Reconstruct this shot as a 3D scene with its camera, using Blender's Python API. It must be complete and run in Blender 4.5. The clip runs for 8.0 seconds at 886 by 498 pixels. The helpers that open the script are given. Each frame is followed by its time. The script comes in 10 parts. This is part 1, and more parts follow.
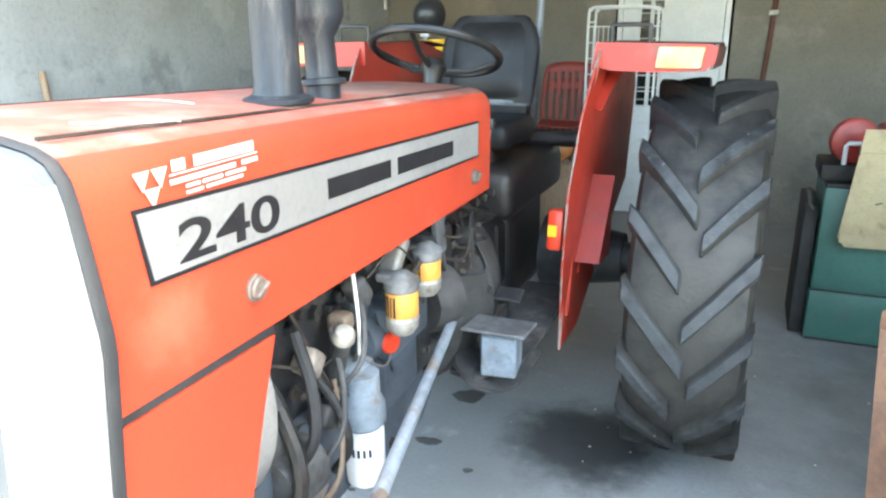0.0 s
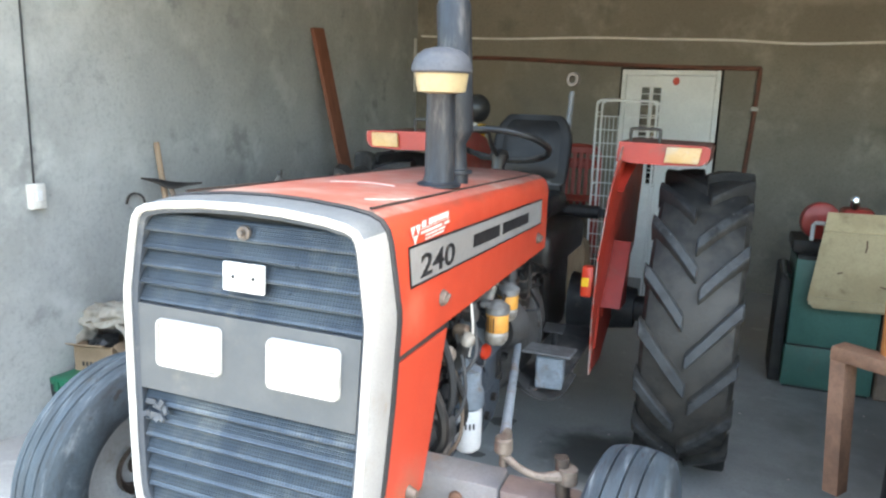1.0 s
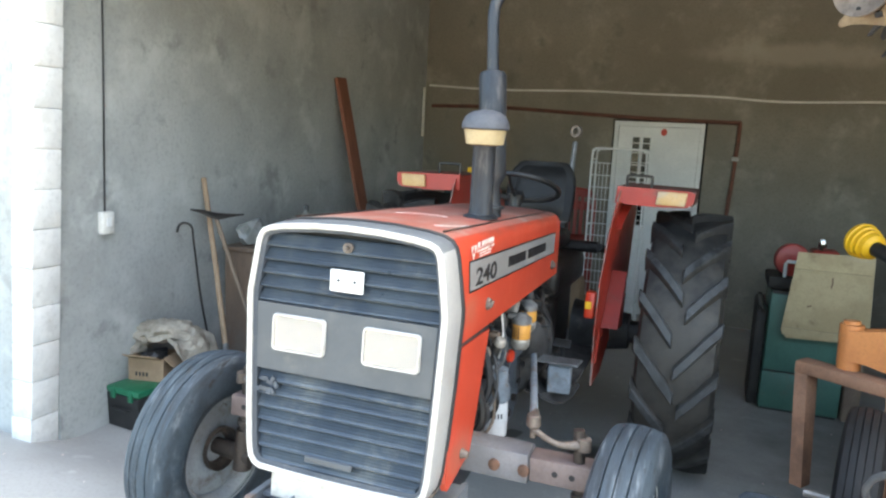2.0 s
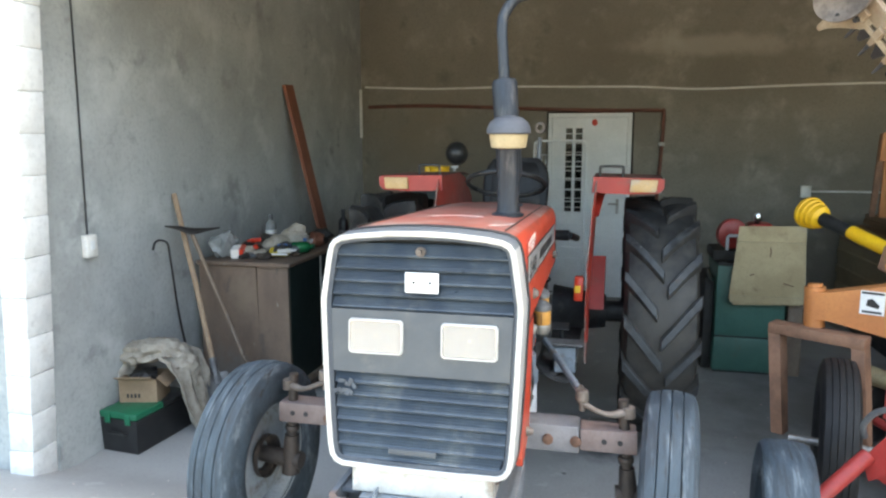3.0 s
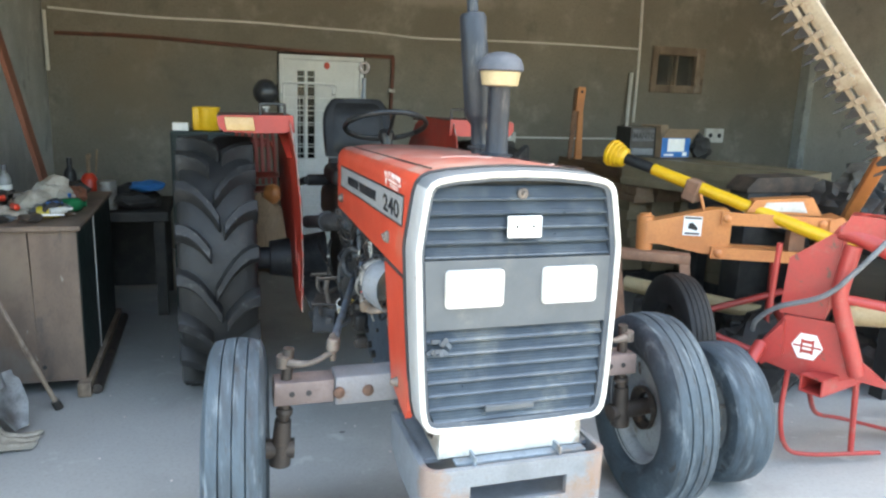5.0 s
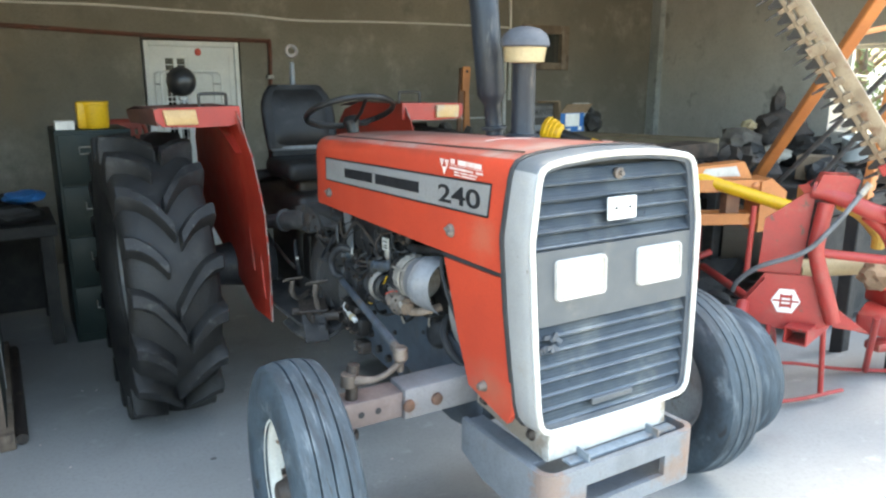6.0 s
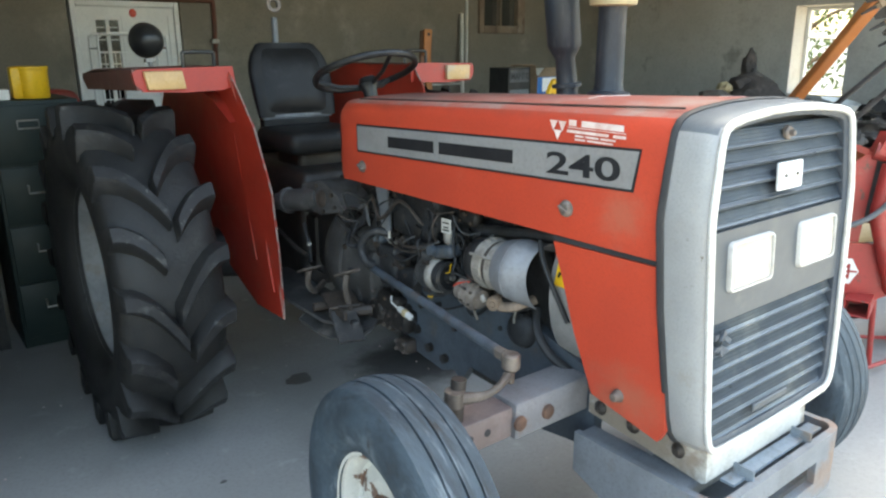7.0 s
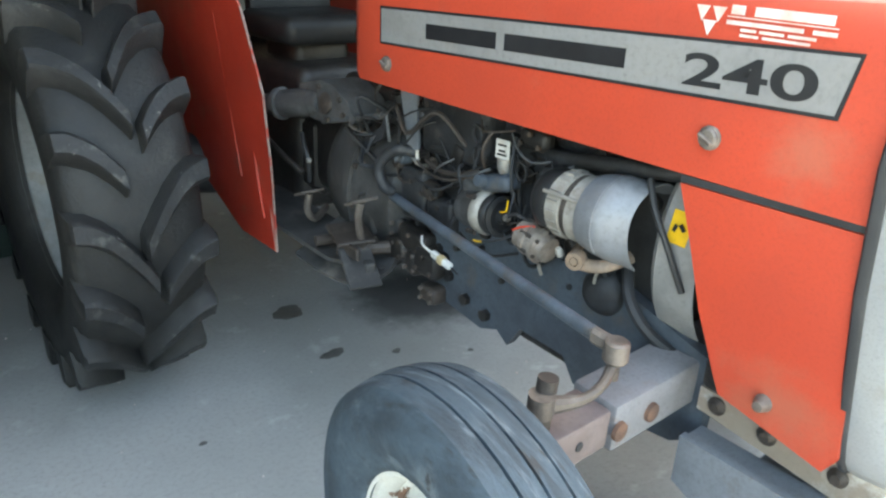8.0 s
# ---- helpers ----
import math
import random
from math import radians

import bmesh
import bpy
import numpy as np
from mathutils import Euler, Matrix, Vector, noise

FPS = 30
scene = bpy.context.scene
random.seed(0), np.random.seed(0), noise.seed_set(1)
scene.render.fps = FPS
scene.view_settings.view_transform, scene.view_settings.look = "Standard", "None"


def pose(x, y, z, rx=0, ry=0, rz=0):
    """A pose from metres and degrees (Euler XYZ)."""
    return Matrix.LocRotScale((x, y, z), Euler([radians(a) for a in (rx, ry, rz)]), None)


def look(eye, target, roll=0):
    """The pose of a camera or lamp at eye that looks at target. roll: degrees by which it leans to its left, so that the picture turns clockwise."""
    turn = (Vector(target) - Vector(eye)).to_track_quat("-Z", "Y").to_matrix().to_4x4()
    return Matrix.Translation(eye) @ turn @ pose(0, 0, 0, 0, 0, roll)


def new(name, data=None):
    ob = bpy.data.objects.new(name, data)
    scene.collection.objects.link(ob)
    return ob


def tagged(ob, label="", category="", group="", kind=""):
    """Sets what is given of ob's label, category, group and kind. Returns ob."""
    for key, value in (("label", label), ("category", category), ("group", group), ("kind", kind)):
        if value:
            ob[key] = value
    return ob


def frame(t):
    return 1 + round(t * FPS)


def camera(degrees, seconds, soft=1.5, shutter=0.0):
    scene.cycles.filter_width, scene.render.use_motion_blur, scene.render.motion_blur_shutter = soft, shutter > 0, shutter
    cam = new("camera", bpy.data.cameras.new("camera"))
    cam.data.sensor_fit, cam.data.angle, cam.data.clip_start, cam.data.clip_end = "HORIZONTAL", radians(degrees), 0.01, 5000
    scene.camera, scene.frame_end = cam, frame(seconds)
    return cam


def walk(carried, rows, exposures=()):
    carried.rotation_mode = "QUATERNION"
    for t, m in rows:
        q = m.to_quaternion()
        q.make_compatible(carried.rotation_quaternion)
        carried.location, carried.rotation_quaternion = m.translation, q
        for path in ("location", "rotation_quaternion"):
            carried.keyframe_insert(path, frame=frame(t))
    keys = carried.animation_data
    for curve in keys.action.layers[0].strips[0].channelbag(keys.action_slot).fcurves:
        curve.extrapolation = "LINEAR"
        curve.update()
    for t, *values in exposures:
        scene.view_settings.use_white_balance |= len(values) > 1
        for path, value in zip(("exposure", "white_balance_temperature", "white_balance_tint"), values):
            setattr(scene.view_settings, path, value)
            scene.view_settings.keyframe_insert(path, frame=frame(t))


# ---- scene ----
cam = camera(63.3, 8.0, soft=2.3)
PATH = [
    (0, (0.938, -0.588, 1.606), (0.194, 1.173, 1.018), -0.4),
    (0.2, (0.960, -0.746, 1.634), (0.204, 1.000, 1.019), 0.0),
    (0.5, (0.977, -0.986, 1.674), (0.348, 0.845, 1.174), 2.2),
    (0.7, (0.961, -1.147, 1.698), (0.358, 0.703, 1.236), 0.2),
    (1, (0.932, -1.36, 1.725), (0.202, 0.455, 1.312), 1.7),
    (1.2, (0.983, -1.468, 1.735), (0.147, 0.313, 1.377), -0.2),
    (2.3, (0.906, -2.05, 1.766), (0.254, -0.181, 1.475), 2.8),
    (2.5, (0.841, -2.127, 1.785), (0.225, -0.255, 1.446), 0.9),
    (2.7, (0.744, -2.171, 1.784), (0.193, -0.274, 1.473), 1.4),
    (3, (0.56, -2.215, 1.777), (0.102, -0.292, 1.47), -0.1),
    (3.2, (0.422, -2.258, 1.764), (-0.038, -0.337, 1.448), 0.8),
    (3.5, (0.209, -2.306, 1.751), (-0.044, -0.35, 1.418), 1.5),
    (3.7, (0.072, -2.312, 1.753), (-0.002, -0.355, 1.347), 0.6),
    (4, (-0.134, -2.314, 1.756), (-0.048, -0.366, 1.311), 2.1),
    (4.2, (-0.280, -2.275, 1.755), (-0.117, -0.330, 1.320), 1.3),
    (4.5, (-0.494, -2.156, 1.738), (-0.201, -0.212, 1.369), 2.3),
    (4.7, (-0.625, -2.098, 1.714), (-0.196, -0.183, 1.328), 2.9),
    (5.8, (-1.31, -1.654, 1.7), (-0.392, 0.054, 1.212), -0.6),
    (6, (-1.408, -1.55, 1.68), (-0.392, 0.11, 1.221), 0.1),
    (6.2, (-1.519, -1.449, 1.665), (-0.448, 0.146, 1.109), 0.6),
    (6.5, (-1.615, -1.283, 1.655), (-0.443, 0.219, 1.049), 0.6),
    (6.7, (-1.610, -1.150, 1.644), (-0.395, 0.321, 1.044), 0.2),
    (7, (-1.583, -0.943, 1.617), (-0.397, 0.577, 1.082), -0.3),
    (7.2, (-1.553, -0.820, 1.595), (-0.375, 0.669, 0.968), 1.3),
    (7.5, (-1.499, -0.657, 1.564), (-0.295, 0.801, 0.911), 1.8),
    (7.7, (-1.462, -0.555, 1.547), (-0.260, 0.903, 0.892), 3.2),
    (8, (-1.406, -0.406, 1.527), (-0.211, 0.994, 0.745), 2.5),
]
EXPOSURE = [(0.0, 4.58, 7500, 0), (0.5, 4.02, 7600, 2), (1.0, 3.72, 7600, 3), (2.5, 3.18, 7600, 3), (3.5, 3.36, 7600, 3), (4.5, 3.62, 7600, 2), (6.0, 3.5, 7500, 0), (6.5, 3.3, 7700, 0), (7.0, 3.2, 7700, 0), (7.5, 3.38, 7900, -1), (8.0, 3.78, 8000, -2)]
walk(cam, [(t, look(eye, target, roll)) for t, eye, target, roll in PATH], EXPOSURE)

# ---- light ----
world = bpy.data.worlds.new("world")
scene.world = world
world.use_nodes = True
wn = world.node_tree
sky = wn.nodes.new("ShaderNodeTexSky")
sky.sky_type = "NISHITA"
sky.sun_disc = False
sky.sun_elevation = radians(60)
sky.sun_rotation = radians(48)
sky.dust_density = 4.0
wn.links.new(sky.outputs[0], wn.nodes["Background"].inputs[0])
wn.nodes["Background"].inputs[1].default_value = 0.15
sun = new("sun", bpy.data.lights.new("sun", "SUN"))
sun.data.energy = 2.0
sun.data.angle = radians(0.5)
sun.data.color = (1.0, 0.95, 0.87)
sun.matrix_world = look((13, 11.7, 30.3), (0, 0, 0))

# ---- mesh helpers ----
def box(bm, c, s, m=None, bev=0.0, seg=1):
    r = bmesh.ops.create_cube(bm, size=1.0, matrix=Matrix.Translation(c) @ (m or Matrix()) @ Matrix.Diagonal((*s, 1)))
    if bev:
        es = {e for v in r["verts"] for e in v.link_edges}
        bmesh.ops.bevel(bm, geom=list(es), offset=bev, segments=seg, affect="EDGES", profile=0.5)


def cyl(bm, a, b, r0, r1=None, n=16, caps=True):
    a, b = Vector(a), Vector(b)
    d = b - a
    m = Matrix.Translation((a + b) / 2) @ d.to_track_quat("Z", "Y").to_matrix().to_4x4()
    bmesh.ops.create_cone(bm, cap_ends=caps, segments=n, radius1=r0, radius2=r0 if r1 is None else r1, depth=d.length, matrix=m)


def smooth_path(pts, k=6):
    """Points of a rounded line through pts."""
    p = [Vector(q) for q in pts]
    p = [2 * p[0] - p[1]] + p + [2 * p[-1] - p[-2]]
    out = []
    for i in range(1, len(p) - 2):
        a, b, c, d = p[i - 1:i + 3]
        for j in range(k):
            t = j / k
            out.append(0.5 * (2 * b + (c - a) * t + (2 * a - 5 * b + 4 * c - d) * t * t + (3 * b - a - 3 * c + d) * t ** 3))
    return out + [p[-2]]


def tube(bm, pts, r, n=8, closed=False, flat=1.0):
    """A round bar along pts; r is one radius or one for each point."""
    p = [Vector(q) for q in pts]
    k = len(p)
    rs = list(r) if isinstance(r, (list, tuple)) else [r] * k
    up = None
    rings = []
    for i in range(k):
        if closed:
            d = (p[(i + 1) % k] - p[i - 1]).normalized()
        else:
            d = (p[min(i + 1, k - 1)] - p[max(i - 1, 0)]).normalized()
        if up is None:
            up = d.orthogonal().normalized()
        up = (up - d * up.dot(d))
        up = up.normalized() if up.length > 1e-6 else d.orthogonal().normalized()
        s = d.cross(up)
        rings.append([bm.verts.new(p[i] + rs[i] * (up * math.cos(q) + s * math.sin(q) * flat)) for q in (math.tau * j / n for j in range(n))])
    for i in range(k if closed else k - 1):
        a, b = rings[i], rings[(i + 1) % k]
        for j in range(n):
            bm.faces.new((a[j], a[(j + 1) % n], b[(j + 1) % n], b[j]))
    if not closed:
        bm.faces.new(rings[0])
        bm.faces.new(rings[-1])


def lathe(bm, prof, m, n=32, closed=False):
    """A body of rotation about m's z axis; prof holds (radius, height)."""
    rings = []
    for r, h in prof:
        if r < 1e-5:
            rings.append([bm.verts.new(m @ Vector((0, 0, h)))])
        else:
            rings.append([bm.verts.new(m @ Vector((r * math.cos(q), r * math.sin(q), h))) for q in (math.tau * j / n for j in range(n))])
    pairs = list(zip(rings, rings[1:])) + ([(rings[-1], rings[0])] if closed else [])
    for a, b in pairs:
        for j in range(n):
            k = (j + 1) % n
            if len(a) > 1 and len(b) > 1:
                bm.faces.new((a[j], a[k], b[k], b[j]))
            elif len(b) > 1:
                bm.faces.new((a[0], b[k], b[j]))
            elif len(a) > 1:
                bm.faces.new((a[j], a[k], b[0]))


def axis(o, d):
    """A frame at o whose z points along d."""
    return Matrix.Translation(o) @ Vector(d).to_track_quat("Z", "Y").to_matrix().to_4x4()


def prism(bm, poly, a, b, plane="x"):
    """poly in the two other axes, drawn out along plane from a to b."""
    def at(p, h):
        return {"x": (h, p[0], p[1]), "y": (p[0], h, p[1]), "z": (p[0], p[1], h)}[plane]
    va = [bm.verts.new(at(p, a)) for p in poly]
    vb = [bm.verts.new(at(p, b)) for p in poly]
    k = len(poly)
    for i in range(k):
        bm.faces.new((va[i], va[(i + 1) % k], vb[(i + 1) % k], vb[i]))
    bm.faces.new(va)
    bm.faces.new(vb)


def loft(bm, loops, caps=True):
    """A skin through loops of equally many points."""
    vs = [[bm.verts.new(p) for p in lp] for lp in loops]
    k = len(vs[0])
    for a, b in zip(vs, vs[1:]):
        for j in range(k):
            bm.faces.new((a[j], a[(j + 1) % k], b[(j + 1) % k], b[j]))
    if caps:
        bm.faces.new(vs[0])
        bm.faces.new(vs[-1])


def soften(bm, off, seg=2, angle=30):
    es = [e for e in bm.edges if len(e.link_faces) == 2 and e.calc_face_angle(0) > radians(angle)]
    bmesh.ops.bevel(bm, geom=es, offset=off, segments=seg, affect="EDGES", profile=0.5)


def sheet(bm, f, nu, nv, thick=0.004):
    """A thin skin over the unit square by f(u, v)."""
    g = [[bm.verts.new(f(i / nu, j / nv)) for j in range(nv + 1)] for i in range(nu + 1)]
    for i in range(nu):
        for j in range(nv):
            bm.faces.new((g[i][j], g[i + 1][j], g[i + 1][j + 1], g[i][j + 1]))
    bmesh.ops.recalc_face_normals(bm, faces=bm.faces[:])
    bmesh.ops.solidify(bm, geom=bm.faces[:], thickness=thick)


def mesh_of(name, bm, material, angle=35, smooth=True):
    bmesh.ops.recalc_face_normals(bm, faces=bm.faces[:])
    me = bpy.data.meshes.new(name)
    bm.to_mesh(me)
    bm.free()
    if smooth:
        me.shade_smooth()
        me.set_sharp_from_angle(angle=radians(angle))
    me.materials.append(material)
    return me


def part(name, bm, material, parent, label="", angle=35):
    ob = new(name, mesh_of(name, bm, material, angle))
    ob.parent = parent
    base = parent.matrix_basis.copy() if parent.parent is None else parent.parent.matrix_basis.copy()
    if parent.parent is None:
        ob.matrix_parent_inverse = base.inverted()
    if label:
        ob["label"] = label
    return ob


def thing(name, label, category, at=(0, 0, 0), group="", kind=""):
    ob = new(name)
    ob.empty_display_size = 0.1
    ob.matrix_basis = Matrix.Translation(at)
    return tagged(ob, label, category, group, kind)


def single(name, bm, material, label, category, group="", kind="", angle=35):
    return tagged(new(name, mesh_of(name, bm, material, angle)), label, category, group, kind)


def B():
    return bmesh.new()


def built():
    """How many objects stand so far."""
    return len(scene.collection.objects)


def fit_in(first, f):
    """Moves the vertices of all that was built since first to f(x, y, z)."""
    done = set()
    for ob in list(scene.collection.objects)[first:]:
        if ob.type == "MESH" and ob.data.name not in done:
            done.add(ob.data.name)
            for v in ob.data.vertices:
                v.co = f(*v.co)
        elif ob.type == "EMPTY":
            ob.matrix_basis = Matrix.Translation(f(*ob.matrix_basis.translation))
            for c in ob.children:
                c.matrix_parent_inverse = ob.matrix_basis.inverted()


def between(v, xs, ys):
    return float(np.interp(v, xs, ys))


def lettering(name, text, size, m, material, parent, depth=0.0008):
    """Raised letters of the built-in font, as a mesh; m maps the text's plane into the place."""
    cu = bpy.data.curves.new(name, "FONT")
    cu.body = text
    cu.size = size
    cu.extrude = depth
    cu.offset = 0.018 * size
    ob = bpy.data.objects.new(name, cu)
    me = bpy.data.meshes.new_from_object(ob)
    bpy.data.objects.remove(ob)
    me.transform(m)
    me.materials.append(material)
    o2 = new(name, me)
    o2.parent = parent
    if parent.parent is None:
        o2.matrix_parent_inverse = parent.matrix_basis.inverted()
    return o2


# ---- materials ----
def mat(name, col, col2=None, scale=4.0, mix=(0.4, 0.65), rough=0.5, metal=0.0, bump=0.1, fine=80.0, dirt=None, dirt_scale=9.0, dirt_at=(0.52, 0.7), spots=None, spots_at=(0.66, 0.7), spots_scale=14.0, stretch=(1, 1, 1), coat=0.0, rvar=0.12, vary=0.0, ior=1.45):
    ma = bpy.data.materials.new(name)
    ma.use_nodes = True
    nt = ma.node_tree
    N, L = nt.nodes, nt.links
    bs = N["Principled BSDF"]
    tc = N.new("ShaderNodeTexCoord")
    mp = N.new("ShaderNodeMapping")
    mp.inputs["Scale"].default_value = stretch
    L.new(tc.outputs["Object"], mp.inputs[0])

    def noise_at(s, detail=5.0, rg=0.6, off=0.0):
        n = N.new("ShaderNodeTexNoise")
        n.inputs["Scale"].default_value = s
        n.inputs["Detail"].default_value = detail
        n.inputs["Roughness"].default_value = rg
        if off:
            m2 = N.new("ShaderNodeMapping")
            m2.inputs["Location"].default_value = (off, off * 1.7, -off)
            L.new(mp.outputs[0], m2.inputs[0])
            L.new(m2.outputs[0], n.inputs["Vector"])
        else:
            L.new(mp.outputs[0], n.inputs["Vector"])
        return n.outputs["Fac"]

    def ramp(src, a, b):
        r = N.new("ShaderNodeMapRange")
        r.interpolation_type = "SMOOTHSTEP"
        r.inputs["From Min"].default_value, r.inputs["From Max"].default_value = a, b
        L.new(src, r.inputs["Value"])
        return r.outputs[0]

    def blend(fac, a, b):
        x = N.new("ShaderNodeMix")
        x.data_type = "RGBA"
        L.new(fac, x.inputs[0])
        for sock, v in ((x.inputs[6], a), (x.inputs[7], b)):
            if isinstance(v, tuple):
                sock.default_value = (*v, 1)
            else:
                L.new(v, sock)
        return x.outputs[2]

    c2 = col2 or tuple(0.72 * v for v in col)
    out = blend(ramp(noise_at(scale), *mix), col, c2)
    fine_n = noise_at(fine, 6.0, 0.7, 3.1)
    out = blend(ramp(fine_n, 0.35, 0.8), out, blend(ramp(fine_n, 0.2, 0.9), out, tuple(0.8 * v for v in c2)))
    if vary:
        oi = N.new("ShaderNodeObjectInfo")
        hv = N.new("ShaderNodeHueSaturation")
        mr = N.new("ShaderNodeMapRange")
        mr.inputs["To Min"].default_value, mr.inputs["To Max"].default_value = 1 - vary, 1 + vary
        L.new(oi.outputs["Random"], mr.inputs["Value"])
        L.new(mr.outputs[0], hv.inputs["Value"])
        L.new(out, hv.inputs["Color"])
        out = hv.outputs[0]
    rg = None
    if dirt:
        d = ramp(noise_at(dirt_scale, 7.0, 0.65, 7.7), *dirt_at)
        out = blend(d, out, dirt)
        rg = d
    if spots:
        d = ramp(noise_at(spots_scale, 6.0, 0.6, 13.3), *spots_at)
        out = blend(d, out, spots)
    L.new(out, bs.inputs["Base Color"])
    rr = N.new("ShaderNodeMapRange")
    rr.inputs["To Min"].default_value, rr.inputs["To Max"].default_value = max(0.03, rough - rvar), min(1, rough + rvar)
    L.new(noise_at(scale * 3, 5, 0.6, 21.0), rr.inputs["Value"])
    L.new(rr.outputs[0], bs.inputs["Roughness"])
    bs.inputs["Metallic"].default_value = metal
    bs.inputs["IOR"].default_value = ior
    if coat:
        bs.inputs["Coat Weight"].default_value = coat
        bs.inputs["Coat Roughness"].default_value = 0.15
    if bump:
        bp = N.new("ShaderNodeBump")
        bp.inputs["Strength"].default_value = bump
        bp.inputs["Distance"].default_value = 0.01
        L.new(fine_n, bp.inputs["Height"])
        L.new(bp.outputs[0], bs.inputs["Normal"])
    return ma


def glass(name, col=(1, 1, 1), rough=0.02):
    ma = bpy.data.materials.new(name)
    ma.use_nodes = True
    bs = ma.node_tree.nodes["Principled BSDF"]
    bs.inputs["Base Color"].default_value = (*col, 1)
    bs.inputs["Roughness"].default_value = rough
    bs.inputs["Transmission Weight"].default_value = 1.0
    bs.inputs["IOR"].default_value = 1.45
    return ma


def patch(ma, centre, scale, r0, r1, colour, amount=1.0, rag=0.5, grain=9.0, rough=None):
    """Lays a ragged stain or painted shade about a point into a material: full inside r0, gone outside r1."""
    nt = ma.node_tree
    N, L = nt.nodes, nt.links
    bs = N["Principled BSDF"]
    tc = N.new("ShaderNodeTexCoord")
    sub = N.new("ShaderNodeVectorMath")
    sub.operation = "SUBTRACT"
    sub.inputs[1].default_value = centre
    L.new(tc.outputs["Object"], sub.inputs[0])
    mul = N.new("ShaderNodeVectorMath")
    mul.operation = "MULTIPLY"
    mul.inputs[1].default_value = scale
    L.new(sub.outputs[0], mul.inputs[0])
    ln = N.new("ShaderNodeVectorMath")
    ln.operation = "LENGTH"
    L.new(mul.outputs[0], ln.inputs[0])
    nz = N.new("ShaderNodeTexNoise")
    nz.inputs["Scale"].default_value = grain
    nz.inputs["Detail"].default_value = 6.0
    nz.inputs["Roughness"].default_value = 0.65
    L.new(tc.outputs["Object"], nz.inputs["Vector"])
    k = N.new("ShaderNodeMath")
    k.operation = "MULTIPLY_ADD"
    L.new(nz.outputs["Fac"], k.inputs[0])
    k.inputs[1].default_value = rag * r1 * 2
    k.inputs[2].default_value = -rag * r1
    ad = N.new("ShaderNodeMath")
    ad.operation = "ADD"
    L.new(ln.outputs["Value"], ad.inputs[0])
    L.new(k.outputs[0], ad.inputs[1])
    mr = N.new("ShaderNodeMapRange")
    mr.interpolation_type = "SMOOTHSTEP"
    mr.inputs["From Min"].default_value, mr.inputs["From Max"].default_value = r0, r1
    mr.inputs["To Min"].default_value, mr.inputs["To Max"].default_value = amount, 0.0
    L.new(ad.outputs[0], mr.inputs["Value"])
    x = N.new("ShaderNodeMix")
    x.data_type = "RGBA"
    L.new(mr.outputs[0], x.inputs[0])
    L.new(bs.inputs["Base Color"].links[0].from_socket, x.inputs[6])
    x.inputs[7].default_value = (*colour, 1)
    L.new(x.outputs[2], bs.inputs["Base Color"])
    return ma


M_RED = mat("red_paint", (0.49, 0.057, 0.027), (0.415, 0.050, 0.026), 2.2, (0.35, 0.7), 0.42, 0, 0.03, 160, dirt=(0.42, 0.10, 0.06), dirt_at=(0.56, 0.9), dirt_scale=5)
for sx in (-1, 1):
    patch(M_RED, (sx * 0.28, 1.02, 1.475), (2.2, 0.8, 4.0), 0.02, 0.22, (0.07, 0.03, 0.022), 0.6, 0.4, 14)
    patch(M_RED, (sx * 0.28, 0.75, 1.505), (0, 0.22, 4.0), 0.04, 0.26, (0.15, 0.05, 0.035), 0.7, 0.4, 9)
    patch(M_RED, (sx * 0.30, 0.05, 1.26), (1, 1, 1), 0.0, 0.09, (0.36, 0.13, 0.08), 0.5, 0.7, 22)
    patch(M_RED, (sx * 0.30, 0.0, 0.83), (1, 1, 1.6), 0.0, 0.16, (0.30, 0.12, 0.075), 0.5, 0.7, 22)
M_REDTOP = mat("faded_red_paint", (0.37, 0.085, 0.06), (0.31, 0.11, 0.085), 6, (0.35, 0.7), 0.5, 0, 0.04, 120, dirt=(0.33, 0.215, 0.18), dirt_at=(0.42, 0.70), dirt_scale=7)
# fender red: the tractor's red with the fender's shade put into the colour
M_REDPAN = mat("shaded_fender_red", (0.37, 0.031, 0.017), (0.29, 0.026, 0.015), 4, (0.35, 0.7), 0.42, 0, 0.04, 120, dirt=(0.20, 0.06, 0.04), dirt_at=(0.55, 0.8))
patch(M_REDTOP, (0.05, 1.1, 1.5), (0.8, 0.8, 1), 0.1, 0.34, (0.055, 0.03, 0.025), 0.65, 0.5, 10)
# mudguard, gusset and dashboard: darker copy of the red, shade painted in
M_REDIN = mat("shaded_red_paint", (0.30, 0.026, 0.016), (0.22, 0.02, 0.014), 4, (0.35, 0.7), 0.42, 0, 0.04, 120, dirt=(0.16, 0.06, 0.04), dirt_at=(0.5, 0.8))
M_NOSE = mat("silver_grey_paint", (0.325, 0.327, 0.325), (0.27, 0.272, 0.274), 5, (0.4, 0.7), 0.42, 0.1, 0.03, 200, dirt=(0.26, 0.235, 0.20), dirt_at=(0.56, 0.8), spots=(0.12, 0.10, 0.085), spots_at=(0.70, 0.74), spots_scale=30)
M_NOSETOP = mat("blue_grey_nose_paint", (0.125, 0.14, 0.155), (0.095, 0.108, 0.122), 6, (0.4, 0.7), 0.5, 0.1, 0.05, 160, dirt=(0.19, 0.18, 0.165), dirt_at=(0.55, 0.8))
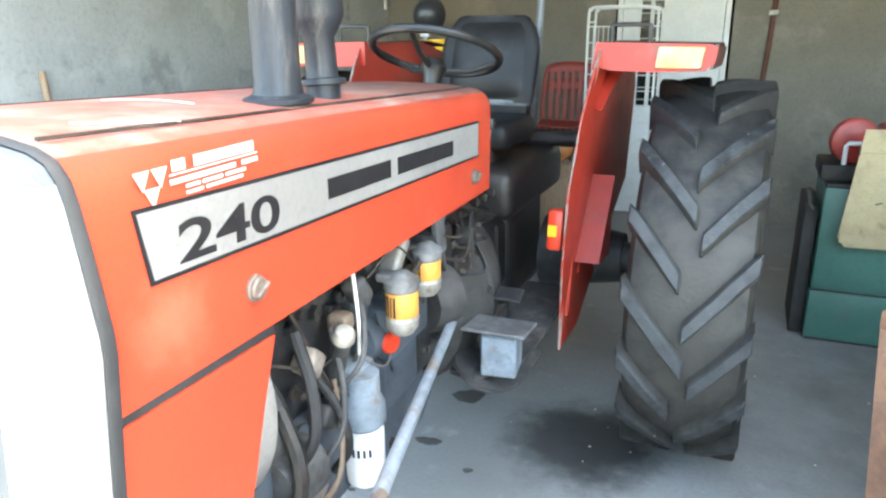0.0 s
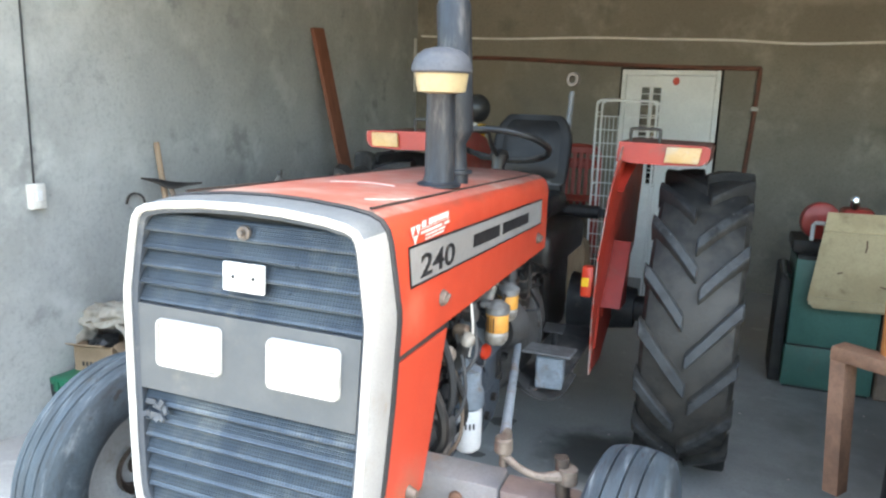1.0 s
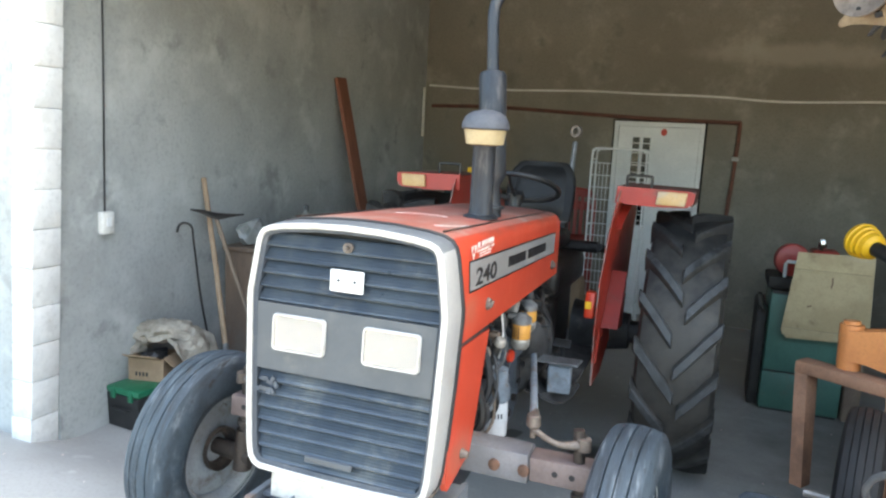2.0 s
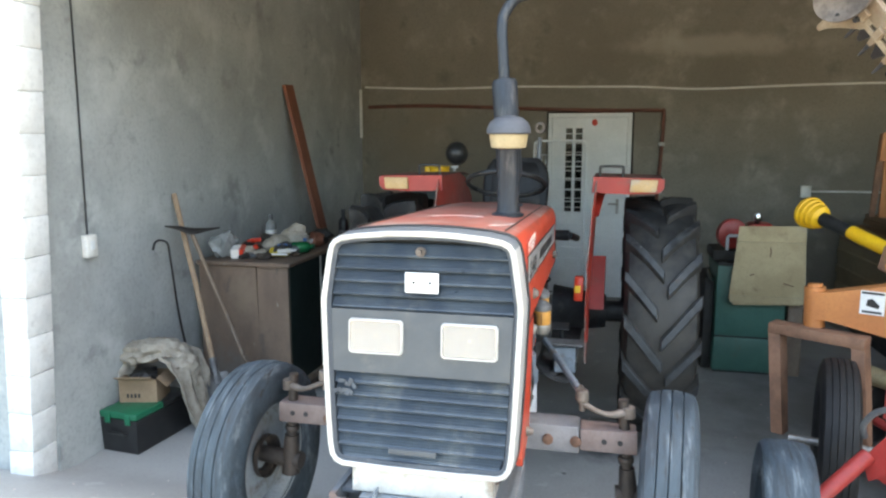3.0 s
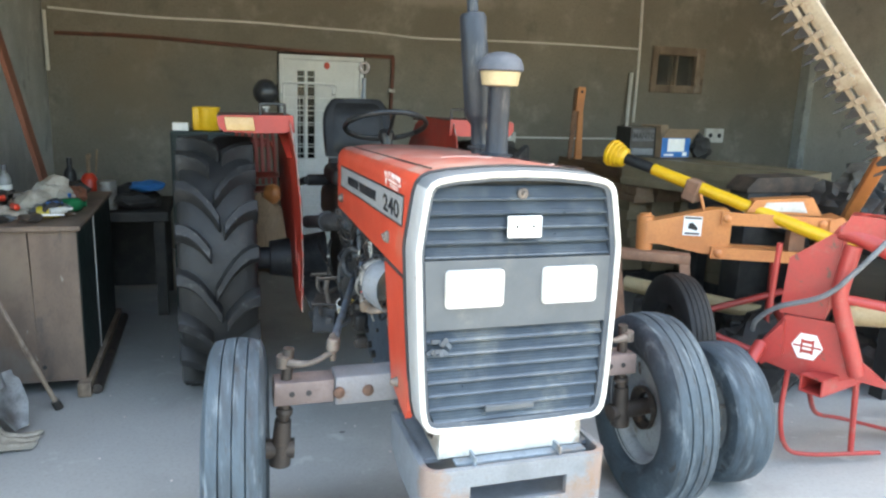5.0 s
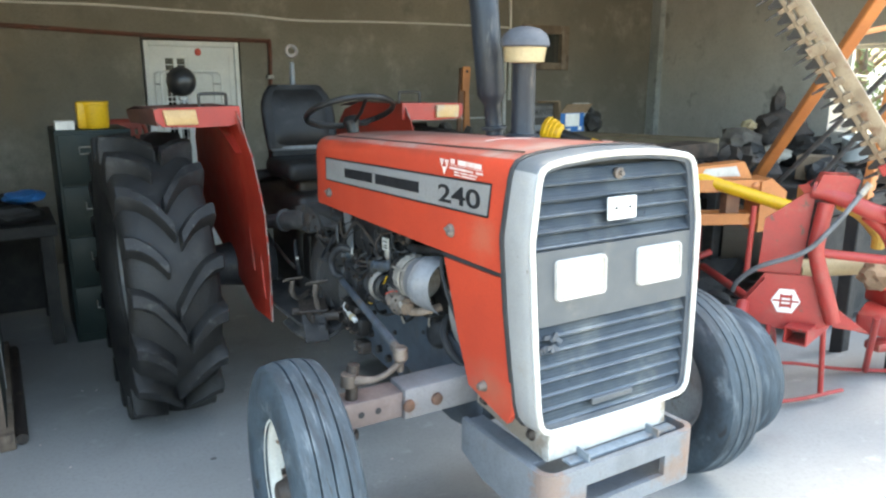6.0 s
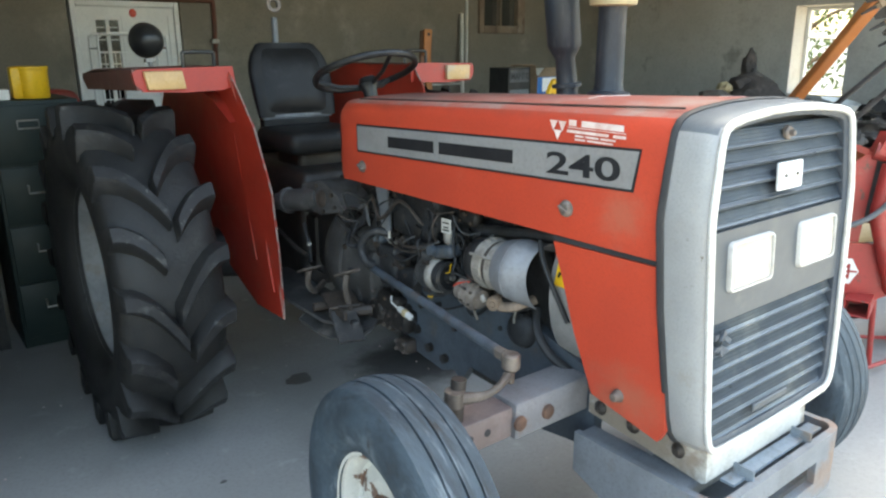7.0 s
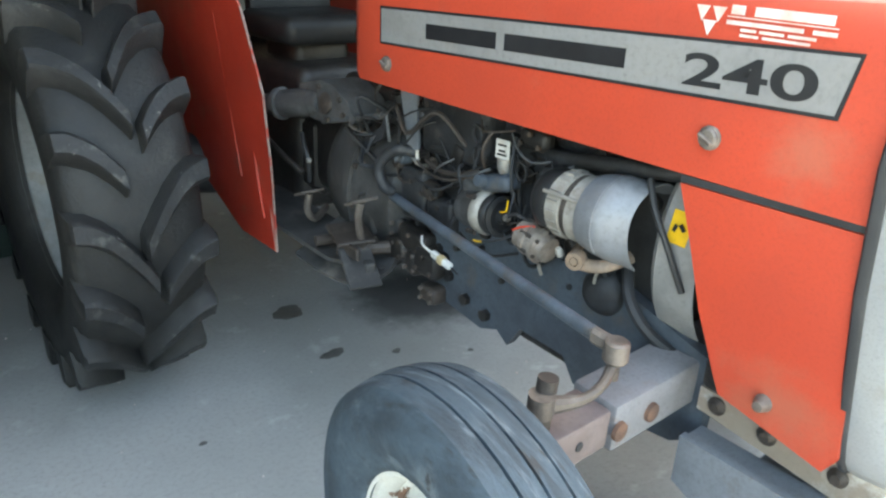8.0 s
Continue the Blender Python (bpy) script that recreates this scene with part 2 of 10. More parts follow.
M_RIM = mat("worn_bright_trim", (0.60, 0.595, 0.575), (0.46, 0.44, 0.41), 14, (0.45, 0.7), 0.35, 0.2, 0.05, 200, spots=(0.30, 0.22, 0.14), spots_at=(0.68, 0.74), spots_scale=25)
M_GRILLE = mat("dark_blue_grey_grille", (0.040, 0.050, 0.065), (0.07, 0.08, 0.095), 9, (0.4, 0.7), 0.55, 0.0, 0.2, 250, dirt=(0.18, 0.18, 0.17), dirt_at=(0.55, 0.85), dirt_scale=12)
M_BLACK = mat("black_rubber_seal", (0.018, 0.019, 0.021), (0.03, 0.03, 0.032), 10, rough=0.6, bump=0.1)
M_RUBBER = mat("dusty_tyre_rubber", (0.0125, 0.0125, 0.013), (0.020, 0.0195, 0.019), 5, (0.35, 0.7), 0.58, 0, 0.4, 70, dirt=(0.040, 0.038, 0.035), dirt_at=(0.52, 0.78), dirt_scale=6)
M_LUG = mat("scuffed_lug_rubber", (0.020, 0.020, 0.0215), (0.0115, 0.0115, 0.012), 7, (0.35, 0.65), 0.52, 0, 0.6, 55, dirt=(0.062, 0.060, 0.056), dirt_at=(0.53, 0.70), dirt_scale=26, spots=(0.2, 0.195, 0.18), spots_at=(0.66, 0.71), spots_scale=42)
# right rear tyre: pale dust, plus its stronger light put into the colour
for ma, dust in ((M_RUBBER, (0.066, 0.060, 0.051)), (M_LUG, (0.078, 0.083, 0.085))):
    patch(ma, (0.83, 1.75, 0.75), (1.2, 0.6, 0.6), 0.12, 0.42, dust, 0.75, 0.7, 14)
M_RUBFRONT = mat("worn_grey_tyre_rubber", (0.046, 0.068, 0.088), (0.026, 0.037, 0.048), 7, (0.4, 0.66), 0.62, 0, 0.4, 60, dirt=(0.14, 0.17, 0.195), dirt_at=(0.52, 0.72), dirt_scale=6, stretch=(7, 1, 1), spots=(0.025, 0.027, 0.03), spots_at=(0.6, 0.68), spots_scale=9)
M_RIMWH = mat("rusty_white_wheel_paint", (0.58, 0.57, 0.52), (0.48, 0.47, 0.43), 6, (0.4, 0.7), 0.5, 0, 0.1, 120, spots=(0.13, 0.07, 0.045), spots_at=(0.57, 0.60), spots_scale=12)
patch(M_RIMWH, (0, 0.26, 0.529), (0, 1, 1), 0.098, 0.112, (0.12, 0.07, 0.05), 0.95, 0.75, 20)
M_RIMIN = mat("pale_blue_wheel_paint", (0.31, 0.34, 0.36), (0.23, 0.25, 0.265), 6, rough=0.5, bump=0.1, dirt=(0.15, 0.125, 0.105), dirt_at=(0.54, 0.75), spots=(0.1, 0.07, 0.055), spots_at=(0.63, 0.67), spots_scale=14)
M_EDGE = mat("scuffed_paint_edge", (0.26, 0.20, 0.18), (0.20, 0.09, 0.07), 18, rough=0.55, bump=0.15, dirt=(0.30, 0.04, 0.025), dirt_at=(0.5, 0.6), dirt_scale=14)
M_RIMGR = mat("silver_wheel_paint", (0.25, 0.255, 0.26), (0.18, 0.185, 0.19), 6, rough=0.5, bump=0.1, dirt=(0.2, 0.18, 0.16))
M_IRON = mat("grimy_cast_iron", (0.040, 0.041, 0.045), (0.02, 0.0195, 0.0195), 9, (0.35, 0.7), 0.5, 0.2, 0.4, 60, dirt=(0.12, 0.105, 0.09), dirt_at=(0.55, 0.8), dirt_scale=10)
M_IRONBL = mat("blue_grey_engine_paint", (0.075, 0.092, 0.112), (0.05, 0.058, 0.07), 7, (0.4, 0.7), 0.5, 0.1, 0.2, 90, dirt=(0.1, 0.085, 0.07), dirt_at=(0.56, 0.8))
M_OIL = mat("oily_black_iron", (0.018, 0.017, 0.017), (0.035, 0.03, 0.027), 12, rough=0.38, metal=0.2, bump=0.3)
M_AXLE = mat("rusty_grey_axle_paint", (0.205, 0.20, 0.21), (0.155, 0.15, 0.155), 8, (0.4, 0.7), 0.55, 0.1, 0.15, 120, dirt=(0.20, 0.135, 0.105), dirt_at=(0.56, 0.75), dirt_scale=10)
M_BRACKET = mat("blue_grey_bracket_paint", (0.19, 0.205, 0.225), (0.145, 0.155, 0.17), 7, (0.4, 0.7), 0.5, 0.1, 0.12, 120, dirt=(0.13, 0.11, 0.10), dirt_at=(0.6, 0.8), dirt_scale=10)
for sx in (-1, 1):
    patch(M_BRACKET, (sx * 0.272, -0.235, 0.61), (1, 1, 0.7), 0.03, 0.075, (0.23, 0.13, 0.08), 0.6, 0.8, 45)
    patch(M_BRACKET, (sx * 0.2, -0.25, 0.545), (0.5, 1, 1), 0.01, 0.06, (0.22, 0.13, 0.08), 0.6, 0.8, 45)
M_RUSTED = mat("rust", (0.17, 0.09, 0.058), (0.10, 0.058, 0.042), 14, rough=0.8, bump=0.4)
M_LINK = mat("dull_blue_grey_rod", (0.095, 0.112, 0.135), (0.062, 0.073, 0.088), 12, rough=0.5, bump=0.12, dirt=(0.10, 0.08, 0.065))
M_ROD = mat("blue_grey_rod_paint", (0.22, 0.26, 0.30), (0.15, 0.175, 0.2), 12, rough=0.5, bump=0.1, dirt=(0.16, 0.12, 0.09))
M_STEEL = mat("dull_steel", (0.42, 0.40, 0.37), (0.3, 0.28, 0.25), 20, rough=0.45, metal=0.6, bump=0.15, dirt=(0.2, 0.14, 0.09))
M_ALU = mat("cast_aluminium", (0.40, 0.375, 0.34), (0.28, 0.255, 0.225), 20, rough=0.5, metal=0.4, bump=0.25, dirt=(0.16, 0.13, 0.105), dirt_at=(0.56, 0.74), dirt_scale=24)
M_SHEET = mat("grey_sheet_metal", (0.20, 0.21, 0.228), (0.155, 0.16, 0.172), 9, rough=0.5, metal=0.2, bump=0.05, dirt=(0.17, 0.155, 0.14), dirt_at=(0.56, 0.8))
M_SHROUD = mat("dusty_grey_plastic", (0.24, 0.235, 0.23), (0.19, 0.185, 0.18), 8, rough=0.55, bump=0.08, dirt=(0.15, 0.135, 0.12), dirt_at=(0.54, 0.8))
M_COPPER = mat("dull_copper_beige", (0.25, 0.18, 0.13), (0.16, 0.12, 0.09), 22, rough=0.55, metal=0.3, bump=0.2, dirt=(0.14, 0.10, 0.08), dirt_at=(0.56, 0.76), dirt_scale=16)
M_CORR = mat("corroded_zinc", (0.27, 0.23, 0.20), (0.17, 0.14, 0.12), 26, rough=0.65, metal=0.3, bump=0.35, dirt=(0.08, 0.06, 0.05), dirt_at=(0.54, 0.74), dirt_scale=22)
M_FOOT = mat("dusty_black_plate", (0.060, 0.058, 0.057), (0.035, 0.034, 0.034), 9, rough=0.7, metal=0.1, bump=0.2, dirt=(0.15, 0.135, 0.12), dirt_at=(0.5, 0.75), dirt_scale=8)
M_CHROME = mat("chrome", (0.75, 0.75, 0.75), (0.6, 0.6, 0.6), 12, rough=0.2, metal=1.0, bump=0.02)
M_SEATPAD = mat("worn_grey_black_vinyl", (0.014, 0.0142, 0.015), (0.010, 0.010, 0.0105), 7, rough=0.42, bump=0.1, fine=220, dirt=(0.036, 0.036, 0.036), dirt_at=(0.5, 0.85), ior=1.3)
M_SEAT = mat("black_vinyl", (0.012, 0.012, 0.013), (0.02, 0.02, 0.02), 6, rough=0.40, bump=0.1, fine=260, dirt=(0.03, 0.029, 0.028), dirt_at=(0.6, 0.9), dirt_scale=5, ior=1.24)
M_BLKPL = mat("black_plastic", (0.015, 0.015, 0.016), (0.025, 0.025, 0.025), 12, rough=0.35, bump=0.04)
M_DECAL = mat("silver_decal", (0.262, 0.257, 0.253), (0.225, 0.22, 0.217), 5, rough=0.5, bump=0.01, metal=0.15)
M_INK = mat("black_decal_ink", (0.012, 0.012, 0.014), (0.018, 0.018, 0.02), 10, rough=0.45, bump=0.0)
M_STICK = mat("worn_sticker_print", (0.70, 0.60, 0.56), (0.60, 0.42, 0.37), 30, rough=0.5, bump=0.0)
M_ARM = mat("worn_brown_steel", (0.175, 0.145, 0.125), (0.10, 0.082, 0.07), 16, rough=0.5, metal=0.3, bump=0.25, dirt=(0.30, 0.27, 0.24), dirt_at=(0.56, 0.78))
M_PUMPDK = mat("oily_dark_cast_grey", (0.105, 0.107, 0.11), (0.06, 0.06, 0.061), 14, rough=0.5, metal=0.3, bump=0.3, dirt=(0.05, 0.045, 0.04), dirt_at=(0.5, 0.72), dirt_scale=14)
M_BELL = mat("dusty_brown_black_iron", (0.070, 0.067, 0.066), (0.04, 0.038, 0.037), 7, (0.35, 0.7), 0.6, 0.15, 0.4, 50, dirt=(0.11, 0.10, 0.092), dirt_at=(0.5, 0.76), dirt_scale=7)
M_CASTGR = mat("dusty_grey_casting", (0.10, 0.10, 0.102), (0.058, 0.058, 0.059), 12, rough=0.6, metal=0.2, bump=0.3, dirt=(0.06, 0.05, 0.045), dirt_at=(0.52, 0.74), dirt_scale=12)
M_PUMP = mat("grimy_cast_grey", (0.20, 0.205, 0.21), (0.12, 0.12, 0.122), 14, rough=0.5, metal=0.3, bump=0.25, dirt=(0.09, 0.08, 0.07), dirt_at=(0.52, 0.75))
M_WHITE = mat("white_decal", (0.82, 0.80, 0.76), (0.74, 0.72, 0.68), 10, rough=0.5, bump=0.0)
M_REFL = mat("headlamp_reflector", (0.68, 0.64, 0.59), (0.40, 0.35, 0.30), 22, rough=0.4, metal=0.3, bump=0.05, dirt=(0.30, 0.25, 0.20), dirt_at=(0.52, 0.72), dirt_scale=24)
M_GREASE = mat("greasy_brown_iron", (0.066, 0.052, 0.044), (0.038, 0.032, 0.029), 12, rough=0.5, metal=0.2, bump=0.35, dirt=(0.17, 0.125, 0.095), dirt_at=(0.56, 0.76))
M_DOME = mat("dusty_grey_dome", (0.085, 0.09, 0.105), (0.06, 0.064, 0.075), 8, rough=0.6, bump=0.08, dirt=(0.15, 0.145, 0.135), dirt_at=(0.5, 0.8))
M_AMBER = mat("faded_amber_lens", (0.50, 0.32, 0.14), (0.44, 0.27, 0.11), 14, rough=0.3, bump=0.05, dirt=(0.42, 0.32, 0.21))
# dust-browned deck and lip, with the outer lip's shade put into the colour
M_LIP = mat("dusty_shaded_red", (0.14, 0.055, 0.042), (0.105, 0.05, 0.04), 6, rough=0.6, bump=0.08, dirt=(0.18, 0.12, 0.095), dirt_at=(0.52, 0.78))
M_WPLATE = mat("dirty_white_plate", (0.58, 0.57, 0.54), (0.48, 0.465, 0.43), 7, rough=0.45, bump=0.06, dirt=(0.28, 0.235, 0.18), dirt_at=(0.56, 0.78))
for sx in (-1, 1):
    patch(M_WPLATE, (sx * 0.222, 0.03, 0.735), (6, 0.6, 1), 0.07, 0.2, (0.17, 0.12, 0.08), 0.8, 0.8, 26)
M_CREAM = mat("cream_paint", (0.45, 0.36, 0.21), (0.38, 0.295, 0.165), 5, rough=0.45, bump=0.05, dirt=(0.22, 0.155, 0.085), dirt_at=(0.54, 0.8))
M_ORANGE = mat("orange_paint", (0.56, 0.215, 0.07), (0.48, 0.175, 0.06), 5, rough=0.42, bump=0.04, dirt=(0.3, 0.13, 0.06), dirt_at=(0.6, 0.85))
M_ORUST = mat("rusty_orange_steel", (0.29, 0.15, 0.09), (0.20, 0.105, 0.065), 9, rough=0.7, bump=0.2)
M_YELLOW = mat("yellow_plastic", (0.80, 0.47, 0.02), (0.7, 0.38, 0.02), 6, rough=0.4, bump=0.03, dirt=(0.4, 0.24, 0.05), dirt_at=(0.6, 0.85))
M_YELDUST = mat("dusty_yellow_paint", (0.52, 0.33, 0.06), (0.42, 0.26, 0.06), 8, rough=0.6, bump=0.1, dirt=(0.30, 0.22, 0.11), dirt_at=(0.5, 0.75))
M_CHAIR = mat("faded_red_plastic", (0.30, 0.040, 0.028), (0.24, 0.036, 0.026), 6, rough=0.5, bump=0.03)
M_IMPRED = mat("implement_red_paint", (0.37, 0.038, 0.033), (0.31, 0.045, 0.038), 5, rough=0.4, bump=0.05, dirt=(0.28, 0.12, 0.09), dirt_at=(0.55, 0.8), spots=(0.14, 0.06, 0.045), spots_at=(0.64, 0.68), spots_scale=22)
M_TEAL = mat("teal_machine_paint", (0.06, 0.155, 0.122), (0.048, 0.128, 0.1), 4, rough=0.45, bump=0.04, dirt=(0.09, 0.1, 0.07), dirt_at=(0.58, 0.85))
M_DKGREEN = mat("dark_green_paint", (0.016, 0.027, 0.025), (0.022, 0.033, 0.030), 5, rough=0.45, bump=0.05, dirt=(0.028, 0.03, 0.028), dirt_at=(0.58, 0.85), ior=1.3)
M_WOOD = mat("weathered_plywood", (0.245, 0.185, 0.135), (0.16, 0.115, 0.085), 3, (0.35, 0.65), 0.8, 0, 0.2, 60, dirt=(0.29, 0.25, 0.21), dirt_at=(0.5, 0.75), dirt_scale=4, stretch=(1.5, 1.2, 0.8), spots=(0.11, 0.08, 0.06), spots_at=(0.58, 0.7), spots_scale=6)
M_WOODRED = mat("reddish_board", (0.26, 0.10, 0.06), (0.2, 0.075, 0.045), 4, rough=0.65, bump=0.1, stretch=(6, 6, 0.6))
M_HANDLE = mat("worn_wooden_handle", (0.36, 0.25, 0.16), (0.25, 0.17, 0.11), 8, rough=0.6, bump=0.08, stretch=(8, 8, 0.8))
M_CLOTH = mat("dusty_burlap", (0.40, 0.36, 0.30), (0.28, 0.245, 0.20), 9, rough=0.95, bump=1.0, fine=38)
M_CARD = mat("worn_cardboard", (0.30, 0.21, 0.135), (0.24, 0.165, 0.105), 7, rough=0.85, bump=0.08)
M_WHPAINT = mat("white_enamel_paint", (0.74, 0.75, 0.74), (0.66, 0.67, 0.665), 3, rough=0.4, bump=0.03, dirt=(0.5, 0.48, 0.44), dirt_at=(0.6, 0.9), dirt_scale=4)
M_PVC = mat("white_pvc", (0.72, 0.71, 0.67), (0.62, 0.6, 0.55), 8, rough=0.45, bump=0.02)
M_BROWNPIPE = mat("rusty_brown_pipe", (0.16, 0.06, 0.04), (0.11, 0.05, 0.035), 10, rough=0.7, bump=0.2)
M_GREENPL = mat("green_plastic", (0.012, 0.15, 0.075), (0.01, 0.12, 0.06), 8, rough=0.35, bump=0.02)
M_BLUE = mat("blue_plastic", (0.03, 0.16, 0.42), (0.025, 0.13, 0.36), 8, rough=0.4, bump=0.02)
M_REDPL = mat("red_plastic", (0.62, 0.05, 0.02), (0.55, 0.04, 0.02), 8, rough=0.35, bump=0.02)
M_GREYST = mat("grey_painted_steel", (0.16, 0.17, 0.18), (0.1, 0.105, 0.11), 6, rough=0.5, bump=0.1, metal=0.2)
M_DARK = mat("black_scrap", (0.022, 0.021, 0.021), (0.04, 0.037, 0.034), 9, rough=0.7, bump=0.3)
M_BEAM = mat("brown_primer_steel", (0.205, 0.128, 0.075), (0.15, 0.09, 0.053), 3, rough=0.6, bump=0.08, dirt=(0.26, 0.21, 0.14), dirt_at=(0.52, 0.8), dirt_scale=5)
M_BEAMCR = mat("dusty_tan_steel", (0.235, 0.185, 0.115), (0.18, 0.14, 0.085), 3, rough=0.55, bump=0.06, dirt=(0.19, 0.14, 0.09), dirt_at=(0.54, 0.8), dirt_scale=5)
M_LID = mat("rusty_brown_sheet", (0.105, 0.070, 0.048), (0.05, 0.036, 0.028), 7, rough=0.7, bump=0.2, dirt=(0.14, 0.09, 0.06), dirt_at=(0.54, 0.78))
M_BAR = mat("cream_cutter_paint", (0.27, 0.21, 0.14), (0.19, 0.135, 0.085), 9, rough=0.55, bump=0.2, dirt=(0.16, 0.085, 0.05), dirt_at=(0.5, 0.7), dirt_scale=14)
G_LENS = glass("lamp_glass", (0.80, 0.76, 0.71), 0.15)
G_LENS.node_tree.nodes["Principled BSDF"].inputs["Transmission Weight"].default_value = 0.72
G_DARK = glass("dark_glass", (0.25, 0.3, 0.3), 0.08)
# back wall plaster: indoor shade and warm bounce are put into the colour
M_WALLB = mat("shade_browned_cement_plaster", (0.232, 0.209, 0.170), (0.170, 0.153, 0.124), 0.8, (0.3, 0.7), 0.88, 0, 0.25, 45, dirt=(0.30, 0.28, 0.24), dirt_at=(0.5, 0.76), dirt_scale=2.0, spots=(0.15, 0.14, 0.115), spots_at=(0.56, 0.72), spots_scale=3.1)
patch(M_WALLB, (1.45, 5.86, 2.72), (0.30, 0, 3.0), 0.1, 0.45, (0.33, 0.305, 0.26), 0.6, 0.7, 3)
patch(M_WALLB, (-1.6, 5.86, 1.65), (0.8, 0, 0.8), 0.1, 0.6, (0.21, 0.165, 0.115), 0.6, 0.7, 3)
# end wall plaster, made paler to carry the daylight on it
M_WALLE = mat("daylit_weathered_plaster", (0.60, 0.58, 0.535), (0.47, 0.45, 0.41), 0.9, (0.3, 0.7), 0.88, 0, 0.25, 45, dirt=(0.40, 0.375, 0.34), dirt_at=(0.5, 0.76), dirt_scale=2.0, spots=(0.33, 0.31, 0.28), spots_at=(0.58, 0.72), spots_scale=3.1)
M_SACKGR = mat("dusty_grey_brown_sacking", (0.17, 0.145, 0.12), (0.11, 0.09, 0.078), 8, rough=0.85, bump=0.4, fine=60)
M_SACK = mat("dusty_brown_black_sacking", (0.085, 0.068, 0.060), (0.045, 0.038, 0.036), 8, rough=0.8, bump=0.4, fine=60, dirt=(0.15, 0.12, 0.105), dirt_at=(0.52, 0.75))
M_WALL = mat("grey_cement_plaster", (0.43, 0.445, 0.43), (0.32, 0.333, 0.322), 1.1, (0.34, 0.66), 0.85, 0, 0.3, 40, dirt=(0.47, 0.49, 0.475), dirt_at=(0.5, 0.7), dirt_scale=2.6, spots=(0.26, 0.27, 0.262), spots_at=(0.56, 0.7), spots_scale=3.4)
M_FACADE = mat("white_facade_paint", (0.72, 0.72, 0.70), (0.62, 0.62, 0.60), 3, rough=0.85, bump=0.5, fine=30, dirt=(0.5, 0.49, 0.46), dirt_at=(0.55, 0.8), dirt_scale=5)
M_FLOOR = mat("smooth_concrete", (0.36, 0.36, 0.35), (0.30, 0.30, 0.29), 0.9, (0.3, 0.7), 0.62, 0, 0.06, 60, dirt=(0.25, 0.245, 0.235), dirt_at=(0.54, 0.82), dirt_scale=2.1, rvar=0.15, spots=(0.42, 0.42, 0.41), spots_at=(0.6, 0.72), spots_scale=6)
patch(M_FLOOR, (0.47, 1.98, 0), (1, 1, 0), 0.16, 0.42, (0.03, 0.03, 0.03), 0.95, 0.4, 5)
# shade under the tractor, put into the floor colour
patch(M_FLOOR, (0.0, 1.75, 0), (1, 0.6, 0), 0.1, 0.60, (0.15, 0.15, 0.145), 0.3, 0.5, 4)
# floor dirt and the beam stack's shade, painted as one dark patch
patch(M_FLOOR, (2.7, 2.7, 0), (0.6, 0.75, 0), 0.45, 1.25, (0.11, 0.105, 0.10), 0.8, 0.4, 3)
# painted shade on the floor at the back left
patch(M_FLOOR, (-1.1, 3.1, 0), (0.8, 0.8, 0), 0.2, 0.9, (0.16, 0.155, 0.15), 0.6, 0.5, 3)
M_CEIL = mat("dull_ceiling", (0.26, 0.25, 0.235), (0.2, 0.195, 0.185), 2, rough=0.9, bump=0.15)
M_GROUND = mat("dry_earth", (0.30, 0.25, 0.19), (0.22, 0.2, 0.13), 0.3, rough=0.95, bump=0.3)
M_LEAF = mat("leaf_green", (0.075, 0.115, 0.03), (0.05, 0.08, 0.025), 3, rough=0.6, bump=0.05)
M_BARK = mat("bark", (0.12, 0.09, 0.065), (0.08, 0.06, 0.045), 8, rough=0.9, bump=0.4)

# ---- the shed ----
def wall_piece(bm, x0, x1, y0, y1, z0, z1):
    box(bm, ((x0 + x1) / 2, (y0 + y1) / 2, (z0 + z1) / 2), (x1 - x0, y1 - y0, z1 - z0))


CEIL = 4.0
BACK = 5.86
FRONT = 0.82
RIGHT = 6.62
WY0, WY1 = 2.62, 3.22
bm = B()
# left wall, with its end at the opening
prism(bm, [(-2.255, FRONT), (-2.335, BACK), (-2.56, BACK), (-2.48, FRONT)], 0, CEIL, "z")
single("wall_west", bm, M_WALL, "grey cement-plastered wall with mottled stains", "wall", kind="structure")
bm = B()
wall_piece(bm, -2.60, -0.185, BACK, BACK + 0.2, 0, CEIL)
wall_piece(bm, 0.745, 4.27, BACK, BACK + 0.2, 0, CEIL)
wall_piece(bm, -0.185, 0.745, BACK, BACK + 0.2, 2.055, CEIL)
wall_piece(bm, 4.27, 5.02, BACK, BACK + 0.2, 0, 1.80)
wall_piece(bm, 4.27, 5.02, BACK, BACK + 0.2, 2.35, CEIL)
wall_piece(bm, 5.02, RIGHT + 0.4, BACK, BACK + 0.2, 0, CEIL)
single("wall_north", bm, M_WALLB, "cement-plastered back wall with indoor shade put into its colour", "wall", kind="structure")
bm = B()
wall_piece(bm, RIGHT, RIGHT + 0.35, WY1, BACK, 0, CEIL)
wall_piece(bm, RIGHT, RIGHT + 0.35, FRONT - 0.2, WY0, 0, CEIL)
wall_piece(bm, RIGHT, RIGHT + 0.35, WY0, WY1, 0, 1.12)
wall_piece(bm, RIGHT, RIGHT + 0.35, WY0, WY1, 2.06, CEIL)
single("wall_east", bm, M_WALLE, "plastered end wall with an open window, daylight put into its colour", "wall", kind="structure")
bm = B()
wall_piece(bm, RIGHT - 0.10, RIGHT - 0.003, BACK - 0.16, BACK - 0.003, 0, CEIL)
single("trim", bm, M_WALL, "plastered corner pilaster", "pilaster", kind="structure")
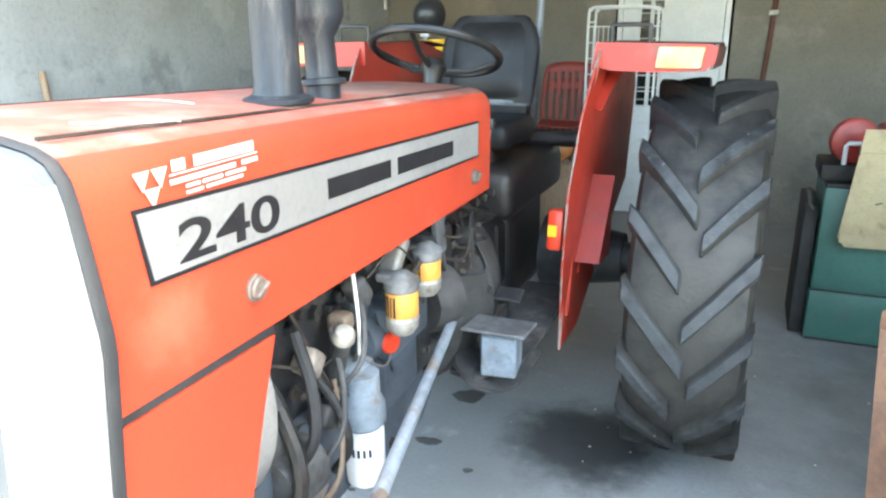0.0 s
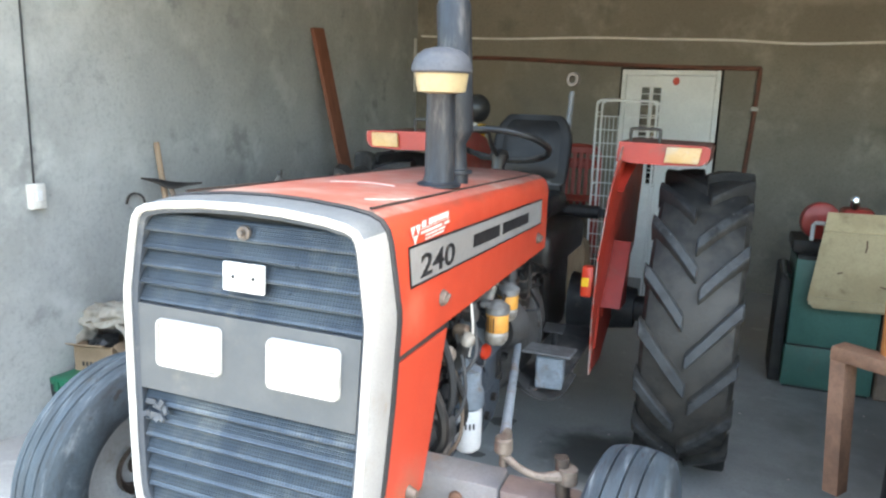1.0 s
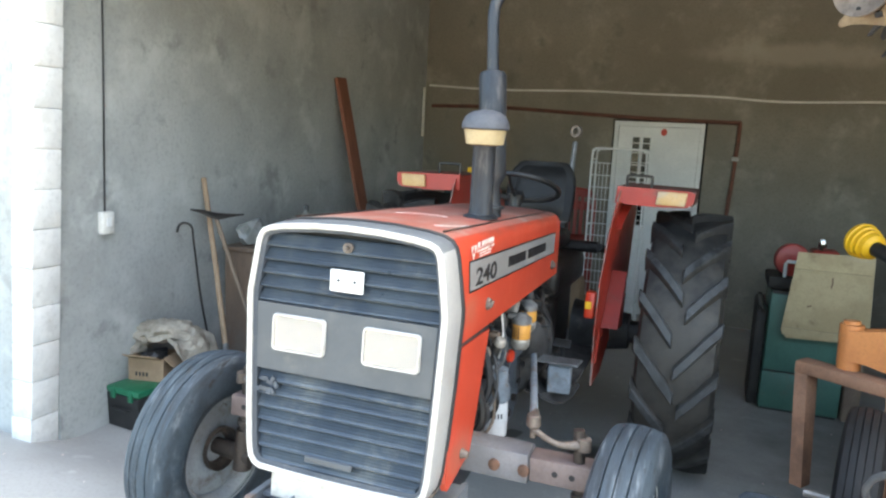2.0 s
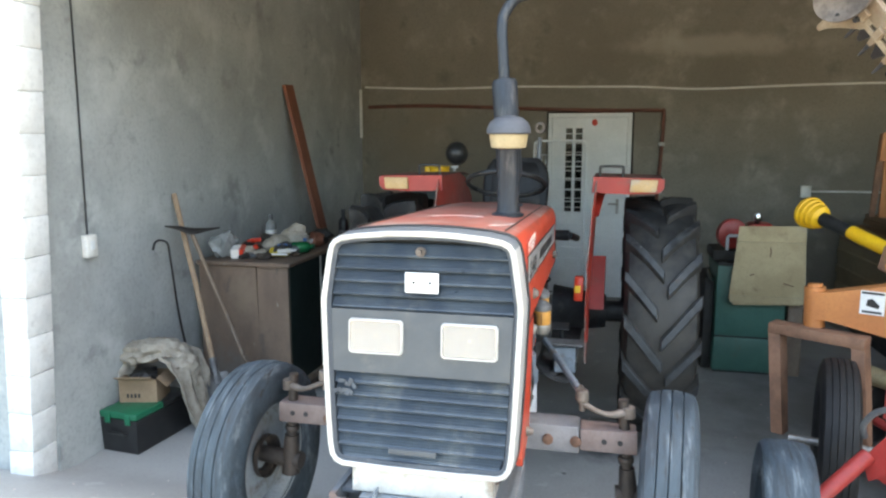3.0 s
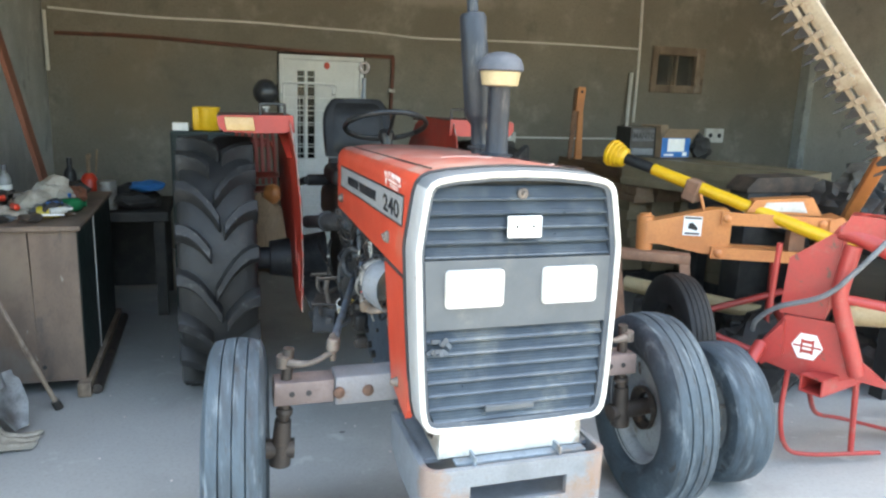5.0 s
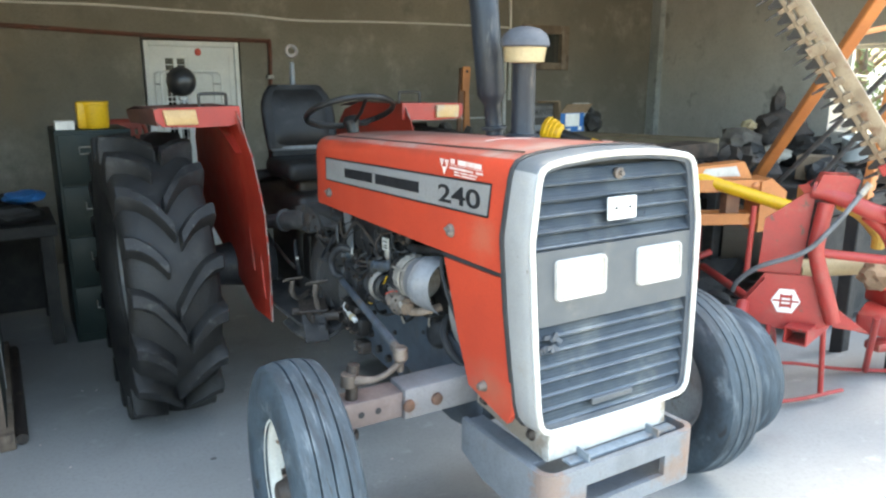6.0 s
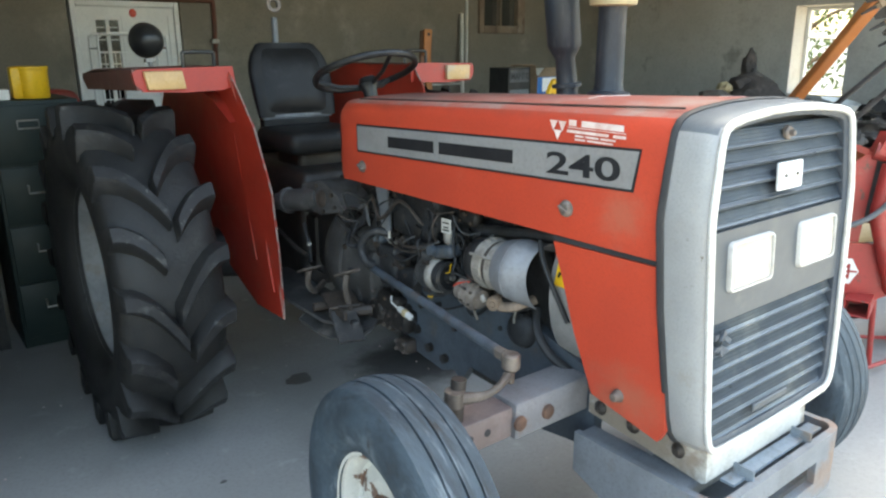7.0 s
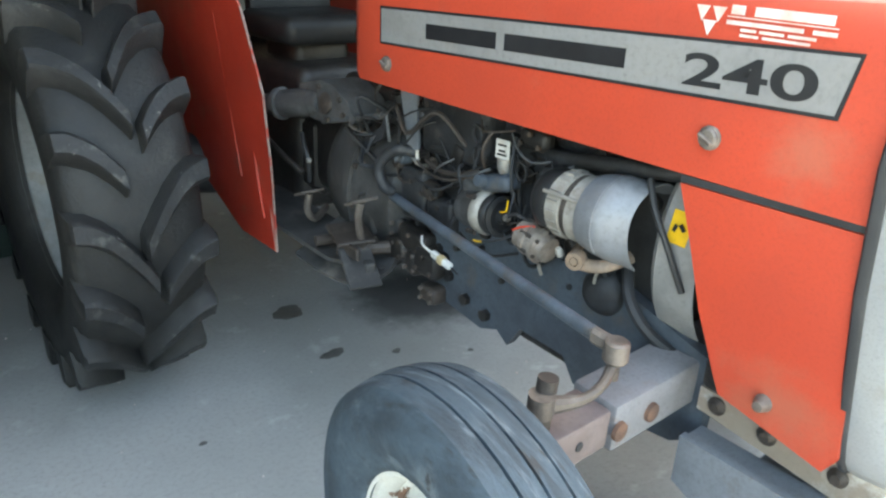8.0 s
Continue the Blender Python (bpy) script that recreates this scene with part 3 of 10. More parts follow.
jamb = thing("door_jamb", "white-painted block jamb of the wide opening", "jamb", (-2.31, FRONT - 0.08, 0), kind="structure")
rnd = random.Random(41)
for k in range(20):
    z0, z1 = 0.2 * k, 0.2 * k + 0.1975
    bm = B()
    e = [rnd.uniform(-0.003, 0.003) for _ in range(3)]
    wall_piece(bm, -2.415 + e[0], -2.27 + e[1], FRONT - 0.17 + e[2], FRONT - 0.003, z0, z1)
    soften(bm, 0.007, 2)
    for v in bm.verts:
        v.co.x += 0.055 * v.co.z
    part("block", bm, M_FACADE, jamb)
bm = B()
wall_piece(bm, -2.405, -2.28, FRONT - 0.16, FRONT - 0.006, 0, CEIL)
for v in bm.verts:
    v.co.x += 0.055 * v.co.z
part("mortar", bm, M_FACADE, jamb)
bm = B()
wall_piece(bm, -7.5, -2.325, FRONT - 0.10, FRONT - 0.006, 0, CEIL)
single("wall_south", bm, M_WALL, "pale grey plastered outer wall beside the opening", "wall", kind="structure")
# beam out of view, its height chosen to limit daylight reaching the back
bm = B()
wall_piece(bm, -7.5, RIGHT + 0.35, FRONT - 0.2, FRONT + 0.1, 2.85, CEIL + 0.2)
single("lintel", bm, M_FACADE, "unseen lintel beam added over the wide opening to dim the shed", "lintel", kind="structure")
bm = B()
wall_piece(bm, -7.5, RIGHT + 0.6, FRONT - 0.3, BACK + 0.4, CEIL + 0.003, CEIL + 0.22)
single("ceiling", bm, M_CEIL, "dull plastered ceiling of the shed", "ceiling", kind="structure")


def floor_z(y):
    """The floor lies level indoors and climbs a concrete ramp at the opening."""
    if y > 1.0:
        return 0.0
    if y > 0.30:
        t = (1.0 - y) / 0.70
        return 0.148 * t * t * (3 - 2 * t)
    return 0.148 + 0.03 * min(1.0, (0.30 - y) / 1.2)


bm = B()
ys = [BACK + 0.19, 1.0] + [1.0 - 0.05 * k for k in range(1, 15)] + [0.0, -0.4, -0.9, -2, -7]
prism(bm, [(y, floor_z(y)) for y in ys] + [(-7, -0.3), (BACK + 0.19, -0.3)], -8, RIGHT + 0.3)
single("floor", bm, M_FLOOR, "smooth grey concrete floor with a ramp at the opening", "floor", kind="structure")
bm = B()
wall_piece(bm, -400, 400, -400, 400, -0.4, -0.06)
single("ground", bm, M_GROUND, "dry bare earth around the shed", "ground", kind="structure")

# oil stains on the floor
M_STAIN = mat("oil_stain", (0.075, 0.073, 0.07), (0.12, 0.118, 0.112), 8, rough=0.4, bump=0.05)


def blot(name, x, y, rx, ry, seed, z=0.0015):
    rnd = random.Random(seed)
    bm = B()
    ph = [rnd.uniform(0, 6.28) for _ in range(4)]
    pts = []
    for i in range(40):
        a = math.tau * i / 40
        k = 1 + 0.12 * math.sin(2 * a + ph[0]) + 0.09 * math.sin(3 * a + ph[1]) + 0.06 * math.sin(7 * a + ph[2])
        pts.append((x + rx * k * math.cos(a), y + ry * k * math.sin(a)))
    prism(bm, pts, 0.0003, z, "z")
    return single(name, bm, M_STAIN, "dark oil stain on the concrete floor", "oil stain", "oil stains", "structure")


for i, (x, y, rx, ry) in enumerate([(-0.10, 2.16, 0.075, 0.055), (-0.12, 1.75, 0.05, 0.03), (0.1, 1.62, 0.02, 0.014), (-0.75, 1.52, 0.012, 0.01), (-0.25, 1.35, 0.014, 0.01), (0.35, 1.45, 0.012, 0.009)]):
    blot("oil_stain", x, y, rx, ry, i)

# door in the back wall
n0 = built()
door = thing("door_1", "white-painted steel door with two barred slit windows, closed", "door", (0.3, BACK, 0), kind="structure")
bm = B()
DX0, DX1, DZ = -0.205, 0.805, 2.02
for x0, x1, z0, z1 in ((DX0, DX0 + 0.05, 0, DZ), (DX1 - 0.05, DX1, 0, DZ), (DX0 + 0.05, DX1 - 0.05, DZ - 0.05, DZ)):
    wall_piece(bm, x0, x1, BACK - 0.02, BACK + 0.10, z0, z1)
soften(bm, 0.006, 1)
part("frame", bm, M_WHPAINT, door)
bm = B()
y0, y1 = BACK + 0.0, BACK + 0.04
slits = [(0.01, 0.095), (0.13, 0.215)]
xs = [DX0 + 0.053, slits[0][0], slits[0][1], slits[1][0], slits[1][1], DX1 - 0.053]
for x0, x1 in ((xs[0], xs[1]), (xs[2], xs[3]), (xs[4], xs[5])):
    wall_piece(bm, x0, x1, y0, y1, 0.01, DZ - 0.053)
for x0, x1 in slits:
    wall_piece(bm, x0, x1, y0, y1, 0.01, 0.95)
    wall_piece(bm, x0, x1, y0, y1, 1.86, DZ - 0.053)
leaf = part("leaf", bm, M_WHPAINT, door)
for x0, x1 in slits:
    bm = B()
    wall_piece(bm, x0 + 0.002, x1 - 0.002, BACK + 0.016, BACK + 0.022, 0.952, 1.858)
    part("pane", bm, G_DARK, leaf)
    for k in range(9):
        bm = B()
        z = 1.0 + k * 0.1
        cyl(bm, (x0, BACK + 0.01, z), (x1, BACK + 0.01, z), 0.004, n=6)
        part("bar", bm, M_WHPAINT, leaf)
bm = B()
box(bm, (0.66, BACK - 0.012, 1.02), (0.035, 0.016, 0.16), bev=0.004)
cyl(bm, (0.66, BACK - 0.015, 1.05), (0.66, BACK - 0.06, 1.05), 0.009, n=8)
box(bm, (0.61, BACK - 0.062, 1.05), (0.12, 0.016, 0.02), bev=0.005)
part("handle", bm, M_STEEL, leaf)
bm = B()
wall_piece(bm, xs[4] + 0.03, xs[4] + 0.05, BACK - 0.008, BACK - 0.001, 0.1, 1.9)
wall_piece(bm, xs[5] - 0.06, xs[5] - 0.04, BACK - 0.008, BACK - 0.001, 0.1, 1.9)
part("rib", bm, M_WHPAINT, leaf)
bm = B()
lathe(bm, [(0.035, 0), (0.035, 0.004), (0.03, 0.006), (0, 0.006)], axis((0.36, BACK - 0.0005, 1.92), (0, -1, 0)), 20)
part("sign", bm, M_REDPL, leaf, "small round red sticker")

fit_in(n0, lambda x, y, z: (0.014 + 0.883 * x, y, 1.0075 * z))

# window in the back wall
n0 = built()
win = thing("window_1", "small wooden window with two dark dusty panes", "window", (5.27, BACK, 1.8), kind="structure")
bm = B()
for x0, x1, z0, z1 in ((4.802, 4.90, 1.802, 2.398), (5.58, 5.738, 1.802, 2.398), (4.90, 5.58, 1.802, 1.90), (4.90, 5.58, 2.29, 2.398), (5.21, 5.25, 1.90, 2.29)):
    wall_piece(bm, x0, x1, BACK - 0.03, BACK + 0.12, z0, z1)
soften(bm, 0.006, 1)
part("window_frame", bm, M_WOOD, win)
for x0, x1 in ((4.902, 5.208), (5.252, 5.578)):
    bm = B()
    wall_piece(bm, x0, x1, BACK + 0.03, BACK + 0.036, 1.902, 2.288)
    part("pane", bm, G_DARK, win)
fit_in(n0, lambda x, y, z: (4.272 + 0.799 * (x - 4.802), y, 1.802 + 0.917 * (z - 1.802)))
# added dark backing that stops daylight leaking round the door and panes
bm = B()
wall_piece(bm, 4.0, 6.6, BACK + 0.62, BACK + 0.64, 1.2, 3.0)
wall_piece(bm, -0.6, 1.2, BACK + 0.45, BACK + 0.47, -0.05, 2.4)
wall_piece(bm, -0.6, -0.58, BACK + 0.21, BACK + 0.45, -0.05, 2.4)
wall_piece(bm, 1.18, 1.2, BACK + 0.21, BACK + 0.45, -0.05, 2.4)
wall_piece(bm, -0.6, 1.2, BACK + 0.21, BACK + 0.45, 2.38, 2.4)
single("backdrop", bm, M_DARK, "dark sheets added behind door and small window to block outside light", "backdrop", kind="structure")

# open window in the end wall
win2 = thing("window_2", "open window with a light-coloured metal frame and bar", "window", (RIGHT, 2.92, 1.12), kind="structure")
bm = B()
for y0, y1, z0, z1 in ((WY0 + 0.003, WY0 + 0.04, 1.123, 2.057), (WY1 - 0.04, WY1 - 0.003, 1.123, 2.057), (WY0 + 0.04, WY1 - 0.04, 1.123, 1.16), (WY0 + 0.04, WY1 - 0.04, 2.02, 2.057)):
    wall_piece(bm, RIGHT + 0.26, RIGHT + 0.31, y0, y1, z0, z1)
cyl(bm, (RIGHT + 0.28, WY0 + 0.04, 1.70), (RIGHT + 0.28, WY1 - 0.04, 1.73), 0.012, n=8)
part("window_frame", bm, M_WHPAINT, win2)

FSTEER = -4.9
# ---- tractor ----
tractor = thing("tractor", "red farm tractor with silver nose and large lugged rear tyres", "tractor", (0, 1.0, 0))


def T(name, bm, material, label="", angle=35, under=None):
    return part(name, bm, material, under or tractor, label, angle)


# bonnet: one pressed skin with rounded shoulders
def bonnet_loop(y, top, low, half, lean=0.0):
    pts = []
    r = 0.055 + 0.032 * max(0.0, 1 - (y + 0.06) / 0.45)
    for a in range(0, 91, 18):
        q = radians(a)
        pts.append((half - r + r * math.cos(q), y + lean * (top - low), top - r + r * math.sin(q)))
    crown = 0.012
    inner = [(x, y + lean * (top - low), top + crown * (1 - (x / half) ** 2)) for x in (half * 0.55, half * 0.2, 0, -half * 0.2, -half * 0.55)]
    left = [(-p[0], p[1], p[2]) for p in reversed(pts)]
    return [(half, y, low)] + pts + inner + left + [(-half, y, low)]


def top_z(y):
    return 1.512 - 0.045 * (y + 0.07)


bm = B()
loops = []
for y in (-0.058, 0.1, 0.25, 0.5, 0.75, 1.0, 1.16, 1.25):
    loops.append(bonnet_loop(y, top_z(y), 1.196 - 0.012 * (y + 0.06), 0.300))
q = bonnet_loop(1.285, top_z(1.285) - 0.012, 1.20, 0.288)
loops.append(q)
loops.append([(0.93 * p[0], 1.297, p[2] - 0.03 if p[2] > 1.3 else p[2] + 0.02) for p in q])
vs = [[bm.verts.new(p) for p in lp] for lp in loops]
for a, b in zip(vs, vs[1:]):
    for j in range(len(a) - 1):
        bm.faces.new((a[j], a[j + 1], b[j + 1], b[j]))
bm.faces.new(vs[-1])
bmesh.ops.recalc_face_normals(bm, faces=bm.faces[:])
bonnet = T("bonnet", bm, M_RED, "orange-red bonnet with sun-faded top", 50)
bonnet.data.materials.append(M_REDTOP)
for p in bonnet.data.polygons:
    if abs(p.normal.z) > 0.75:
        p.material_index = 1
# dust seam along the bonnet's shoulders and the rear lip
bm = B()
for s in (-1, 1):
    tube(bm, [(s * 0.238, y, top_z(y) + 0.0025) for y in (-0.05, 0.3, 0.7, 1.22)], 0.0028, 6)
T("bonnet_seam", bm, M_GREASE)

# side panels below the bonnet, near the nose
for s in (-1, 1):
    bm = B()
    poly = [(-0.062, 1.183), (0.243, 1.176), (0.205, 1.08), (0.165, 0.97), (0.115, 0.87), (0.098, 0.838), (-0.095, 0.800), (-0.112, 0.83), (-0.10, 0.95)]
    prism(bm, poly, s * 0.283, s * 0.301)
    soften(bm, 0.005, 2, 60)
    sp = T("side_panel", bm, M_RED)
    bm = B()
    prism(bm, [(-0.062, 1.1845), (0.245, 1.1775), (0.245, 1.190), (-0.062, 1.1965)], s * 0.280, s * 0.2985)
    T("seal", bm, M_BLACK, under=sp)
    bm = B()
    lathe(bm, [(0.0, 0.022), (0.009, 0.021), (0.012, 0.012), (0.016, 0.0)], axis((s * 0.302, 0.02, 0.865), (s, 0, 0)), 14)
    T("knob", bm, M_ARM, under=sp)
    for y, z in ((0.205, 1.262), (1.115, 1.238)):
        bm = B()
        m = axis((s * 0.301, y, z), (s, 0, 0))
        lathe(bm, [(0.020, 0.0), (0.020, 0.003), (0.017, 0.005), (0.017, 0.009), (0.014, 0.012), (0, 0.012)], m, 20)
        box(bm, (s * 0.315, y, z), (0.010, 0.030, 0.007), Matrix.Rotation(radians(25), 4, "X"), 0.002)
        T("latch", bm, M_ARM, "round steel quarter-turn latch", under=bonnet)

# nose shell
def nose_half(k=1.0, dz=0.0):
    """Outline of the nose, right half from the top centre down, in x and z."""
    return [(0, 1.522), (0.10, 1.519), (0.20, 1.510), (0.248, 1.501), (0.271, 1.490), (0.284, 1.472), (0.291, 1.448), (0.300, 1.39), (0.312, 1.305), (0.3125, 1.28), (0.306, 1.10), (0.298, 0.95), (0.290, 0.86), (0.282, 0.825), (0.266, 0.803), (0.24, 0.792), (0.12, 0.788), (0, 0.787)]


def outline(off):
    """The nose's outline drawn in by off metres."""
    h = nose_half()
    full = h + [(-x, z) for x, z in reversed(h[1:-1])]
    cx, cz = 0, 1.15
    out = []
    n = len(full)
    for i in range(n):
        a, b = Vector(full[i - 1]), Vector(full[(i + 1) % n])
        t = (b - a).normalized()
        nrm = Vector((t.y, -t.x))
        p = Vector(full[i])
        if nrm.dot(Vector((cx, cz)) - p) < 0:
            nrm = -nrm
        out.append(p + nrm * off)
    return out


def ring(off, y, tilt=0.0):
    return [(p.x, y + tilt * (1.15 - p.y), p.y) for p in outline(off)]


NY = -0.185
bm = B()
loft(bm, [ring(0.0, -0.072), ring(-0.002, -0.10), ring(0.0, -0.145), ring(0.006, NY + 0.012), ring(0.012, NY + 0.004)], caps=False)
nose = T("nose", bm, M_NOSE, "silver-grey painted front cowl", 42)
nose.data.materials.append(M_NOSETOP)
# faces turned up or forward take the darker blue-grey
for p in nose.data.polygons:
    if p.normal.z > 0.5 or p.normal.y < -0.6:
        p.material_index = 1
bm = B()
loft(bm, [ring(0.012, NY + 0.004), ring(0.02, NY + 0.006), ring(0.03, NY + 0.012), ring(0.03, -0.08)], caps=False)
T("inner_frame", bm, M_GRILLE, under=nose)
bm = B()
tube(bm, ring(0.0115, NY), 0.0085, 10, True)
T("bright_trim", bm, M_RIM, "bright worn metal trim round the grille", under=nose)
bm = B()
loft(bm, [ring(-0.002, -0.054), ring(-0.006, -0.058), ring(-0.006, -0.071), ring(-0.003, -0.0755)], caps=False)
bmesh.ops.recalc_face_normals(bm, faces=bm.faces[:])
bmesh.ops.solidify(bm, geom=bm.faces[:], thickness=0.008)
T("seam", bm, M_BLACK, "black rubber seam between nose and bonnet", under=nose)

# grille: backing, louvres with punched mesh, lamp panel
def half_width(z):
    h = nose_half()
    for (xa, za), (xb, zb) in zip(h[3:], h[4:]):
        if za >= z >= zb:
            return xa + (xb - xa) * (za - z) / max(za - zb, 1e-6)
    return 0.28


grille = None
bm = B()
poly = [(p.x, p.y) for p in outline(0.032)]
prism(bm, poly, -0.12, -0.10, "y")
grille = T("grille", bm, M_BLACK, "dark blue-grey louvred grille with fine mesh")


def louvre(z0, z1):
    """One sloping louvre with a lip, from z0 up to z1."""
    w0, w1 = half_width(z0) - 0.032, half_width(z1) - 0.032
    bm = B()
    lp = []
    ribs = []
    for k in range(7):
        for f, out in ((0.12, 0.0022), (0.46, 0.0022), (0.62, -0.0016), (0.96, -0.0016)):
            q = (k + f) / 7
            ribs.append((NY + 0.034 - 0.015 * q - out, z1 - 0.003 + (z0 + 0.011 - z1 + 0.003) * q, w1 + (w0 - w1) * q))
    for yy, zz, w in [(NY + 0.040, z1, w1)] + ribs + [(NY + 0.014, z0 + 0.006, w0), (NY + 0.018, z0 + 0.001, w0), (NY + 0.046, z0 + 0.002, w0)]:
        lp.append([(-w, yy, zz), (w, yy, zz)])
    vs = [[bm.verts.new(p) for p in l] for l in lp]
    for a, b in zip(vs, vs[1:]):
        bm.faces.new((a[0], a[1], b[1], b[0]))
    return T("louvre", bm, M_MESH, under=grille)


M_MESH = mat("punched_grille_mesh", (0.058, 0.076, 0.100), (0.10, 0.122, 0.142), 9, (0.4, 0.7), 0.32, 0.35, 0.0, 250, dirt=(0.22, 0.225, 0.215), dirt_at=(0.50, 0.78), dirt_scale=7)
nt = M_MESH.node_tree
bsn = nt.nodes["Principled BSDF"]
tcn = nt.nodes.new("ShaderNodeTexCoord")
turned = nt.nodes.new("ShaderNodeMapping")
turned.inputs["Rotation"].default_value = (radians(90), 0, 0)
nt.links.new(tcn.outputs["Object"], turned.inputs[0])
vor = nt.nodes.new("ShaderNodeTexVoronoi")
vor.voronoi_dimensions = "2D"
vor.inputs["Scale"].default_value = 135
vor.inputs["Randomness"].default_value = 0.10
nt.links.new(turned.outputs[0], vor.inputs["Vector"])
hole = nt.nodes.new("ShaderNodeMapRange")
hole.interpolation_type = "SMOOTHSTEP"
hole.inputs["From Min"].default_value, hole.inputs["From Max"].default_value = 0.24, 0.36
hole.inputs["To Min"].default_value, hole.inputs["To Max"].default_value = 0.55, 0.0
nt.links.new(vor.outputs["Distance"], hole.inputs["Value"])
punch = nt.nodes.new("ShaderNodeMix")
punch.data_type = "RGBA"
nt.links.new(hole.outputs[0], punch.inputs[0])
nt.links.new(bsn.inputs["Base Color"].links[0].from_socket, punch.inputs[6])
punch.inputs[7].default_value = (0.010, 0.012, 0.015, 1)
nt.links.new(punch.outputs[2], bsn.inputs["Base Color"])
bpn = nt.nodes.new("ShaderNodeBump")
bpn.inputs["Strength"].default_value = 0.4
bpn.inputs["Distance"].default_value = 0.003
nt.links.new(vor.outputs["Distance"], bpn.inputs["Height"])
nt.links.new(bpn.outputs[0], bsn.inputs["Normal"])
N1, N2 = 5, 7
for i in range(N1):
    h = (1.475 - 1.272) / N1
    louvre(1.272 + i * h, 1.272 + (i + 1) * h)
for i in range(N2):
    h = (1.082 - 0.815) / N2
    louvre(0.815 + i * h, 0.815 + (i + 1) * h)
bm = B()
w0, w1 = half_width(1.085) - 0.031, half_width(1.27) - 0.031
prism(bm, [(-w0, 1.083), (w0, 1.083), (w1, 1.271), (-w1, 1.271)], NY + 0.010, NY + 0.03, "y")
soften(bm, 0.006, 2, 60)
M_PANEL = mat("lamp_panel_paint", (0.056, 0.066, 0.078), (0.075, 0.084, 0.094), 6, rough=0.45, bump=0.06, dirt=(0.13, 0.13, 0.125), dirt_at=(0.56, 0.85))
T("lamp_panel", bm, M_PANEL, "dark grey headlamp panel", under=grille)
for sx in (-0.137, 0.152):
    def lamp_loop(w, h, y, r=0.012):
        out = []
        for cx_, cz_, a0 in ((w - r, h - r, 0), (-w + r, h - r, 90), (-w + r, -h + r, 180), (w - r, -h + r, 270)):
            for k in range(5):
                q = radians(a0 + 22.5 * k)
                out.append((sx + cx_ + r * math.cos(q), y, 1.194 + cz_ + r * math.sin(q)))
        return out
    bm = B()
    loft(bm, [lamp_loop(0.086, 0.052, NY + 0.012), lamp_loop(0.086, 0.052, NY - 0.012), lamp_loop(0.084, 0.050, NY - 0.018), lamp_loop(0.0815, 0.0475, NY - 0.018), lamp_loop(0.081, 0.047, NY - 0.008)], caps=False)
    hl = T("headlamp", bm, M_RIM, "rectangular headlamp with ribbed clear glass")
    bm = B()

    def bowl(u, v):
        x, z = 2 * u - 1, 2 * v - 1
        return (sx + 0.080 * x, NY - 0.008 + 0.014 * (1 - x * x) ** 0.7 * (1 - z * z) ** 0.5, 1.194 + 0.046 * z)
    sheet(bm, bowl, 16, 12, 0.001)
    T("reflector", bm, M_REFL, "tarnished bright reflector bowl", under=hl)
    bm = B()
    lathe(bm, [(0.007, 0.0), (0.007, 0.008), (0.004, 0.012), (0, 0.013)], axis((sx, NY + 0.004, 1.196), (0, -1, 0)), 12)
    T("bulb", bm, M_REFL, under=hl)
    bm = B()

    def pane_face(u, v):
        rib = 0.0012 * (abs(math.sin(math.pi * 14 * u)) if v < 0.55 else 0.0)
        return (sx + 0.081 * (2 * u - 1), NY - 0.0135 - rib, 1.194 + 0.0468 * (2 * v - 1))
    sheet(bm, pane_face, 56, 6, 0.002)
    lens = T("lens", bm, G_LENS, "clear ribbed headlamp glass", under=hl)
    lens.visible_shadow = False
    for dx, dz in ((-0.055, 0.064), (0.02, -0.064), (0.075, -0.064), (-0.075, -0.062)):
        bm = B()
        lathe(bm, [(0, 0.004), (0.004, 0.0035), (0.0048, 0)], axis((sx + dx, NY + 0.010, 1.194 + dz), (0, -1, 0)), 10)
        T("screw", bm, M_ARM, under=hl)
bm = B()
box(bm, (0.006, NY - 0.003, 1.362), (0.103, 0.008, 0.062), bev=0.003, seg=2)
plate = T("plate", bm, M_WHPAINT, "small white blank plate on the grille")
for dx in (-0.024, 0.026):
    bm = B()
    lathe(bm, [(0, 0.003), (0.004, 0.003), (0.0045, 0)], axis((0.006 + dx, NY - 0.007, 1.363), (0, -1, 0)), 10)
    T("hole", bm, M_BLACK, under=plate)
bm = B()
lathe(bm, [(0.0155, 0.0), (0.0155, 0.01), (0.012, 0.014), (0.007, 0.012), (0.006, 0.024), (0, 0.026)], axis((0, NY + 0.022, 1.455), (0, -1, 0)), 20)
T("bonnet_catch", bm, M_ARM, "round tarnished bonnet catch")
bm = B()
box(bm, (-0.02, NY + 0.006, 0.853), (0.15, 0.012, 0.018), bev=0.003)
T("badge", bm, M_PANEL, "flat tarnished badge bar")
bm = B()
rnd = random.Random(5)
for k in range(9):
    a, b = rnd.uniform(-0.03, 0.03), rnd.uniform(-0.02, 0.02)
    box(bm, (-0.235 + a, NY + 0.012, 1.035 + b), (0.022, 0.006, 0.012), Matrix.Rotation(rnd.uniform(-1, 1), 4, "Y") @ Matrix.Rotation(rnd.uniform(-0.6, 0.6), 4, "Z"))
T("torn_mesh", bm, M_GRILLE, "torn patch of grille mesh", under=grille)
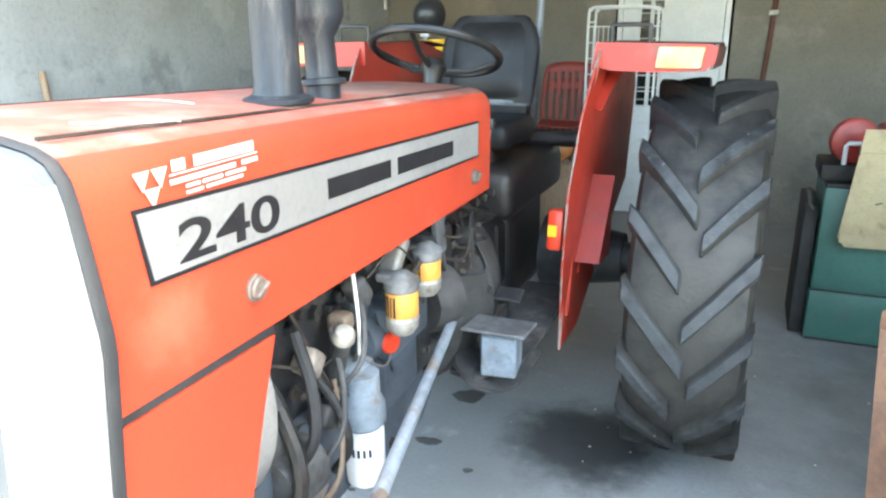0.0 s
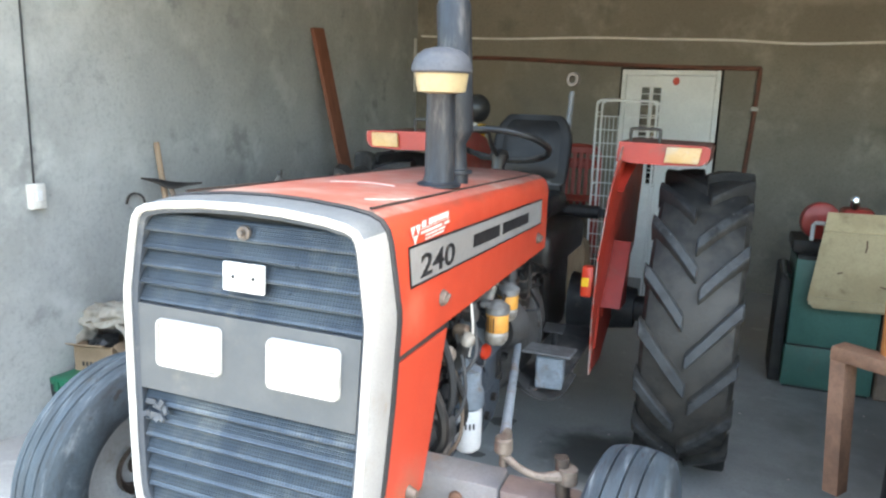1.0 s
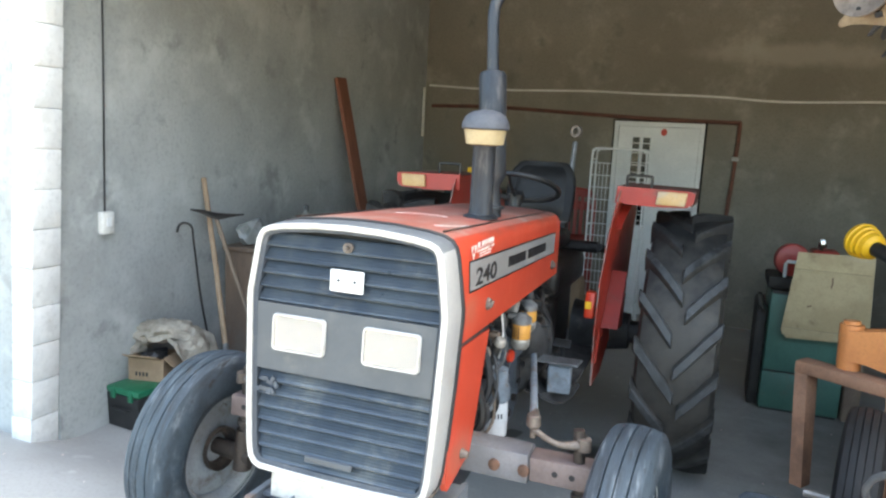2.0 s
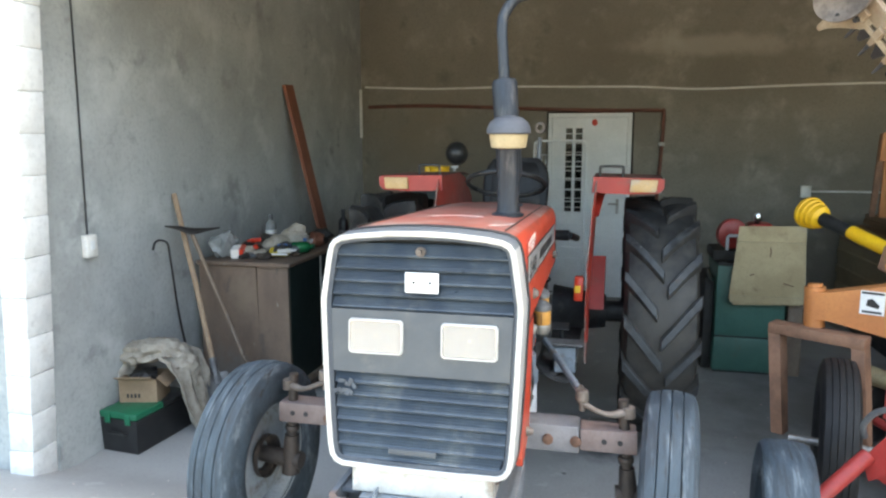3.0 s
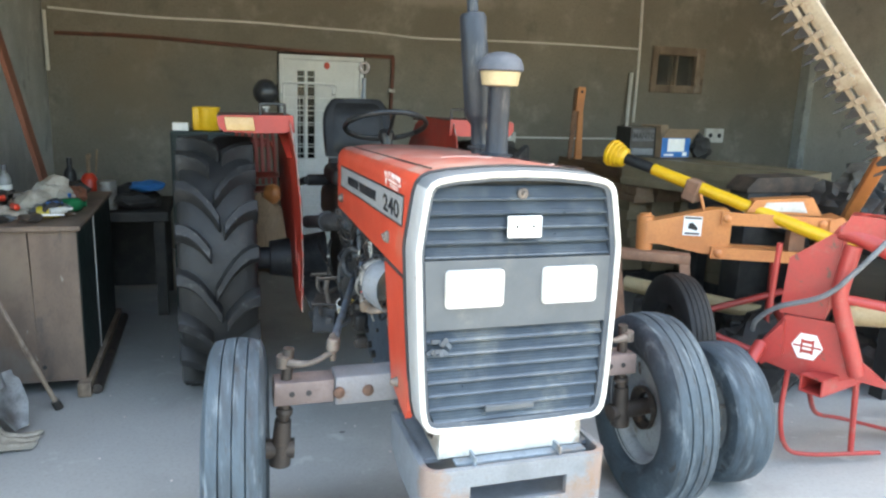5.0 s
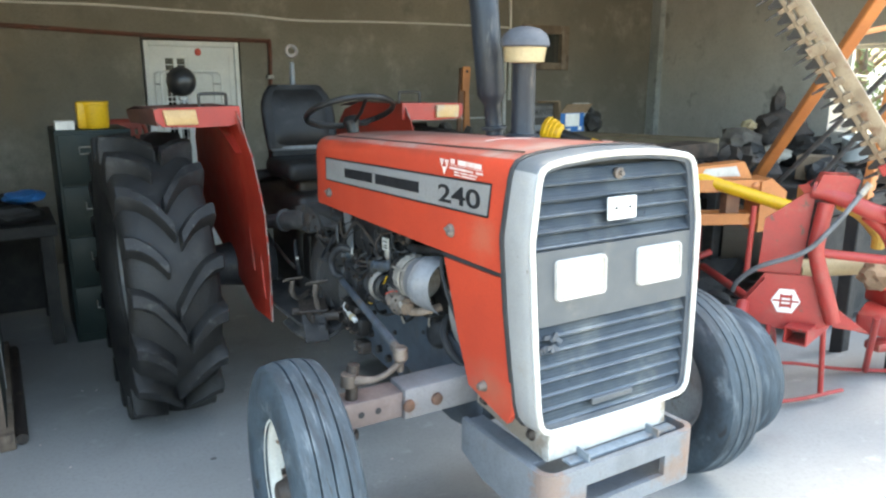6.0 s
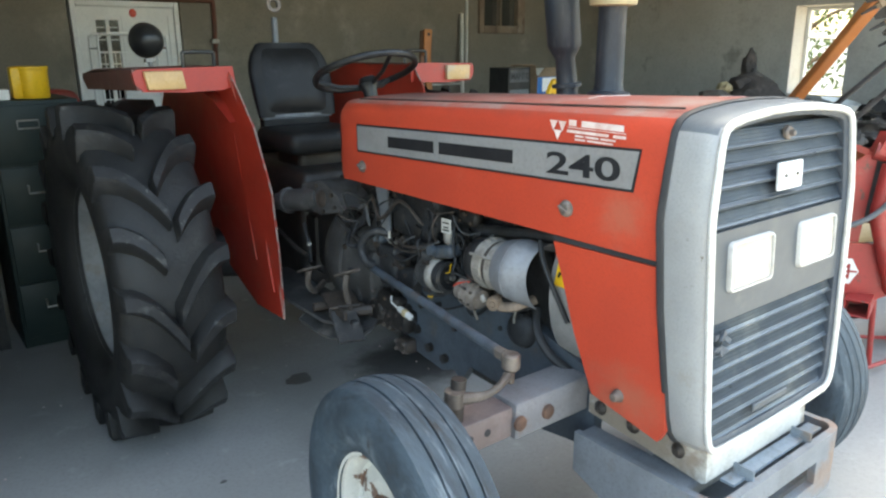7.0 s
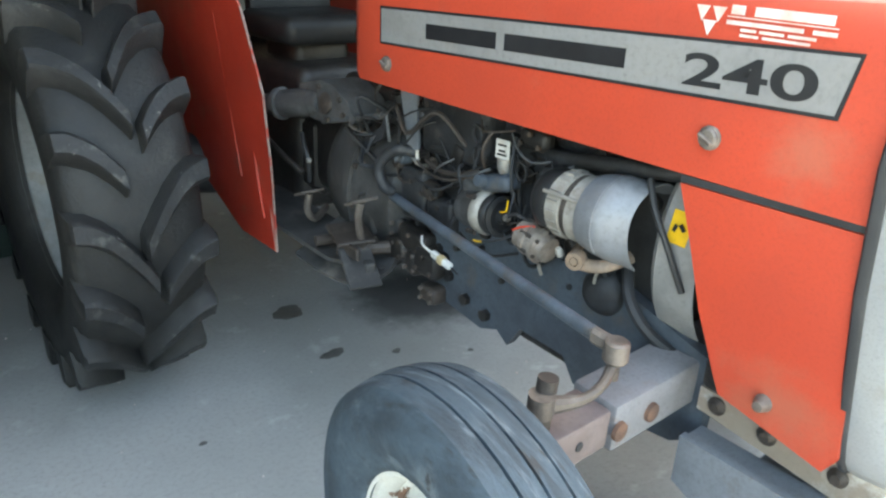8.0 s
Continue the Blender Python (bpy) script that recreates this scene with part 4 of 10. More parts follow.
# the whole nose leans: its foot stands further forward
for ob in tractor.children_recursive:
    if ob.name.split(".")[0] in ("nose", "inner_frame", "bright_trim", "seam", "grille", "louvre", "lamp_panel", "headlamp", "lens", "reflector", "bulb", "screw", "plate", "hole", "bonnet_catch", "badge", "torn_mesh"):
        for v in ob.data.vertices:
            k = min(1.0, max(0.0, (-0.06 - v.co.y) / 0.125))
            v.co.y += (1 - k) * (-0.13 * max(0.0, 1.2 - v.co.z)) + k * (-0.055 * (1.15 - v.co.z))

# white plate and weight bracket below the nose
bm = B()
prism(bm, [(-0.172, 0.784), (0.17, 0.784), (0.17, 0.735), (-0.165, 0.698), (-0.176, 0.705)], -0.218, 0.222)
soften(bm, 0.006, 2)
fsup = T("front_support", bm, M_WPLATE, "dirty white cast front support")
for s in (-1, 1):
    for y, z, r in ((-0.10, 0.752, 0.013), (0.03, 0.758, 0.0135), (0.13, 0.762, 0.013)):
        bm = B()
        lathe(bm, [(0, 0.012), (0.7 * r, 0.012), (r, 0.006), (1.4 * r, 0.002), (1.4 * r, 0)], axis((s * 0.221, y, z), (s, 0, 0)), 12)
        T("bolt", bm, M_GREASE, under=fsup)
bm = B()
for s in (-1, 1):
    prism(bm, [(-0.204, 0.704), (0.16, 0.704), (0.16, 0.60), (0.05, 0.56), (-0.204, 0.550)], s * 0.262, s * 0.281)
def bend(s, r, k0, k1):
    """Rounded front corner of the bracket on side s, radius r, about one centre."""
    return [(s * (0.231 + r * math.cos(radians(15 * k))), -0.204 - r * math.sin(radians(15 * k))) for k in range(k0, k1 + (1 if k1 > k0 else -1), 1 if k1 > k0 else -1)]


T0 = bend(1, 0.050, 0, 6) + bend(-1, 0.050, 6, 0) + bend(-1, 0.031, 0, 6) + bend(1, 0.031, 6, 0)
for z0, z1 in ((0.548, 0.592), (0.652, 0.706)):
    prism(bm, T0, z0, z1, "z")
for s in (-1, 1):
    prism(bm, [(s * 0.148, -0.235), (s * 0.148, -0.254)] + bend(s, 0.050, 6, 0) + bend(s, 0.031, 0, 6), 0.592, 0.652, "z")
wall_piece(bm, -0.262, 0.262, -0.10, -0.085, 0.60, 0.66)
wall_piece(bm, -0.262, 0.262, -0.21, 0.10, 0.556, 0.572)
wbr = T("weight_bracket", bm, M_BRACKET, "grey steel front weight bracket with rusty corners")
for s in (-1, 1):
    bm = B()
    wall_piece(bm, min(s * 0.205, s * 0.264), max(s * 0.205, s * 0.264), -0.15, 0.158, 0.682, 0.696)
    T("bracket_ledge", bm, M_BRACKET, under=wbr)
bm = B()
box(bm, (0.02, -0.205, 0.705), (0.40, 0.035, 0.006))
box(bm, (-0.13, -0.215, 0.715), (0.006, 0.05, 0.03))
box(bm, (0.13, -0.215, 0.715), (0.006, 0.05, 0.03))
T("bracket_strap", bm, M_ROD)

# decals on both sides
for s in (-1, 1):
    x = s * 0.3012
    # silver band with black border, sloping to the rear
    def band(y):
        return 1.428 - 0.043 * y
    for nm, d, lift, ma in (("decal_border", 0.0, 0.0010, M_INK), ("decal", 0.006, 0.0018, M_DECAL)):
        bm = B()
        poly = [(0.003 + d, band(0) - d), (1.145 - d, band(1.145) - d), (1.145 - d, band(1.145) - 0.094 + d), (0.018 + d, band(0) - 0.097 + d)]
        prism(bm, poly, x, x + s * lift)
        soften(bm, 0.0004, 1, 60)
        T(nm, bm, ma, "silver-grey name band" if nm == "decal" else "", under=bonnet)
    # model number
    ang = math.atan2(-0.043, 1)
    if s < 0:
        m = Matrix.Translation((x - 0.0018, 0.274, band(0.274) - 0.076)) @ Matrix.Rotation(ang, 4, "X") @ Matrix(((0, 0, -1, 0), (-1, 0, 0, 0), (0, 1, 0, 0), (0, 0, 0, 1)))
        m = m @ Matrix.Diagonal((2.0, 1, 1, 1))
    else:
        m = Matrix.Translation((x + 0.0018, 0.064, band(0.064) - 0.080)) @ Matrix.Rotation(ang, 4, "X") @ Matrix(((0, 0, 1, 0), (1, 0, 0, 0), (0, 1, 0, 0), (0, 0, 0, 1)))
        m = m @ Matrix.Diagonal((1.9, 1, 1, 1))
    lettering("model_number", "240", 0.074, m, M_INK, bonnet)
    # the maker's two words as plain bars
    for a, b in (((0.39, 0.695), (0.72, 0.957)) if s < 0 else ((0.41, 0.64), (0.67, 0.965))):
        bm = B()
        prism(bm, [(a, band(a) - 0.031), (b, band(b) - 0.031), (b, band(b) - 0.066), (a, band(a) - 0.066)], x + s * 0.0018, x + s * 0.0026)
        T("word_bar", bm, M_INK, "", under=bonnet)
    # dealer sticker: a folded-triangle shape and plain bars
    if s < 0:
        ys, dy = 0.268, -1
    else:
        ys, dy = 0.012, 1
    bm = B()
    for k in (0, 1, 2):
        cx = ys + dy * (0.012 + 0.028 * k if k < 2 else 0.026)
        cz = 1.468 if k < 2 else 1.446
        prism(bm, [(cx - 0.012, cz), (cx + 0.012, cz), (cx, cz - 0.024)], x, x + s * 0.0009)
    T("sticker_mark", bm, M_STICK, "small white three-triangle mark", under=bonnet)
    o = 0.05
    for z, a, b, h in ((1.459, o + 0.01, o + 0.032, 0.014), (1.459, o + 0.048, o + 0.165, 0.014), (1.4545, o + 0.005, o + 0.172, 0.0018), (1.4435, o + 0.005, o + 0.125, 0.0065), (1.4435, o + 0.138, o + 0.172, 0.0065), (1.435, o + 0.03, o + 0.055, 0.0045), (1.435, o + 0.06, o + 0.098, 0.0045), (1.435, o + 0.104, o + 0.145, 0.0045), (1.427, o + 0.03, o + 0.06, 0.0042), (1.427, o + 0.066, o + 0.138, 0.0042)):
        ya, yb = ys + dy * a, ys + dy * b
        bm = B()
        prism(bm, [(ya, z), (yb, z), (yb, z + h), (ya, z + h)], x, x + s * 0.0009)
        T("sticker_bar", bm, M_STICK, "worn white printed line", under=bonnet)
# scratches on the bonnet's top
for pts in ([(-0.09, 0.33), (0.0, 0.36), (0.10, 0.34)], [(0.17, 0.05), (0.21, 0.09), (0.24, 0.16)]):
    bm = B()
    tube(bm, [(p.x, p.y, top_z(p.y) + 0.012 * (1 - (p.x / 0.3) ** 2)) for p in smooth_path([(a, b, 0) for a, b in pts], 5)], 0.0016, 6)
    T("scratch", bm, M_STICK, "pale scratch on the bonnet top", under=bonnet)

# exhaust stack and air pre-cleaner
bm = B()
lathe(bm, [(0.034, 1.470), (0.034, 1.51), (0.046, 1.512), (0.046, 1.522), (0.032, 1.525), (0.030, 1.60), (0.045, 1.625), (0.052, 1.64), (0.052, 2.0), (0.045, 2.015), (0.026, 2.02), (0.0, 2.02)], Matrix.Translation((0.165, 0.625, 0)) @ Matrix.Translation((0, 0, 1.5)) @ Matrix.Rotation(radians(-4.6), 4, "Y") @ Matrix.Rotation(radians(-3.6), 4, "X") @ Matrix.Translation((0, 0, -1.5)), 24)
M_STACK = mat("dull_blue_black_steel", (0.030, 0.036, 0.045), (0.02, 0.023, 0.028), 7, rough=0.45, metal=0.2, bump=0.08, dirt=(0.085, 0.08, 0.078), stretch=(3, 3, 0.5))
exh = T("exhaust_pipe", bm, M_STACK, "dark blue-black exhaust silencer and bent pipe")
bm = B()
tube(bm, smooth_path([(0.124, 0.656, 2.01), (0.116, 0.662, 2.12), (0.110, 0.668, 2.22), (0.119, 0.678, 2.27), (0.157, 0.70, 2.325), (0.212, 0.73, 2.35)], 5), 0.022, 14)
T("tail_pipe", bm, M_STACK, under=exh)
bm = B()
m = Matrix.Translation((0.171, 0.472, 0))
lathe(bm, [(0.062, 1.495), (0.062, 1.503), (0.045, 1.510), (0.041, 1.53), (0.040, 1.74), (0.044, 1.75), (0, 1.75)], m, 24)
pre = T("air_intake", bm, M_STACK, "dark air intake pipe with a domed pre-cleaner")
bm = B()
lathe(bm, [(0.044, 1.748), (0.066, 1.752), (0.074, 1.80), (0.070, 1.803), (0, 1.803)], m, 28)
T("bowl", bm, M_CREAM, "yellowed plastic dust bowl", under=pre)
bm = B()
lathe(bm, [(0.080, 1.802), (0.084, 1.807), (0.082, 1.823), (0.072, 1.845), (0.05, 1.862), (0.02, 1.869), (0, 1.870)], m, 28)
bmesh.ops.holes_fill(bm, edges=[e for e in bm.edges if e.is_boundary])
T("dome", bm, M_DOME, "dusty grey dome", under=pre)

# tyres and wheels
def lug_tyre(worn, cx, cy, cz, R, hw):
    """A tractor tyre; the worn one has low straight lugs, the other high curved ones."""
    bm = B()
    g = 0.036 if worn else 0.0
    prof = [(0.52 * R, 0.60 * hw), (0.55 * R, 0.80 * hw), (0.62 * R, 0.95 * hw), (0.74 * R, 1.0 * hw), ((0.85 + 0.5 * g) * R, 0.97 * hw), ((0.885 + 0.8 * g) * R, 0.88 * hw), ((0.908 + g) * R, 0.6 * hw), ((0.915 + g) * R, 0.25 * hw)]
    full = prof + [(r, -h) for r, h in reversed(prof)]
    m = Matrix.Translation((cx, cy, cz)) @ Matrix.Rotation(radians(90), 4, "Y")
    lathe(bm, full, m, 64, closed=True)

    def carcass(u):
        x = abs(u) * hw
        if x < 0.6 * hw:
            return (0.915 + g) * R
        if x < 0.88 * hw:
            return R * (0.922 + g - 0.03 * (x / hw - 0.6) / 0.28)
        return R * (0.895 + 0.8 * g - 0.055 * (x / hw - 0.88) / 0.09)
    n = 18
    lugs = []
    for side in (-1, 1):
        for i in range(n):
            th0 = math.tau * (i + (0.5 if side > 0 else 0.0)) / n
            u0 = (-0.04 if i % 2 else 0.12) if worn else (-0.08 if i % 2 else 0.16)
            st = []
            bl = B()
            for k, f in enumerate((0.0, 0.03, 0.2, 0.4, 0.6, 0.78, 0.92, 0.97, 1.0)):
                u = u0 + f * (1.0 - u0)
                th = th0 + (0.34 * u if worn else 0.27 * (1 - (1 - max(u, 0.0)) ** 2.0) + (0.4 * u if u < 0 else 0.0))
                top = R * (1.0 - 0.016 * u * u) if f < 0.99 else R * 0.968
                if k == 0:
                    top -= 0.016
                low = carcass(u) - 0.012
                w_t = (0.029 if worn else 0.028) * (1.0 if k else 0.8)
                w_b = w_t + (0.014 if worn else 0.022)
                x = side * u * hw * (1.02 if f > 0.95 else 1.0)
                row = []
                for rr, w in ((low, -w_b), (top - 0.010, -w_t - 0.003), (top, -w_t + 0.006), (top, w_t - 0.006), (top - 0.010, w_t + 0.003), (low, w_b)):
                    wear = noise.noise(Vector((9.0 * u + 3.1 * i, 7.0 * side + 40.0 * w, 11.0 * rr)))
                    a = th + w / R * 1.1 + (0.006 if rr > low else 0.0) * wear
                    rr -= 0.006 * max(0.0, noise.noise(Vector((5.0 * u, 2.3 * i + side, 60.0 * w)))) if rr > low else 0.0
                    row.append((cx + x, cy - rr * math.sin(-a), cz + rr * math.cos(a)))
                st.append([bl.verts.new(p) for p in row])
            for a, b in zip(st, st[1:]):
                for j in range(5):
                    f = bl.faces.new((a[j], a[j + 1], b[j + 1], b[j]))
                    f.material_index = 1 if j in (1, 2, 3) else 0
            bl.faces.new(st[0])
            bl.faces.new(st[-1])
            lugs.append(bl)
    return bm, lugs


def wheel_disc(bm, cx, cy, cz, s, R, hw, dish):
    """A dished steel wheel seen from the side s."""
    m = axis((cx, cy, cz), (s, 0, 0))
    lathe(bm, [(0.525 * R, hw * 0.64), (0.545 * R, hw * 0.66), (0.55 * R, hw * 0.60), (0.51 * R, hw * 0.54), (0.47 * R, hw * 0.30), (0.465 * R, dish + 0.02), (0.44 * R, dish), (0.30 * R, dish + 0.02), (0.22 * R, dish + 0.035), (0.0, dish + 0.035)], m, 48)
    lathe(bm, [(0.525 * R, -hw * 0.64), (0.545 * R, -hw * 0.66), (0.55 * R, -hw * 0.60), (0.51 * R, -hw * 0.54), (0.47 * R, -hw * 0.30), (0.465 * R, dish - 0.01), (0.44 * R, dish - 0.012), (0, dish + 0.02)], m, 48)


for s in (-1, 1):
    RW = (0.825, 2.24, 0.715)
    cx = s * RW[0]
    bm = B()
    wheel_disc(bm, cx, RW[1], RW[2], s, 0.715, 0.195, -0.02)
    wh = T("rear_wheel", bm, M_RIMGR, "silver-grey rear wheel with a lugged tyre")
    carcass_bm, lug_bms = lug_tyre(s > 0, cx, RW[1], RW[2], 0.715, 0.195)
    T("tyre", carcass_bm, M_RUBBER, "large dusty lugged tractor tyre", 40, under=wh)
    for bl in lug_bms:
        T("lug", bl, M_RUBBER, "", 40, under=wh).data.materials.append(M_LUG)
    for k in range(8):
        a = math.tau * k / 8
        bm = B()
        c = (cx + s * 0.02, RW[1] + 0.12 * math.cos(a), RW[2] + 0.12 * math.sin(a))
        cyl(bm, c, (c[0] + s * 0.03, c[1], c[2]), 0.014, n=6)
        T("wheel_nut", bm, M_STEEL, under=wh)
    bm = B()
    cyl(bm, (s * 0.30, RW[1], RW[2]), (cx + s * 0.06, RW[1], RW[2]), 0.065, n=20)
    cyl(bm, (s * 0.22, RW[1], RW[2]), (s * 0.55, RW[1], RW[2]), 0.15, 0.10, n=24)
    T("rear_axle_housing", bm, M_IRON)


def ribbed_tyre(R, hw, ribs=4, m=None, n=56, deep=0.012):
    """A front tyre with ribs that run round it."""
    prof = [(0.555 * R, -0.62 * hw), (0.60 * R, -0.84 * hw), (0.70 * R, -0.98 * hw), (0.80 * R, -1.0 * hw), (0.89 * R, -0.94 * hw), (0.945 * R, -0.84 * hw)]
    w = 1.62 * hw / ribs
    for i in range(ribs):
        x0 = -0.81 * hw + i * w
        for f, up in ((0.07, 1), (0.93, 1), (0.975, 0), (1.03, 0)):
            x = x0 + f * w
            c = R * (1 - 0.035 * (x / (0.81 * hw)) ** 2)
            if i == ribs - 1 and not up:
                continue
            prof.append((c - (0 if up else deep), x))
    prof += [(0.945 * R, 0.84 * hw), (0.89 * R, 0.94 * hw), (0.80 * R, 1.0 * hw), (0.70 * R, 0.98 * hw), (0.60 * R, 0.84 * hw), (0.555 * R, 0.62 * hw)]
    bm = B()
    lathe(bm, prof, m, n, closed=True)
    return bm


for s in (-1, 1):
    FW = (0.778, 0.255, 0.526)
    cx = s * FW[0]
    turn = Matrix.Translation((cx, FW[1], FW[2])) @ Matrix.Rotation(radians(FSTEER), 4, "Z")
    bm = B()
    m = turn @ Matrix.Rotation(radians(90 * s), 4, "Y")
    R, hw, dish = 0.376, 0.092, 0.012
    lathe(bm, [(0.545 * R, hw * 0.66), (0.565 * R, hw * 0.68), (0.57 * R, hw * 0.60), (0.53 * R, hw * 0.54), (0.49 * R, hw * 0.30), (0.485 * R, dish + 0.004), (0.455 * R, dish), (0.36 * R, dish + 0.018), (0.27 * R, dish + 0.012), (0.25 * R, dish + 0.0), (0.17 * R, dish + 0.005), (0.165 * R, dish + 0.012), (0.12 * R, dish + 0.014), (0.0, dish + 0.015)], m, 48)
    wh = T("front_wheel", bm, M_RIMWH, "rust-pitted white front wheel")
    bm = B()
    lathe(bm, [(0.545 * R, -hw * 0.66), (0.565 * R, -hw * 0.68), (0.57 * R, -hw * 0.60), (0.53 * R, -hw * 0.54), (0.49 * R, -hw * 0.30), (0.485 * R, dish - 0.012), (0.44 * R, dish - 0.014), (0.2 * R, dish - 0.01), (0, dish - 0.01)], m, 48)
    T("wheel_inside", bm, M_RIMIN, "pale blue-grey inner side of the wheel", under=wh)
    T("tyre", ribbed_tyre(R, hw, 4, m), M_RUBFRONT, "worn grey ribbed front tyre", 40, under=wh)
    bm = B()
    lathe(bm, [(0.056, dish + 0.012), (0.056, dish + 0.022), (0.044, dish + 0.030), (0.036, dish + 0.05), (0.033, dish + 0.06), (0.022, dish + 0.066), (0, dish + 0.067)], m, 24)
    T("hub", bm, M_GREASE, "rusty brown wheel hub", under=wh)
    for k in range(6):
        a = math.tau * k / 6 + 0.2
        bm = B()
        p = m @ Vector((0.078 * math.cos(a), 0.078 * math.sin(a), dish + 0.005))
        q = m @ Vector((0.078 * math.cos(a), 0.078 * math.sin(a), dish + 0.030))
        cyl(bm, p, q, 0.0105, n=6)
        T("wheel_nut", bm, M_GREASE, under=wh)
    # stub axle, king pin and arm
    bm = B()
    kx = s * 0.615
    cyl(bm, (kx, 0.24, 0.88), (s * 0.645, 0.25, 0.50), 0.018, 0.020, n=14)
    for z in (0.70, 0.66):
        lathe(bm, [(0, 0.012), (0.025, 0.012), (0.028, 0.006), (0.028, -0.006), (0.025, -0.012), (0, -0.012)], axis((s * 0.632, 0.245, z), (s * 0.07, 0.02, -1)), 16)
    cyl(bm, (s * 0.636, 0.245, 0.63), (s * 0.648, 0.25, 0.47), 0.027, 0.036, n=14)
    cyl(bm, (s * 0.60, 0.25, 0.522), (cx, 0.262, 0.530), 0.034, 0.032, n=14)
    lathe(bm, [(0.085, -0.04), (0.085, -0.02), (0.06, -0.015), (0.055, 0.01), (0, 0.01)], m, 20)
    T("stub_axle", bm, M_GREASE, "greasy brown stub axle and king pin")

# front axle beam: inner box sleeve and outer sliding bars
bm = B()
wall_piece(bm, -0.462, 0.462, 0.188, 0.29, 0.728, 0.822)
soften(bm, 0.008, 2)
axle = T("front_axle", bm, M_AXLE, "grey steel front axle beam with rusty ends")
for s in (-1, 1):
    bm = B()
    wall_piece(bm, min(s * 0.464, s * 0.655), max(s * 0.464, s * 0.655), 0.197, 0.281, 0.737, 0.813)
    soften(bm, 0.006, 2)
    T("axle_end", bm, mat("rust_pink_axle_end", (0.205, 0.16, 0.15), (0.165, 0.125, 0.115), 9, rough=0.6, bump=0.15), under=axle)
    for x in (0.545, 0.598):
        bm = B()
        lathe(bm, [(0, 0.0015), (0.009, 0.0015), (0.0095, 0)], axis((s * x, 0.1965, 0.775), (0, -1, 0)), 12)
        T("hole", bm, M_BLACK, under=axle)
    for x in (0.355, 0.45):
        bm = B()
        lathe(bm, [(0, 0.012), (0.012, 0.011), (0.018, 0.008), (0.019, 0)], axis((s * x, 0.188, 0.772), (0, -1, 0)), 12)
        T("bolt", bm, M_RUSTED, under=axle)
    # steering arm with ball joints and the drag link along the engine
    bm = B()
    b0 = (s * 0.628, 0.225, 0.872)
    b1 = (s * 0.472, 0.205, 0.902)
    tube(bm, smooth_path([b0, (s * 0.565, 0.20, 0.870), (s * 0.52, 0.192, 0.883), b1], 4), [0.017, 0.016, 0.014, 0.012, 0.0105, 0.0095, 0.009, 0.009, 0.009, 0.0095, 0.010, 0.011, 0.012], 10)
    cyl(bm, (b0[0], b0[1], 0.857), (b0[0], b0[1], 0.892), 0.023, n=14)
    T("steering_arm", bm, M_ARM, "worn steel steering arm")
    bm = B()
    cyl(bm, (b1[0], b1[1], 0.875), (b1[0], b1[1], 0.94), 0.011, n=12)
    lathe(bm, [(0.0, 0.022), (0.017, 0.022), (0.022, 0.018), (0.023, -0.012), (0.016, -0.02), (0, -0.02)], axis((b1[0], b1[1], 0.925), (0, 0, 1)), 16)
    box(bm, (s * 0.467, 0.24, 0.93), (0.022, 0.05, 0.03), bev=0.007)
    T("ball_joint", bm, M_ARM)
    bm = B()
    far = (s * 0.215, 1.24, 0.85)
    cyl(bm, (s * 0.462, 0.25, 0.928), far, 0.0135, n=14)
    lathe(bm, [(0, 0.014), (0.022, 0.014), (0.022, -0.014), (0, -0.014)], axis(far, (s, 0, 0)), 16)
    T("drag_link", bm, M_LINK if s < 0 else M_ROD, "blue-grey painted steering drag link")

# engine, gearbox and what hangs on them
bm = B()
wall_piece(bm, -0.17, 0.17, 0.30, 1.05, 0.72, 1.12)
soften(bm, 0.02, 2)
wall_piece(bm, -0.15, 0.15, 0.32, 1.04, 1.10, 1.20)
for k in range(8):
    y = 0.36 + k * 0.085
    cyl(bm, (-0.172, y, 0.80), (-0.19, y, 0.80), 0.014, n=6)
    cyl(bm, (-0.172, y, 1.08), (-0.186, y, 1.08), 0.016, n=6)
    cyl(bm, (0.172, y, 1.08), (0.186, y, 1.08), 0.016, n=6)
T("engine_block", bm, M_IRON, "grimy dark cast-iron engine block")
for s in (-1, 1):
    bm = B()
    # side rail of the front frame, stepped along its lower edge
    prism(bm, [(0.16, 0.83), (0.42, 0.90), (0.92, 0.865), (1.02, 0.84), (1.02, 0.66), (0.96, 0.615), (0.80, 0.60), (0.74, 0.625), (0.70, 0.60), (0.66, 0.665), (0.52, 0.665), (0.48, 0.61), (0.34, 0.60), (0.22, 0.62), (0.16, 0.66)], s * 0.175, s * 0.205)
    soften(bm, 0.006, 2, 50)
    rail = T("frame_rail", bm, M_IRONBL, "blue-grey cast frame rail")
    for y, z in ((0.86, 0.66), (0.93, 0.70), (0.98, 0.76), (0.78, 0.65), (0.30, 0.70), (0.24, 0.78)):
        bm = B()
        cyl(bm, (s * 0.205, y, z), (s * 0.222, y, z), 0.016, n=6)
        T("bolt", bm, M_OIL, under=rail)
bm = B()
wall_piece(bm, -0.16, 0.16, 0.25, 1.0, 0.60, 0.72)
soften(bm, 0.03, 3)
T("sump", bm, M_OIL)
# bell housing and gearbox
bm = B()
lathe(bm, [(0, -0.235), (0.19, -0.235), (0.245, -0.20), (0.262, -0.14), (0.266, -0.02), (0.280, -0.018), (0.280, 0.014), (0.268, 0.016), (0.262, 0.10), (0.24, 0.17), (0.19, 0.21), (0, 0.21)], axis((0, 1.375, 0.815), (0, 1, 0)), 44)
